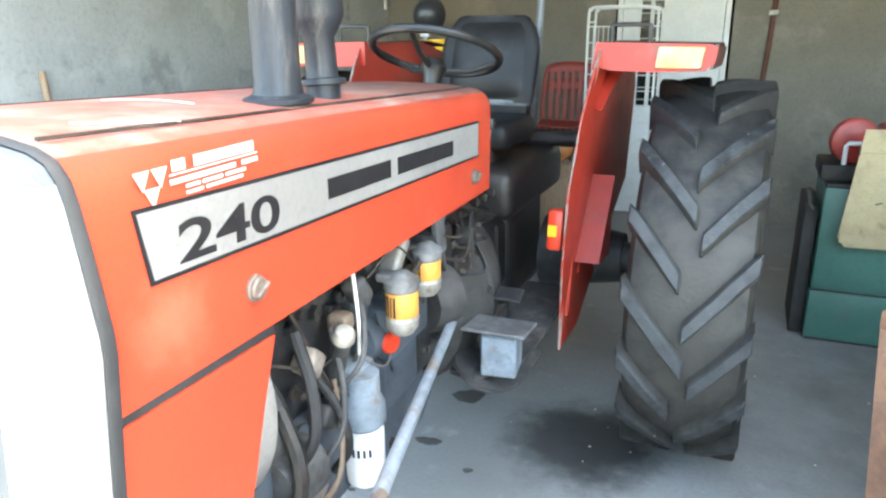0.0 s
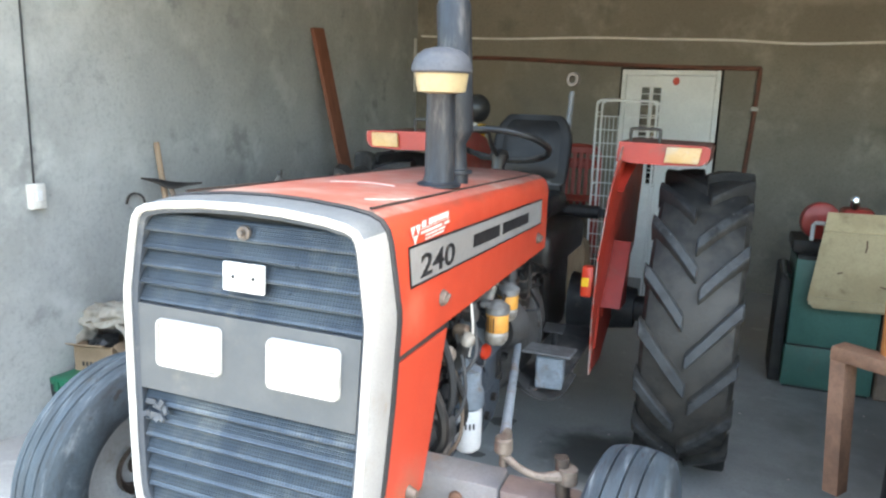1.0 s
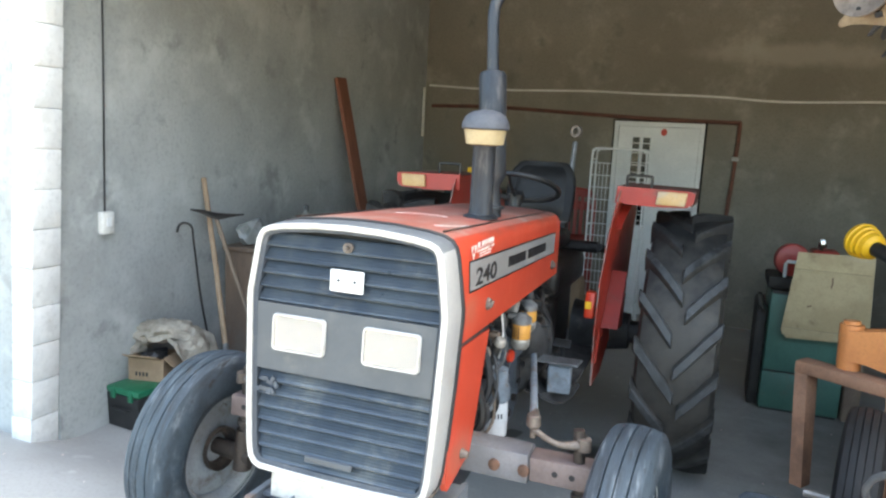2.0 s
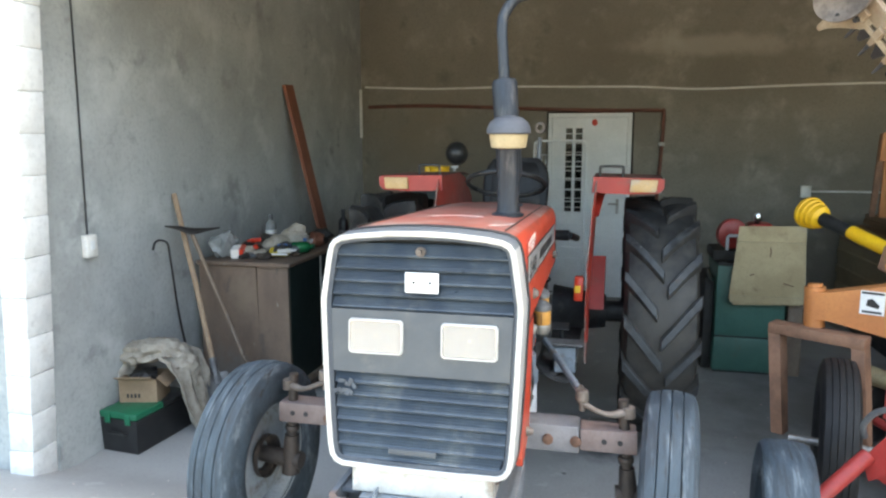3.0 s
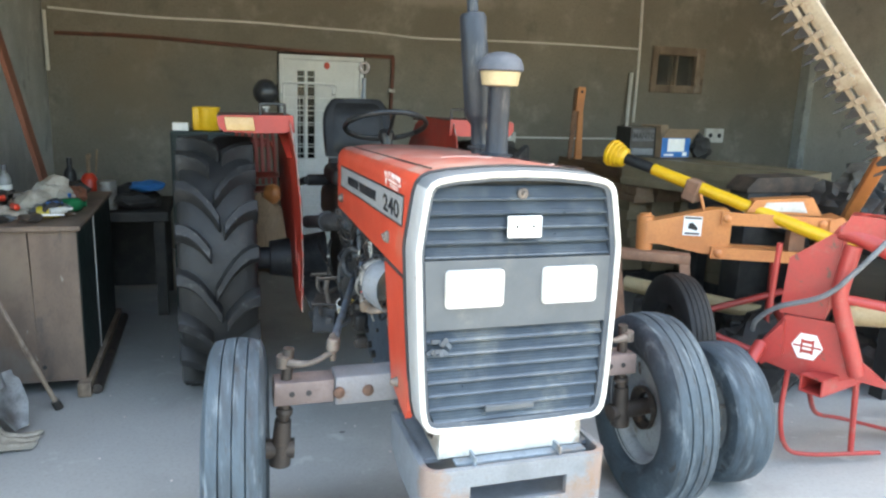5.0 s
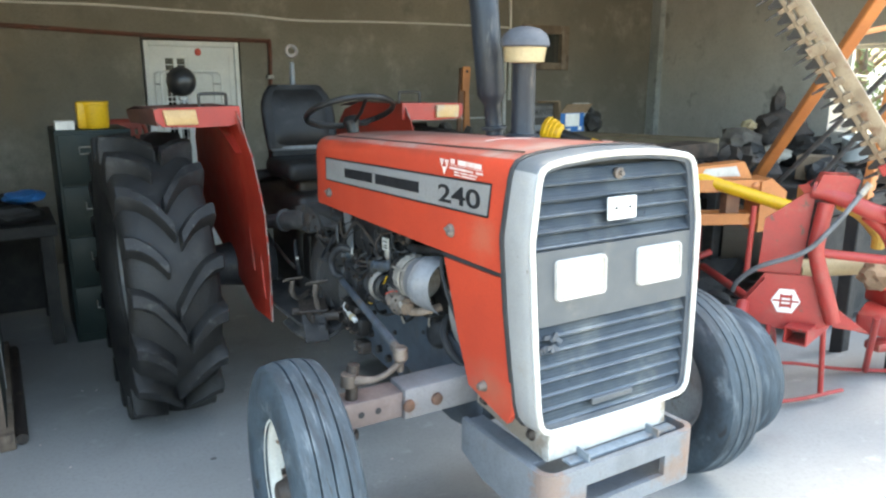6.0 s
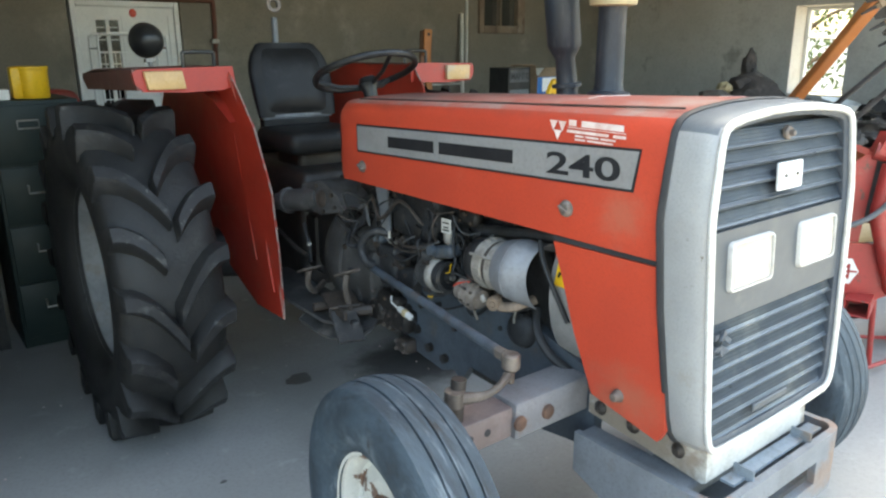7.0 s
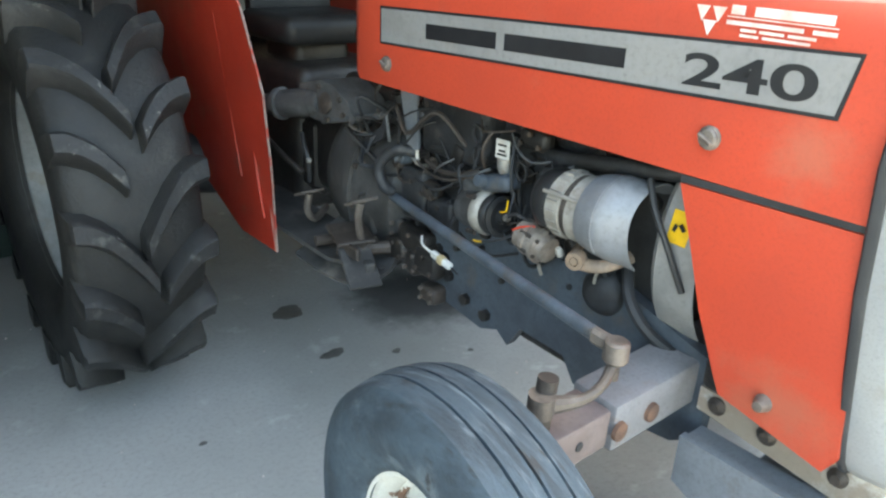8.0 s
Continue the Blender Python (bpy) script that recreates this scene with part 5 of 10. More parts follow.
box(bm, (-0.235, 1.28, 0.79), (0.05, 0.10, 0.16), bev=0.02, seg=3)
bell = T("bell_housing", bm, M_BELL, "dark rounded cast-iron bell housing")
for k in range(14):
    a = math.tau * k / 14 + 0.12
    p = (0.268 * math.cos(a), 1.352, 0.815 + 0.268 * math.sin(a))
    bm = B()
    cyl(bm, p, (p[0], 1.338, p[2]), 0.011, n=6)
    T("bolt", bm, M_GREASE, under=bell)
bm = B()
box(bm, (0, 1.72, 0.84), (0.28, 0.50, 0.32), bev=0.05, seg=3)
box(bm, (0, 2.10, 0.78), (0.36, 0.48, 0.44), bev=0.07, seg=3)
gearbox = T("gearbox", bm, M_OIL)
for k in range(6):
    bm = B()
    box(bm, (0, 1.42 + 0.08 * k, 1.05), (0.30, 0.02, 0.03), bev=0.006)
    T("rib", bm, M_OIL, under=gearbox)
bm = B()
box(bm, (0, 1.9, 0.8), (0.3, 0.3, 0.3), bev=0.04)
T("centre_housing", bm, M_OIL)
bm = B()
box(bm, (0, 2.15, 1.03), (0.42, 0.78, 0.19), bev=0.05, seg=3)
T("hydraulic_cover", bm, M_OIL, "oily black hydraulic cover")
bm = B()
box(bm, (0.02, 1.50, 1.07), (0.24, 0.34, 0.10), bev=0.03, seg=3)
T("gearbox_cover", bm, M_OIL)

# ---- tractor: fenders, seat, controls, engine fittings ----
for s in (-1, 1):
    xi = s * 0.463
    bm = B()
    prism(bm, [(1.478, 0.606), (1.474, 0.70), (1.466, 0.86), (1.462, 1.10), (1.522, 1.33), (1.61, 1.47), (1.668, 1.535), (1.70, 1.549), (2.35, 1.549), (2.62, 1.50), (2.80, 1.36), (2.88, 1.15), (2.88, 0.95), (2.2, 0.75), (1.74, 0.60)], xi, xi - s * 0.006)
    fen = T("fender", bm, M_REDPAN, "red sheet-metal rear fender with amber front lamp", 30)
    bm = B()
    tube(bm, [(xi - s * 0.003, y, z) for y, z in ((1.476, 0.606), (1.472, 0.70), (1.464, 0.86), (1.460, 1.10), (1.520, 1.33), (1.608, 1.47), (1.666, 1.535))], 0.0042, 7)
    T("edge_bead", bm, M_EDGE, "scuffed bare-metal edge", under=fen)
    # folded front edge, pressed ribs, outer web
    bm = B()
    tube(bm, smooth_path([(xi, 1.478, 0.606), (xi, 1.486, 0.70), (xi, 1.500, 0.86), (xi, 1.545, 1.10), (xi, 1.60, 1.33), (xi, 1.645, 1.47), (xi, 1.672, 1.535)], 3), 0.0035, 6)
    T("edge", bm, M_REDTOP, "worn folded edge", under=fen)
    for y0, z0, y1, z1 in ((1.56, 0.98, 1.60, 1.18), (1.535, 0.70, 1.56, 0.94), (1.68, 0.80, 1.72, 1.30)):
        bm = B()
        tube(bm, [(xi + s * 0.004, y0, z0), (xi + s * 0.008, (y0 + y1) / 2, (z0 + z1) / 2), (xi + s * 0.004, y1, z1)], 0.007, 8, flat=0.7)
        T("rib", bm, M_REDPAN, under=fen)
    bm = B()
    # curved mudguard shell over the tyre's front, between panel and deck
    def shell(u, v):
        a = radians(127 - 55 * u)
        return (xi + s * (0.002 + 0.10 * v * (0.3 + 0.7 * u)), 2.13 + 0.775 * math.cos(a) * (1 - 0.02 * v), 0.72 + 0.785 * math.sin(a))
    sheet(bm, shell, 14, 3, 0.004)
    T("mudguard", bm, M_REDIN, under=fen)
    # deck with front and outer lips
    bm = B()
    def deck(u, v):
        y = 1.668 + 0.98 * u
        z = 1.556 - (0.03 * max(0, (u - 0.55) / 0.45) ** 2)
        x = s * (0.440 + 0.375 * v)
        return (x, y, z - 0.008 * v)
    sheet(bm, deck, 12, 6, 0.004)
    T("deck", bm, M_LIP, "dust-browned fender top", under=fen)
    bm = B()
    poly = [(0.440, 1.558), (0.80, 1.552), (0.822, 1.54), (0.824, 1.50), (0.80, 1.472), (0.64, 1.466), (0.50, 1.470), (0.463, 1.478), (0.440, 1.47)]
    prism(bm, [(s * a, b) for a, b in poly], 1.664, 1.684, "y")
    soften(bm, 0.006, 2, 40)
    T("front_lip", bm, M_REDPAN, under=fen)
    bm = B()
    prism(bm, [(1.668, 1.552), (2.62, 1.524), (2.66, 1.50), (2.62, 1.455), (1.668, 1.478)], s * 0.812, s * 0.822)
    T("outer_lip", bm, M_LIP, under=fen)
    bm = B()
    box(bm, (s * 0.715, 1.656, 1.512), (0.142, 0.022, 0.066), bev=0.005, seg=2)
    T("side_lamp", bm, M_AMBER, "faded amber rectangular lamp", under=fen)
    bm = B()
    hx0, hx1 = s * 0.60, s * 0.475
    tube(bm, smooth_path([(hx0, 1.78, 1.553), (hx0, 1.78, 1.60), (hx0 - s * 0.012, 1.78, 1.612), (hx1 + s * 0.012, 1.78, 1.612), (hx1, 1.78, 1.60), (hx1, 1.78, 1.553)], 4), 0.0075, 8)
    T("grab_handle", bm, M_BLKPL, "black bent grab handle", under=fen)
bm = B()
prism(bm, [(1.60, 0.86), (1.82, 0.84), (1.78, 1.12)], 0.47, 0.56)
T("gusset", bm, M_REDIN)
bm = B()
box(bm, (0.418, 1.51, 0.985), (0.055, 0.05, 0.13), bev=0.012, seg=2)
refl = T("tail_reflector", bm, M_REDPL, "red reflector block with a yellow mark")
bm = B()
box(bm, (0.412, 1.483, 0.985), (0.032, 0.004, 0.036))
T("mark", bm, M_YELLOW, under=refl)
# work lamp on the rear of the right fender
bm = B()
m = axis((-0.535, 2.68, 1.665), (0, 1, 0.05))
lathe(bm, [(0, -0.075), (0.035, -0.068), (0.062, -0.045), (0.078, -0.005), (0.082, 0.03), (0.078, 0.036), (0, 0.036)], m, 28)
wl = T("work_lamp", bm, M_BLKPL, "round black rear work lamp")
bm = B()
cyl(bm, (-0.54, 2.66, 1.575), (-0.54, 2.60, 1.46), 0.012, n=8)
box(bm, (-0.54, 2.66, 1.575), (0.05, 0.03, 0.02), bev=0.004)
T("bracket", bm, M_STEEL, under=wl)

# seat
bm = B()
rows = []
for k in range(9):
    v = k / 8
    z = 1.325 + 0.318 * v
    y = 2.165 + 0.10 * v
    w = 0.212 * math.sqrt(1 - 0.42 * max(0.0, (v - 0.62) / 0.38) ** 2)
    lp = []
    for j in range(20):
        a = math.tau * j / 20
        sx = math.copysign(abs(math.cos(a)) ** 0.5, math.cos(a))
        sy = math.copysign(abs(math.sin(a)) ** 0.7, math.sin(a))
        e = math.sin(math.pi * min(1, max(0, 0.06 + 0.88 * v))) ** 0.35
        lp.append((-0.03 + w * sx * (0.9 + 0.1 * e), y + 0.042 * sy * e - 0.035 * (sx * sx), z))
    rows.append(lp)
rows.append([(-0.03 + 0.86 * (p[0] + 0.03), 0.5 * (p[1] + 2.24), 1.652) for p in rows[-1]])
loft(bm, rows)
seat = T("driver_seat", bm, M_SEAT, "black vinyl driver seat with wrapped backrest", 60)
bm = B()
box(bm, (-0.03, 2.155, 1.325), (0.37, 0.05, 0.022), bev=0.006, seg=2)
T("seat_rail", bm, M_GREYST, under=seat)
bm = B()


def pad_face(u, v):
    x, z = 2 * u - 1, 2 * v - 1
    k = (1 - x ** 4) * (1 - z ** 4)
    return (-0.03 + 0.176 * x * (1 - 0.16 * v ** 5), 2.165 + 0.10 * (0.06 + 0.86 * v) - 0.036 - 0.030 * k + 0.006 * x * x, 1.350 + 0.268 * v)


sheet(bm, pad_face, 24, 20, 0.01)
T("back_pad", bm, M_SEATPAD, "worn grey-black backrest pad", 50, under=seat)
bm = B()
box(bm, (-0.03, 2.165, 1.285), (0.36, 0.06, 0.10), bev=0.02, seg=2)
T("back_support", bm, M_SEAT, under=seat)
bm = B()
box(bm, (-0.03, 1.99, 1.235), (0.42, 0.40, 0.10), bev=0.04, seg=3)
T("cushion", bm, M_SEAT, under=seat)
bm = B()
box(bm, (-0.03, 2.03, 1.14), (0.24, 0.26, 0.12), bev=0.04, seg=3)
T("suspension", bm, M_OIL, under=seat)
# steering wheel and column
bm = B()
sm = axis((0.0, 1.555, 1.532), (0, 0.36, 0.93))
tube(bm, [sm @ Vector((0.213 * math.cos(a), 0.213 * math.sin(a), 0)) for a in (math.tau * k / 40 for k in range(40))], 0.0135, 10, True)
sw = T("steering_wheel", bm, M_BLKPL, "black three-spoke steering wheel")
for k in range(3):
    a = math.tau * k / 3 + math.pi / 2
    bm = B()
    tube(bm, [sm @ Vector((0.03 * math.cos(a), 0.03 * math.sin(a), -0.055)), sm @ Vector((0.12 * math.cos(a), 0.12 * math.sin(a), -0.04)), sm @ Vector((0.205 * math.cos(a), 0.205 * math.sin(a), 0))], 0.009, 8)
    T("spoke", bm, M_BLKPL, under=sw)
bm = B()
lathe(bm, [(0, -0.02), (0.035, -0.025), (0.045, -0.05), (0.03, -0.08), (0.022, -0.40), (0, -0.40)], sm, 18)
T("column", bm, M_BLKPL, under=sw)
bm = B()
box(bm, (0, 1.335, 1.30), (0.44, 0.06, 0.22), bev=0.02, seg=2)
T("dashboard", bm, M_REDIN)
# levers
for x, y, z, tip in ((0.10, 1.62, 1.02, (0.16, 1.66, 1.30)), (0.02, 1.72, 1.0, (-0.03, 1.66, 1.24))):
    bm = B()
    tube(bm, smooth_path([(x, y, z), ((x + tip[0]) / 2 + 0.01, (y + tip[1]) / 2, (z + tip[2]) / 2), tip], 5), 0.008, 8)
    lv = T("lever", bm, M_STEEL)
    bm = B()
    lathe(bm, [(0, 0.022), (0.015, 0.018), (0.02, 0.0), (0.015, -0.018), (0, -0.022)], axis(tip, (0, 0, 1)), 12)
    T("knob", bm, M_BLKPL, under=lv)
# raised top link with an eye
bm = B()
tube(bm, [(0.06, 2.50, 1.05), (0.068, 2.52, 1.35), (0.076, 2.54, 1.62), (0.082, 2.552, 1.775)], [0.022, 0.020, 0.017, 0.015], 10)
tl = T("top_link", bm, M_GREYST, "steel top link standing upright")
bm = B()
em = axis((0.085, 2.555, 1.837), (-0.3, -1, 0.1))
lathe(bm, [(0.020, -0.014), (0.037, -0.014), (0.040, 0), (0.037, 0.014), (0.020, 0.014), (0.018, 0)], em, 24, closed=True)
T("eye", bm, M_ARM, under=tl)
bm = B()
cyl(bm, (-0.30, 2.45, 1.15), (0.30, 2.45, 1.15), 0.035, n=14)
cyl(bm, (-0.30, 2.45, 1.15), (-0.33, 2.85, 1.08), 0.025, n=10)
cyl(bm, (0.30, 2.45, 1.15), (0.33, 2.85, 1.08), 0.025, n=10)
T("lift_shaft", bm, M_IRON)
# foot boards, pedals and step boxes
for s in (-1, 1):
    bm = B()
    prism(bm, [(s * 0.21, 1.14), (s * 0.30, 1.12), (s * 0.40, 1.27), (s * 0.412, 1.45), (s * 0.412, 1.95), (s * 0.22, 1.95)], 0.655, 0.668, "z")
    T("footboard", bm, M_FOOT, "dark worn footboard")
    bm = B()
    rim_pts = smooth_path([(s * 0.235, 1.13, 0.695), (s * 0.30, 1.105, 0.66), (s * 0.375, 1.165, 0.622), (s * 0.408, 1.30, 0.612), (s * 0.415, 1.46, 0.612)], 5)
    in_pts = [Vector((s * 0.22, max(p.y + 0.02, 1.16), 0.70)) for p in rim_pts]
    top = [[p, q] for p, q in zip(rim_pts, in_pts)]
    va = [[bm.verts.new(p), bm.verts.new(q)] for p, q in top]
    for (a, b), (c, d) in zip(va, va[1:]):
        bm.faces.new((a, b, d, c))
    bmesh.ops.recalc_face_normals(bm, faces=bm.faces[:])
    bmesh.ops.solidify(bm, geom=bm.faces[:], thickness=0.012)
    T("footboard_front", bm, M_FOOT, "dusty tilted front of the footboard")
    for y, z, x in ((1.455, 0.80, 0.36), (1.15, 0.865, 0.36)) if s < 0 else ((1.36, 0.83, 0.33),):
        bm = B()
        tube(bm, smooth_path([(s * 0.24, y + 0.10, 0.70), (s * (x - 0.04), y + 0.03, 0.70), (s * x, y + 0.01, z - 0.06), (s * x, y, z)], 5), 0.012, 8)
        pd = T("pedal", bm, M_ARM if s < 0 else M_IRON, "worn steel pedal")
        bm = B()
        box(bm, (s * x, y, z + 0.004), (0.085, 0.06, 0.008), Matrix.Rotation(radians(-24 if s < 0 else 20), 4, "X"), 0.003)
        T("pad", bm, M_ARM if s < 0 else M_IRON, under=pd)
bm = B()
box(bm, (-0.375, 1.13, 0.685), (0.10, 0.13, 0.012), Matrix.Rotation(radians(-12), 4, "Z") @ Matrix.Rotation(radians(38), 4, "X"), 0.003)
box(bm, (-0.345, 1.15, 0.675), (0.03, 0.10, 0.05), Matrix.Rotation(radians(-12), 4, "Z"), 0.004)
T("step_plate", bm, M_FOOT, "dusty grey bent step plate")
bm = B()
box(bm, (-0.35, 1.22, 0.75), (0.12, 0.14, 0.010), Matrix.Rotation(radians(-15), 4, "Z") @ Matrix.Rotation(radians(4), 4, "X"), 0.003)
cyl(bm, (-0.26, 1.14, 0.715), (-0.40, 1.22, 0.715), 0.02, n=10)
cyl(bm, (-0.24, 1.30, 0.70), (-0.41, 1.33, 0.70), 0.016, n=10)
box(bm, (-0.30, 1.27, 0.69), (0.02, 0.16, 0.05), bev=0.005)
box(bm, (-0.39, 1.16, 0.73), (0.015, 0.10, 0.035), bev=0.004)
T("pedal_bracket", bm, M_GREASE)
bm = B()
box(bm, (0.356, 1.20, 0.730), (0.105, 0.12, 0.125), Matrix.Rotation(radians(6), 4, "Z"), 0.006)
sb = T("step_box", bm, M_ROD, "pale blue-grey steel step box")
bm = B()
box(bm, (0.352, 1.19, 0.802), (0.19, 0.15, 0.010), Matrix.Rotation(radians(-6), 4, "X"), 0.003)
T("step_tread", bm, M_PUMP, under=sb)

# left flank of the engine: cooling shroud, alternator, starter, hoses
bm = B()
lathe(bm, [(0.245, -0.05), (0.25, -0.03), (0.25, 0.035), (0.235, 0.05), (0.12, 0.06), (0.10, 0.05), (0, 0.05)], axis((0, 0.262, 1.01), (0, 1, 0)), 40)
shroud = T("fan_shroud", bm, M_SHROUD, "grey fan shroud with a yellow warning sticker")
bm = B()
box(bm, (-0.241, 0.262, 1.075), (0.003, 0.042, 0.062), Matrix.Rotation(radians(15), 4, "Y"), 0.001)
T("warning_sticker", bm, M_YELLOW, under=shroud)
bm = B()
for a in (0.3, 2.4, 4.5):
    box(bm, (-0.2435 - 0.002 * math.sin(a), 0.262 + 0.009 * math.cos(a), 1.07 + 0.011 * math.sin(a)), (0.003, 0.007, 0.014), Matrix.Rotation(a, 4, "X"))
T("warning_mark", bm, M_INK, under=shroud)
bm = B()
wall_piece(bm, -0.25, 0.25, 0.02, 0.16, 0.80, 1.40)
soften(bm, 0.015, 2)
T("radiator", bm, M_OIL)
rnd = random.Random(11)


def hose(name, pts, r, material, n=8):
    bm = B()
    tube(bm, smooth_path(pts, 6), r, n)
    return T(name, bm, material)


for k in range(16):
    y0 = rnd.uniform(0.55, 1.15)
    y1 = y0 + rnd.uniform(-0.25, 0.25)
    z0, z1 = rnd.uniform(0.93, 1.15), rnd.uniform(0.88, 1.15)
    x = -rnd.uniform(0.19, 0.235)
    hose("cable", [(x, y0, z0), (x - 0.02, (y0 + y1) / 2 + rnd.uniform(-0.05, 0.05), min(z0, z1) - rnd.uniform(0.0, 0.05)), (x, y1, z1)], rnd.choice((0.0028, 0.0035, 0.005)), rnd.choice((M_BLACK, M_IRON, M_GREASE, M_BLACK)), 6)
M_LABEL = mat("orange_paper_label", (0.62, 0.30, 0.06), (0.55, 0.25, 0.06), 12, rough=0.5, bump=0.02, dirt=(0.45, 0.33, 0.2), dirt_at=(0.55, 0.8))
# flank of the engine on the other side: filters, filler, pump
for y, x, z0, z1 in ((0.70, 0.290, 1.015, 1.09), (0.875, 0.268, 1.035, 1.10)):
    bm = B()
    m = Matrix.Translation((x, y, 0))
    lathe(bm, [(0, z0 - 0.03), (0.024, z0 - 0.03), (0.036, z0 - 0.015), (0.038, z0 + 0.005), (0.034, z0 + 0.012), (0.030, z0 + 0.012), (0, z0 + 0.012)], m, 22)
    ff = T("fuel_filter", bm, M_ALU, "fuel filter with an orange label and glass bowl")
    bm = B()
    lathe(bm, [(0.036, z0 + 0.012), (0.037, z0 + 0.014), (0.037, z1 - 0.01), (0.036, z1 - 0.008)], m, 22)
    T("label", bm, M_LABEL, "orange paper label", under=ff)
    for k in range(6):
        bm = B()
        a = radians(200 + 14 * k)
        box(bm, (x + 0.0373 * math.cos(a), y + 0.0373 * math.sin(a), (z0 + z1) / 2), (0.002, 0.004 if k % 2 else 0.002, 0.045), Matrix.Rotation(a, 4, "Z"))
        T("label_bar", bm, M_INK, under=ff)
    bm = B()
    lathe(bm, [(0.037, z1 - 0.008), (0.040, z1 - 0.004), (0.040, z1 + 0.014), (0.03, z1 + 0.02), (0.018, z1 + 0.03), (0, z1 + 0.034)], m, 22)
    box(bm, (x - 0.03, y, z1 + 0.016), (0.05, 0.04, 0.02), bev=0.006, seg=2)
    T("filter_head", bm, M_PUMP, under=ff)
bm = B()
m = Matrix.Translation((0.235, 0.60, 0))
lathe(bm, [(0, 0.672), (0.03, 0.673), (0.042, 0.684), (0.044, 0.70), (0.044, 0.80), (0.040, 0.812), (0, 0.812)], m, 26)
of = T("oil_filter", bm, M_WHPAINT, "white spin-on oil filter")
for k in range(5):
    bm = B()
    a = radians(-110 + 16 * k)
    box(bm, (0.235 + 0.0442 * math.cos(a), 0.60 + 0.0442 * math.sin(a), 0.765), (0.0015, 0.006, 0.018), Matrix.Rotation(a, 4, "Z"))
    T("label_bar", bm, M_INK, under=of)
bm = B()
lathe(bm, [(0.042, 0.812), (0.05, 0.82), (0.05, 0.86), (0.04, 0.88), (0.04, 0.93), (0, 0.93)], m, 22)
box(bm, (0.20, 0.62, 0.89), (0.08, 0.10, 0.10), bev=0.02, seg=2)
T("filter_mount", bm, M_ROD, under=of)
bm = B()
tube(bm, [(0.185, 0.56, 0.93), (0.22, 0.535, 0.98), (0.265, 0.495, 1.055)], [0.024, 0.022, 0.017], 14)
ofl = T("oil_filler", bm, M_PUMPDK, "grimy oil filler tube with a pale cap")
bm = B()
lathe(bm, [(0, 0.024), (0.016, 0.022), (0.022, 0.014), (0.023, 0.0), (0, 0.0)], axis((0.265, 0.495, 1.055), (0.35, -0.32, 0.88)), 18)
T("filler_cap", bm, M_ALU, "pale metal cap", under=ofl)
bm = B()
lathe(bm, [(0, 0), (0.10, 0), (0.105, 0.01), (0.105, 0.04), (0.09, 0.06), (0, 0.06)], axis((0.12, 0.33, 0.93), (0.15, 1, 0)), 28)
lathe(bm, [(0, 0), (0.055, 0), (0.06, 0.02), (0.06, 0.10), (0, 0.10)], axis((0.20, 0.32, 0.83), (0.1, 1, 0)), 24)
tcv = T("timing_cover", bm, M_PUMPDK, "dirty cast timing cover")
for k in range(9):
    bm = B()
    a = math.tau * k / 9
    cyl(bm, (0.12 + 0.09 * math.cos(a), 0.325, 0.93 + 0.09 * math.sin(a)), (0.12 + 0.09 * math.cos(a), 0.312, 0.93 + 0.09 * math.sin(a)), 0.008, n=6)
    T("bolt", bm, M_GREASE, under=tcv)
for z0, y0, z1, y1, r, ma in ((1.10, 0.40, 0.84, 0.36, 0.012, M_BLACK), (1.06, 0.52, 0.80, 0.44, 0.006, M_CASTGR), (1.0, 0.45, 0.76, 0.50, 0.009, M_IRON), (0.98, 0.34, 0.78, 0.30, 0.015, M_OIL), (1.12, 0.62, 0.92, 0.52, 0.006, M_CASTGR), (0.95, 0.52, 0.72, 0.40, 0.006, M_COPPER)):
    hose("hose", [(0.22, y0, z0), (0.262, 0.6 * y0 + 0.4 * y1, 0.65 * z0 + 0.35 * z1), (0.268, 0.3 * y0 + 0.7 * y1, 0.3 * z0 + 0.7 * z1), (0.22, y1, z1)], r, ma, 8)
for y, z, sy, sz, ma in ((0.43, 1.03, 0.05, 0.05, M_CORR), (0.47, 0.90, 0.05, 0.06, M_IRON), (0.40, 0.78, 0.07, 0.05, M_CORR), (0.62, 1.10, 0.07, 0.04, M_CASTGR), (0.79, 1.12, 0.10, 0.035, M_ALU), (0.55, 1.06, 0.04, 0.04, M_COPPER), (0.98, 1.05, 0.06, 0.06, M_OIL)):
    bm = B()
    box(bm, (0.225, y, z), (0.05, sy, sz), Matrix.Rotation(math.sin(17 * y), 4, "X"), 0.012, 3)
    T("engine_bracket", bm, ma)
bm = B()
box(bm, (0.205, 0.82, 0.96), (0.09, 0.22, 0.13), bev=0.02, seg=2)
cyl(bm, (0.19, 0.66, 0.955), (0.19, 0.72, 0.955), 0.05, n=20)
box(bm, (0.20, 0.80, 0.84), (0.07, 0.18, 0.14), bev=0.02, seg=2)
T("injection_pump", bm, M_IRONBL, "blue-grey injection pump")
bm = B()
lathe(bm, [(0, 0.012), (0.022, 0.01), (0.026, 0)], axis((0.245, 0.72, 0.945), (1, -0.3, 0)), 16)
T("red_cap", bm, M_REDPL)
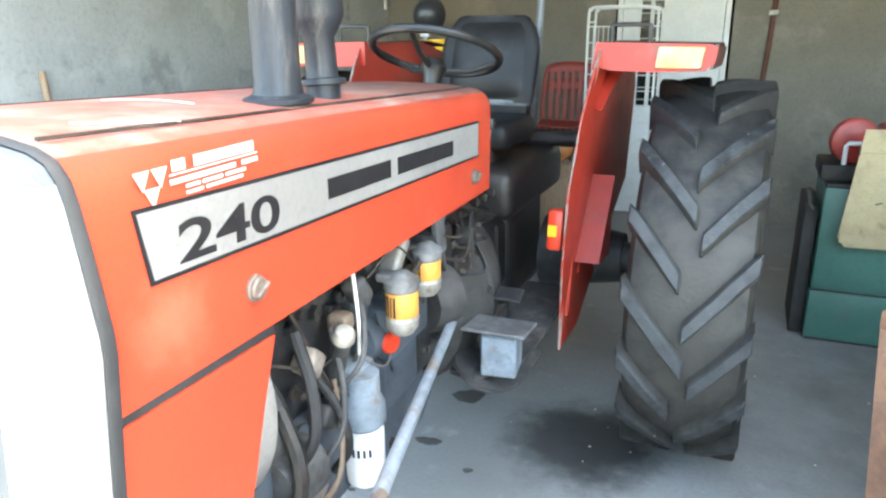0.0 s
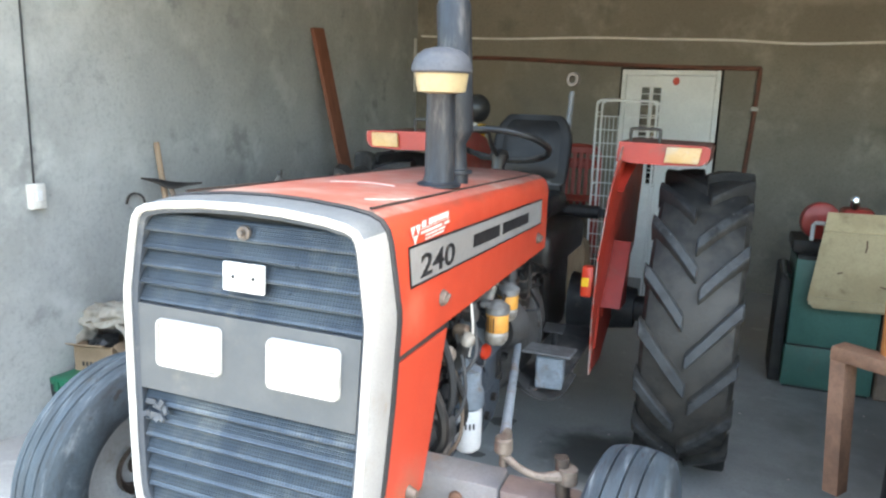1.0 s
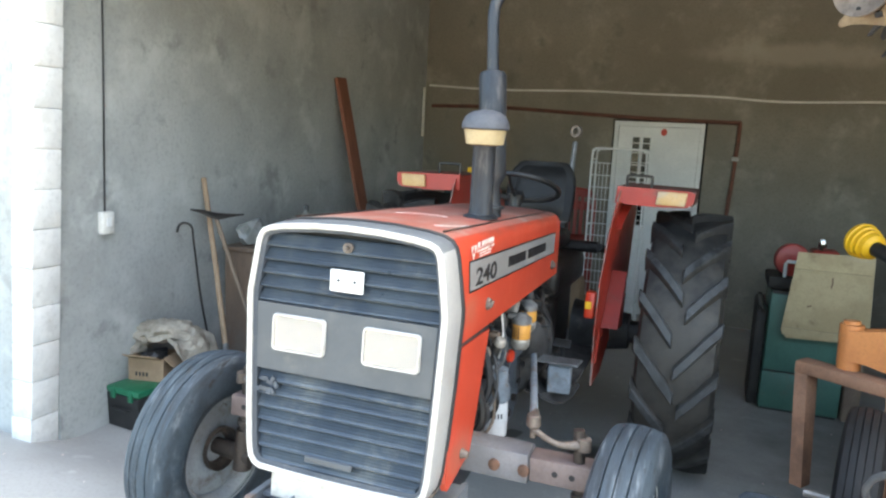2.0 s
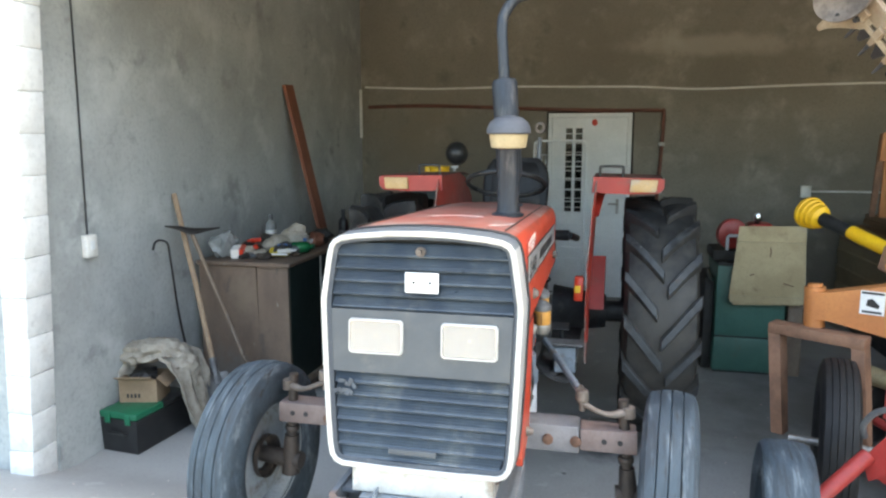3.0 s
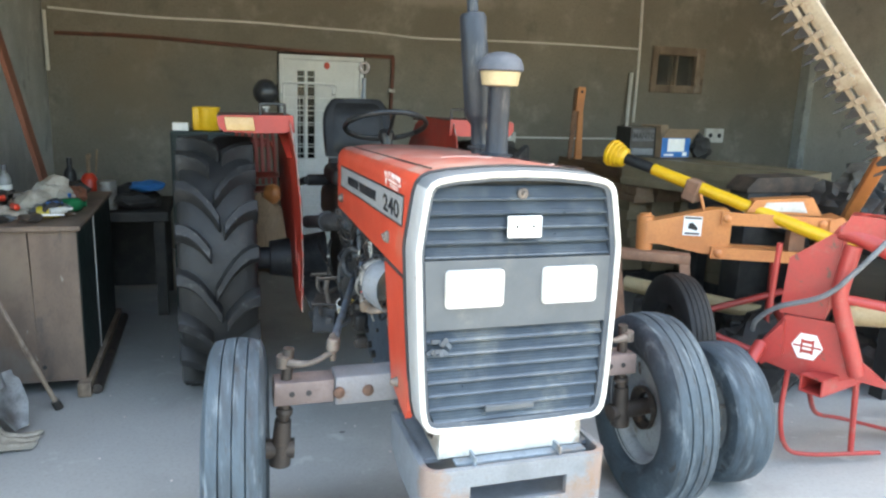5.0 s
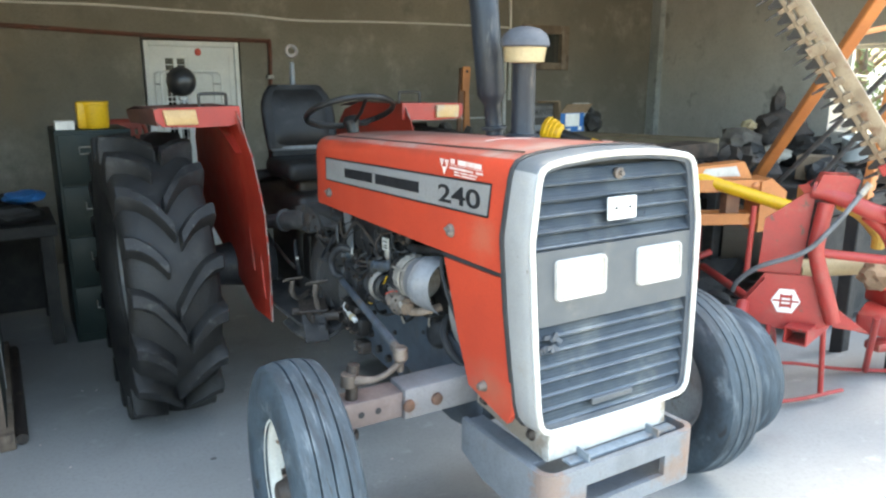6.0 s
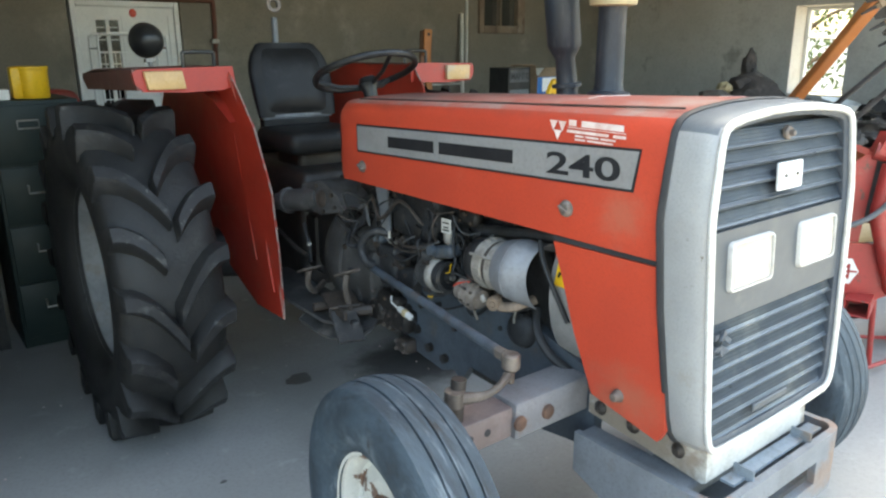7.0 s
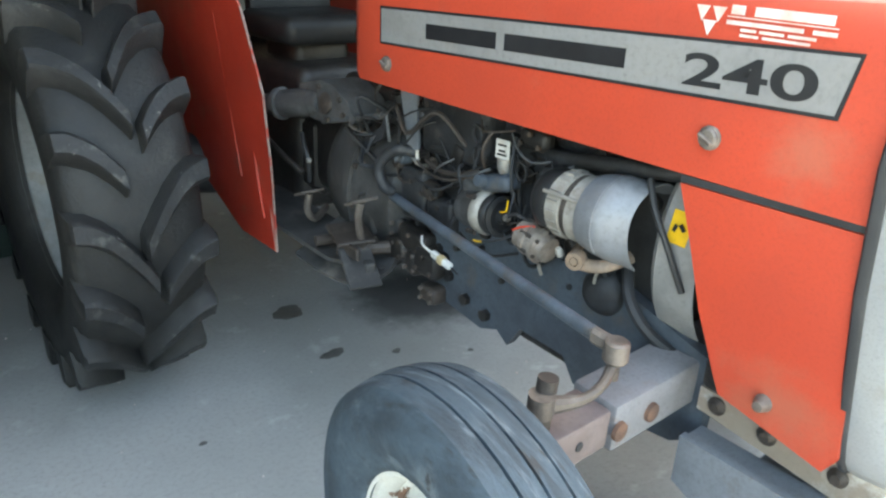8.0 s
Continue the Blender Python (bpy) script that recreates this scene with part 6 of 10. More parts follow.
for k in range(14):
    y0 = rnd.uniform(0.45, 1.1)
    y1 = y0 + rnd.uniform(-0.3, 0.3)
    z0, z1 = rnd.uniform(0.95, 1.16), rnd.uniform(0.88, 1.16)
    x = rnd.uniform(0.195, 0.245)
    hose("cable", [(x, y0, z0), (x + 0.025, (y0 + y1) / 2, min(z0, z1) - rnd.uniform(0, 0.05)), (x, y1, z1)], rnd.choice((0.0025, 0.003, 0.0045)), rnd.choice((M_BLACK, M_PUMP, M_IRON, M_GREASE)), 6)
hose("fuel_line", [(0.24, 0.58, 1.16), (0.255, 0.57, 1.06), (0.235, 0.60, 0.97)], 0.004, M_WHITE, 6)
bm = B()
box(bm, (0.19, 1.05, 1.03), (0.10, 0.16, 0.18), bev=0.03, seg=2)
T("engine_fitting", bm, M_IRON)
bm = B()
box(bm, (0.18, 0.94, 0.86), (0.08, 0.12, 0.20), bev=0.02, seg=2)
T("engine_fitting", bm, M_IRON)
bm = B()
box(bm, (0.235, 1.02, 1.13), (0.02, 0.05, 0.16), Matrix.Rotation(radians(12), 4, "X"), 0.004)
T("bracket_arm", bm, M_GREYST)
bm = B()
lathe(bm, [(0, -0.05), (0.075, -0.05), (0.085, -0.03), (0.085, 0.04), (0.07, 0.06), (0, 0.06)], axis((0.215, 1.03, 0.93), (0.35, 1, 0)), 26)
T("brake_drum", bm, M_BELL)

# bolts, clips and small castings along both flanks
rnd = random.Random(23)
for k in range(64):
    s = -1 if k < 36 else 1
    y = rnd.uniform(0.42, 1.25)
    z = rnd.uniform(0.76, 1.17)
    x = s * rnd.uniform(0.176, 0.20)
    bm = B()
    r = rnd.uniform(0.006, 0.013)
    d = rnd.uniform(0.012, 0.035)
    cyl(bm, (x, y, z), (x + s * d, y + rnd.uniform(-0.006, 0.006), z), r, n=6)
    cyl(bm, (x, y, z), (x + s * 0.006, y, z), r * 1.7, n=14)
    T("bolt", bm, rnd.choice((M_IRON, M_GREASE, M_OIL, M_ARM)))
for k in range(34):
    s = -1 if k < 20 else 1
    y = rnd.uniform(0.45, 1.3)
    z = rnd.uniform(0.80, 1.16)
    x = s * rnd.uniform(0.178, 0.212)
    bm = B()
    m = Matrix.Rotation(rnd.uniform(-0.5, 0.5), 4, "X") @ Matrix.Rotation(rnd.uniform(-0.2, 0.2), 4, "Z")
    if k % 3 == 0:
        lathe(bm, [(0, -0.02), (0.016, -0.02), (0.02, -0.012), (0.02, 0.01), (0.012, 0.02), (0.012, 0.034), (0, 0.034)], axis((x, y, z), (s * rnd.uniform(0.1, 1), rnd.uniform(-1, 1), rnd.uniform(-0.4, 0.6))), 16)
    else:
        box(bm, (x, y, z), (rnd.uniform(0.02, 0.05), rnd.uniform(0.03, 0.09), rnd.uniform(0.012, 0.06)), m, 0.005, 2)
    T("engine_bracket", bm, rnd.choice((M_IRON, M_GREASE, M_OIL, M_OIL, M_IRONBL)))
for k in range(12):
    s = -1 if k < 8 else 1
    y = rnd.uniform(1.2, 1.5)
    z = rnd.uniform(0.82, 1.08)
    hose("cable", [(s * 0.18, y, z), (s * rnd.uniform(0.23, 0.30), y + rnd.uniform(-0.08, 0.08), z + rnd.uniform(-0.03, 0.08)), (s * 0.2, y + rnd.uniform(-0.2, 0.2), z + rnd.uniform(-0.12, 0.12))], rnd.choice((0.003, 0.005, 0.008)), rnd.choice((M_BLACK, M_OIL, M_ARM)), 6)

# pipes and castings round the clutch housing and beside the seat
for k in range(16):
    s = -1 if k < 11 else 1
    y = rnd.uniform(0.85, 1.35)
    z = rnd.uniform(0.92, 1.14)
    x = s * rnd.uniform(0.205, 0.255)
    dy = rnd.uniform(-0.3, 0.3)
    hose("cable", [(x, y, z), (x + s * 0.02, y + 0.3 * dy, z - rnd.uniform(0.0, 0.07)), (x + s * 0.01, y + 0.7 * dy, z - rnd.uniform(-0.03, 0.07)), (x - s * 0.03, y + dy, z + rnd.uniform(-0.08, 0.06))], rnd.choice((0.0025, 0.004, 0.0065)), rnd.choice((M_OIL, M_GREASE, M_IRON, M_BLACK)), 6)
for k, (x, y, z, sx, sy, sz) in enumerate(((-0.21, 1.20, 0.76, 0.05, 0.12, 0.06), (-0.225, 1.06, 0.70, 0.05, 0.06, 0.08), (-0.22, 0.98, 0.63, 0.06, 0.07, 0.05), (0.215, 1.28, 1.04, 0.06, 0.10, 0.06), (0.225, 1.18, 0.98, 0.05, 0.08, 0.06), (0.235, 0.90, 1.06, 0.05, 0.09, 0.05))):
    bm = B()
    box(bm, (x, y, z), (sx, sy, sz), Matrix.Rotation(0.3 * math.sin(3.1 * k), 4, "X") @ Matrix.Rotation(0.3 * math.cos(2.3 * k), 4, "Z"), 0.012, 3)
    cs = T("small_casting", bm, (M_IRON, M_OIL, M_GREASE)[k % 3])
    for dy, dz in ((-0.3, -0.28), (0.3, -0.28), (-0.3, 0.28), (0.3, 0.28)):
        bm = B()
        e = 1 if x > 0 else -1
        cyl(bm, (x + e * 0.42 * sx, y + dy * sy, z + dz * sz), (x + e * (0.5 * sx + 0.008), y + dy * sy, z + dz * sz), 0.0065, n=6)
        T("bolt", bm, M_ARM, under=cs)

# the bonnet narrows to the rear, the nose hangs a little lower and the fenders sweep back
def under(ob, name):
    while ob and ob.name.split(".")[0] != name:
        ob = ob.parent
    return ob is not None


def body_shape(x, y, z):
    k = between(y, (-0.2, 1.33), (1.018, 0.955)) * between(z, (0.75, 1.0), (1.02, 1.0))
    dz = between(y, (0, 1.19, 1.6), (-0.018, -0.004, 0)) + 0.05 * min(0.0, z - 1.28) * between(y, (0.2, 1.3, 1.6), (1, 0.5, 0))
    return (x * k, between(y, (-1, 0, 1.145, 2.2, 3), (-1, 0, 1.19, 2.2, 3)), z + dz)


def fender_shape(x, y, z):
    u = between(z, (0.606, 1.549), (0, 1))
    return (x * (0.95 + 0.06 * u - 0.04 * math.sin(math.pi * u)) + (0.018 if x < 0 else 0.0), y + 0.11 + 0.12 * u - 0.17 * max(0.0, y - 1.68), z - 0.03 * (1 - u))


for ob in tractor.children_recursive:
    if under(ob, "front_wheel") or under(ob, "rear_wheel") or under(ob, "stub_axle"):
        continue
    shape = fender_shape if under(ob, "fender") or under(ob, "tail_reflector") or under(ob, "gusset") else body_shape
    back = 0.016 if under(ob, "headlamp") else 0.010 if under(ob, "plate") else 0.0
    for v in ob.data.vertices:
        v.co = shape(*v.co)
        v.co.y += back

# left flank of the engine, from the fan to the steering box
ax = axis((-0.258, 0.45, 1.028), (0, 1, 0))
bm = B()
lathe(bm, [(0, 0.0), (0.064, 0.0), (0.071, 0.006), (0.072, 0.034), (0.066, 0.036), (0.066, 0.050), (0.072, 0.052), (0.072, 0.086), (0.066, 0.092), (0, 0.092)], ax, 36)
alt = T("alternator", bm, M_ALU, "dusty cast-aluminium alternator")
bm = B()
lathe(bm, [(0.0675, 0.0355), (0.0685, 0.037), (0.0685, 0.049), (0.0675, 0.0505)], ax, 36, closed=True)
T("slot_band", bm, M_GREASE, "dark slotted band", under=alt)
for k in range(20):
    a = math.tau * k / 20
    bm = B()
    box(bm, ax @ Vector((0.0722 * math.cos(a), 0.0722 * math.sin(a), 0.070)), (0.006, 0.026, 0.0035), Matrix.Rotation(-a, 4, "Y"))
    T("fin", bm, M_ALU, under=alt)
for a in (0.5, 2.6, 4.4):
    bm = B()
    cyl(bm, ax @ Vector((0.074 * math.cos(a), 0.074 * math.sin(a), 0.0)), ax @ Vector((0.074 * math.cos(a), 0.074 * math.sin(a), 0.098)), 0.0045, n=8)
    T("tie_bolt", bm, M_ALU, under=alt)
bm = B()
lathe(bm, [(0, 0.090), (0.067, 0.090), (0.070, 0.097), (0.068, 0.125), (0.056, 0.142), (0.024, 0.146), (0.02, 0.158), (0, 0.158)], ax, 32)
T("end_cap", bm, M_BLKPL, "black plastic end cap", under=alt)
bm = B()
tube(bm, smooth_path([(-0.21, 0.49, 0.965), (-0.275, 0.478, 0.945), (-0.312, 0.455, 0.940), (-0.318, 0.42, 0.938), (-0.30, 0.385, 0.945), (-0.24, 0.37, 0.955)], 5), 0.0095, 10, flat=1.5)
T("alternator_bracket", bm, M_COPPER, "copper-beige slotted bracket", under=alt)
bm = B()
lathe(bm, [(0.010, -0.014), (0.019, -0.014), (0.021, 0.0), (0.019, 0.012), (0.010, 0.012)], axis((-0.326, 0.440, 0.944), (-1, -0.3, 0)), 18, closed=True)
cyl(bm, (-0.318, 0.442, 0.944), (-0.338, 0.437, 0.944), 0.009, n=6)
T("bracket_boss", bm, M_COPPER, under=alt)
bm = B()
lathe(bm, [(0, 0.011), (0.006, 0.010), (0.009, 0.0), (0.008, -0.009), (0, -0.010)], axis((-0.325, 0.487, 0.945), (-0.4, 0.2, 1)), 14)
T("pale_plug", bm, M_ALU, under=alt)


def guard_form(u, v):
    a = radians(-58 + 205 * v)
    r = 0.079 + 0.007 * math.sin(math.pi * min(1.0, u / 0.8))
    f = max(0.0, (u - 0.42) / 0.58)
    edge = 0.006 * f * math.cos(a) ** 2
    return (-0.258 - r * math.cos(a) + 0.030 * f ** 1.4, 0.452 - 0.118 * u + edge, 1.032 + r * math.sin(a) + 0.010 * u * v - (0.026 * f if a < 0 else 0.0) * abs(math.sin(a)))


bm = B()
sheet(bm, guard_form, 20, 30, 0.0025)
hs = T("heat_shield", bm, M_SHEET, "rounded blue-grey sheet-metal guard with a pointed lower edge")
bm = B()
tube(bm, [Vector(guard_form(0.42, 0.06 + 0.84 * k / 18)) - Vector((0.001, 0, 0)) for k in range(19)], 0.0022, 6)
T("bead", bm, M_SHEET, under=hs)
# corroded feed pump
bm = B()
fm = axis((-0.268, 0.652, 0.925), (-0.06, -1, -0.16))
lathe(bm, [(0, 0), (0.026, 0.0), (0.036, 0.008), (0.038, 0.03), (0.041, 0.032), (0.041, 0.044), (0.038, 0.046), (0.037, 0.062), (0.042, 0.064), (0.042, 0.078), (0.034, 0.082), (0.030, 0.096), (0.016, 0.10), (0, 0.10)], fm, 28)
fp = T("feed_pump", bm, M_CORR, "small corroded feed pump with bolted flanges")
for k in range(6):
    a = math.tau * k / 6 + 0.4
    bm = B()
    cyl(bm, fm @ Vector((0.037 * math.cos(a), 0.037 * math.sin(a), 0.028)), fm @ Vector((0.037 * math.cos(a), 0.037 * math.sin(a), 0.084)), 0.005, n=6)
    T("bolt", bm, M_GREASE, under=fp)
bm = B()
tube(bm, [fm @ Vector((0.0, -0.04, 0.07)), fm @ Vector((0.004, -0.06, 0.075)), fm @ Vector((0.01, -0.075, 0.08))], 0.004, 8)
T("drain", bm, M_STEEL, under=fp)
# steering pump with ring and pulley
bm = B()
pm = axis((-0.228, 0.892, 0.912), (-0.10, -1, 0.10))
lathe(bm, [(0, 0), (0.035, 0.0), (0.047, 0.012), (0.052, 0.03), (0.052, 0.085), (0, 0.085)], pm, 32)
box(bm, (-0.228, 0.85, 0.968), (0.05, 0.075, 0.04), bev=0.014, seg=3)
st = T("power_steering_pump", bm, M_PUMPDK, "grimy dark grey cast pump housing")
bm = B()
lathe(bm, [(0.050, 0.086), (0.056, 0.086), (0.058, 0.092), (0.058, 0.106), (0.054, 0.114), (0.048, 0.124), (0.048, 0.090)], pm, 32, closed=True)
T("ring", bm, M_ALU, "bare aluminium ring", under=st)
bm = B()
lathe(bm, [(0, 0.11), (0.046, 0.11), (0.052, 0.122), (0.052, 0.128), (0.045, 0.138), (0.052, 0.148), (0.052, 0.154), (0.040, 0.158), (0.036, 0.150), (0.020, 0.150), (0.016, 0.164), (0, 0.166)], pm, 32)
pu = T("pulley", bm, M_BLKPL, "black pulley", under=st)
bm = B()
cyl(bm, pm @ Vector((0, 0, 0.165)), pm @ Vector((0, 0, 0.174)), 0.010, n=6)
T("nut", bm, M_STEEL, under=pu)
for dx, dz in ((0.045, 0.045), (-0.045, 0.045), (0.045, -0.045), (-0.045, -0.045)):
    bm = B()
    cyl(bm, pm @ Vector((dx, dz, 0.07)), pm @ Vector((dx, dz, 0.100)), 0.007, n=6)
    T("bolt", bm, M_GREASE, under=st)
bm = B()
box(bm, (-0.235, 0.765, 1.005), (0.055, 0.10, 0.042), Matrix.Rotation(radians(-14), 4, "X"), 0.016, 3)
lathe(bm, [(0, 0.02), (0.014, 0.018), (0.018, 0.0), (0, 0.0)], axis((-0.262, 0.80, 1.005), (-1, 0, 0.2)), 14)
T("pump_reservoir", bm, M_IRONBL, "blue-grey fluid reservoir")
# round oil cooler drum low at the front
bm = B()
lathe(bm, [(0, 0), (0.050, 0.0), (0.056, 0.012), (0.056, 0.05), (0.048, 0.066), (0.03, 0.076), (0, 0.078)], axis((-0.155, 0.455, 0.832), (-1, -0.2, 0.05)), 30)
T("oil_canister", bm, M_IRON, "dark round cast canister")
hose("hose", [(-0.235, 0.455, 0.86), (-0.24, 0.45, 0.88), (-0.235, 0.445, 0.905), (-0.22, 0.44, 0.93)], 0.004, M_STEEL, 6)
# tank under the bonnet with its bracket
bm = B()
box(bm, (-0.135, 0.985, 1.085), (0.15, 0.27, 0.18), bev=0.03, seg=4)
fb = T("fuel_tank", bm, M_IRON, "dark grimy tank under the bonnet")
bm = B()
prism(bm, [(1.195, 1.17), (1.118, 1.17), (1.105, 1.005), (1.135, 0.995), (1.155, 1.005), (1.165, 1.06)], -0.222, -0.214)
soften(bm, 0.002, 1)
T("strap", bm, M_BRACKET, "dull grey sheet bracket", under=fb)
bm = B()
tube(bm, smooth_path([(-0.215, 1.14, 0.975), (-0.22, 1.10, 0.962), (-0.215, 1.07, 0.968)], 4), 0.005, 8)
cyl(bm, (-0.216, 1.115, 1.0), (-0.218, 1.11, 0.96), 0.007, n=8)
T("tap", bm, M_STEEL, "small bare-metal fuel tap", under=fb)
# steering box above the bell housing
bm = B()
prism(bm, [(1.41, 1.03), (1.44, 1.075), (1.53, 1.112), (1.60, 1.116), (1.73, 1.085), (1.745, 1.03), (1.69, 0.985), (1.56, 0.985)], -0.235, -0.10)
soften(bm, 0.016, 3)
sbx = T("steering_box", bm, M_CASTGR, "dusty grey steering box casting")
bm = B()
tube(bm, [(-0.20, 1.63, 1.038), (-0.235, 1.74, 1.018), (-0.26, 1.80, 1.008)], [0.050, 0.047, 0.046], 22)
tube(bm, [(-0.26, 1.80, 1.008), (-0.30, 1.90, 0.990), (-0.34, 2.02, 0.968)], [0.036, 0.035, 0.035], 20)
T("steering_tube", bm, M_CASTGR, "grey cylindrical steering tube", under=sbx)
bm = B()
lathe(bm, [(0.030, -0.006), (0.054, -0.006), (0.056, 0.0), (0.054, 0.014), (0.030, 0.014)], axis((-0.262, 1.805, 1.007), (-0.32, 0.93, -0.15)), 26, closed=True)
T("flange", bm, M_CASTGR, under=sbx)
bm = B()
lathe(bm, [(0, 0.012), (0.020, 0.010), (0.034, 0.004), (0.036, -0.004), (0, -0.004)], axis((-0.238, 1.565, 1.050), (-1, 0, 0.2)), 22)
T("cover", bm, M_GREASE, "rusty brown cover", under=sbx)
for y, z in ((1.48, 1.075), (1.60, 1.095), (1.70, 1.06), (1.66, 1.0), (1.55, 1.0), (1.46, 1.03)):
    bm = B()
    cyl(bm, (-0.230, y, z), (-0.246, y, z), 0.009, n=6)
    T("bolt", bm, M_GREASE, under=sbx)
bm = B()
tube(bm, [(-0.225, 1.60, 0.985), (-0.23, 1.45, 1.02), (-0.23, 1.262, 1.068)], 0.010, 10)
cyl(bm, (-0.215, 1.40, 1.032), (-0.245, 1.40, 1.032), 0.016, n=12)
T("linkage_rod", bm, M_CASTGR, "grey control rod")
bm = B()
prism(bm, [(1.40, 0.945), (1.385, 0.965), (1.28, 1.03), (1.255, 1.075), (1.24, 1.07), (1.27, 1.0), (1.36, 0.945)], -0.225, -0.215)
T("linkage_plate", bm, M_IRON)
hose("control_rod", [(-0.20, 1.34, 1.12), (-0.205, 1.30, 1.16), (-0.205, 1.26, 1.20)], 0.006, M_CASTGR, 8)
hose("control_rod", [(-0.225, 1.25, 1.075), (-0.23, 1.235, 1.03), (-0.23, 1.225, 1.0)], 0.006, M_CASTGR, 8)
hose("lever_rod", [(-0.30, 1.86, 0.88), (-0.29, 1.72, 0.83), (-0.27, 1.66, 0.80)], 0.010, M_OIL, 8)
hose("lever_rod", [(-0.26, 1.68, 0.93), (-0.275, 1.64, 0.90), (-0.28, 1.61, 0.86), (-0.265, 1.63, 0.78)], 0.008, M_IRON, 8)
bm = B()
lathe(bm, [(0, 0.008), (0.008, 0.006), (0.010, -0.006), (0, -0.008)], axis((-0.285, 1.60, 0.862), (-1, 0, 0)), 10)
T("ball_end", bm, M_STEEL)
# hoses and small castings between
hose("hose", [(-0.20, 1.12, 0.985), (-0.24, 1.165, 0.995), (-0.262, 1.205, 0.965), (-0.268, 1.224, 0.925), (-0.262, 1.21, 0.88), (-0.235, 1.20, 0.86)], 0.0155, M_IRON, 12)
hose("coolant_pipe", [(-0.17, 0.70, 1.085), (-0.205, 0.60, 1.10), (-0.215, 0.45, 1.125), (-0.205, 0.32, 1.14), (-0.15, 0.27, 1.16)], 0.017, M_IRON, 12)
hose("hose", [(-0.252, 0.345, 1.13), (-0.268, 0.315, 1.08), (-0.27, 0.27, 1.01), (-0.25, 0.24, 0.93)], 0.007, M_BLACK)
hose("hose", [(-0.2, 0.40, 0.91), (-0.235, 0.36, 0.86), (-0.235, 0.31, 0.81), (-0.21, 0.25, 0.77)], 0.013, M_BLACK)
for c, sz, ma in (((-0.195, 1.12, 0.87), (0.07, 0.11, 0.15), M_IRON), ((-0.21, 1.05, 0.90), (0.04, 0.07, 0.05), M_GREASE), ((-0.20, 1.00, 0.84), (0.06, 0.11, 0.10), M_IRON), ((-0.22, 1.10, 0.74), (0.06, 0.13, 0.07), M_OIL), ((-0.23, 1.02, 0.70), (0.06, 0.10, 0.08), M_OIL), ((-0.225, 1.17, 0.695), (0.06, 0.10, 0.07), M_OIL), ((-0.20, 0.60, 1.05), (0.05, 0.10, 0.06), M_IRON), ((-0.19, 0.70, 1.12), (0.04, 0.09, 0.05), M_OIL)):
    bm = B()
    box(bm, c, sz, Matrix.Rotation(0.2 * math.sin(31 * c[1]), 4, "X"), 0.016, 3)
    ef = T("engine_fitting", bm, ma)
    for k in range(3):
        bm = B()
        q = (c[0] - sz[0] / 2 - 0.001, c[1] + sz[1] * (0.32 * k - 0.32), c[2] + sz[2] * (0.28 if k % 2 else -0.22))
        cyl(bm, q, (q[0] - 0.008, q[1], q[2]), 0.007, n=6)
        T("bolt", bm, M_GREASE, under=ef)
# glass-bowled filter with its tag
bm = B()
lathe(bm, [(0, -0.03), (0.014, -0.028), (0.020, -0.012), (0.021, 0.01), (0.017, 0.014), (0, 0.014)], Matrix.Translation((-0.225, 0.762, 1.055)), 20)
gb = T("filter_bowl", bm, M_STEEL, "small clear-bowled fuel filter")
bm = B()
box(bm, (-0.243, 0.757, 1.090), (0.004, 0.040, 0.046), Matrix.Rotation(radians(8), 4, "Z"), 0.001)
T("tag", bm, M_WPLATE, "small white metal tag", under=gb)
for z0, w in ((1.100, 0.026), (1.086, 0.020), (1.077, 0.028)):
    bm = B()
    box(bm, (-0.2456, 0.757, z0), (0.001, w, 0.005), Matrix.Rotation(radians(8), 4, "Z"))
    T("label_bar", bm, M_INK, under=gb)
for y, z, r in ((0.855, 1.045, 0.022), (0.71, 1.045, 0.018), (0.865, 1.10, 0.017)):
    bm = B()
    tube(bm, [(-0.225 - 0.004 * math.sin(a), y + r * math.cos(a), z + 1.3 * r * math.sin(a)) for a in (math.tau * k / 14 for k in range(14))], 0.004, 7, True)
    T("pipe_loop", bm, M_IRON)
rnd = random.Random(77)
for y0, z0, y1, z1, sag, r, ma in ((0.96, 0.98, 0.80, 1.03, 0.01, 0.0035, M_CASTGR), (0.88, 0.92, 0.78, 1.02, -0.01, 0.003, M_CASTGR), (0.74, 1.12, 0.70, 0.94, 0.0, 0.0045, M_BLACK), (0.70, 0.94, 0.62, 0.97, 0.02, 0.0045, M_BLACK), (0.76, 1.13, 0.62, 1.09, 0.02, 0.003, M_CASTGR), (0.62, 1.09, 0.55, 1.10, 0.01, 0.003, M_CASTGR), (1.06, 0.985, 0.84, 1.015, 0.015, 0.006, M_GREASE), (1.10, 0.975, 0.86, 0.995, 0.02, 0.004, M_GREASE), (0.92, 0.82, 0.70, 0.84, 0.02, 0.004, M_BLACK), (1.02, 0.96, 0.94, 1.02, 0.0, 0.003, M_CASTGR), (0.98, 0.80, 0.90, 0.90, 0.02, 0.005, M_IRON), (0.82, 1.02, 0.80, 1.12, 0.0, 0.004, M_GREASE)):
    x = -0.235 - rnd.uniform(0, 0.02)
    hose("cable", [(x + 0.02, y0, z0), (x, y0 + 0.35 * (y1 - y0), z0 + 0.35 * (z1 - z0) - sag), (x - 0.005, y0 + 0.7 * (y1 - y0), z0 + 0.7 * (z1 - z0) - sag), (x + 0.015, y1, z1)], r, ma, 7)
hose("cable", [(-0.27, 0.70, 0.985), (-0.285, 0.69, 0.965), (-0.28, 0.715, 0.955)], 0.0018, M_YELLOW, 6)
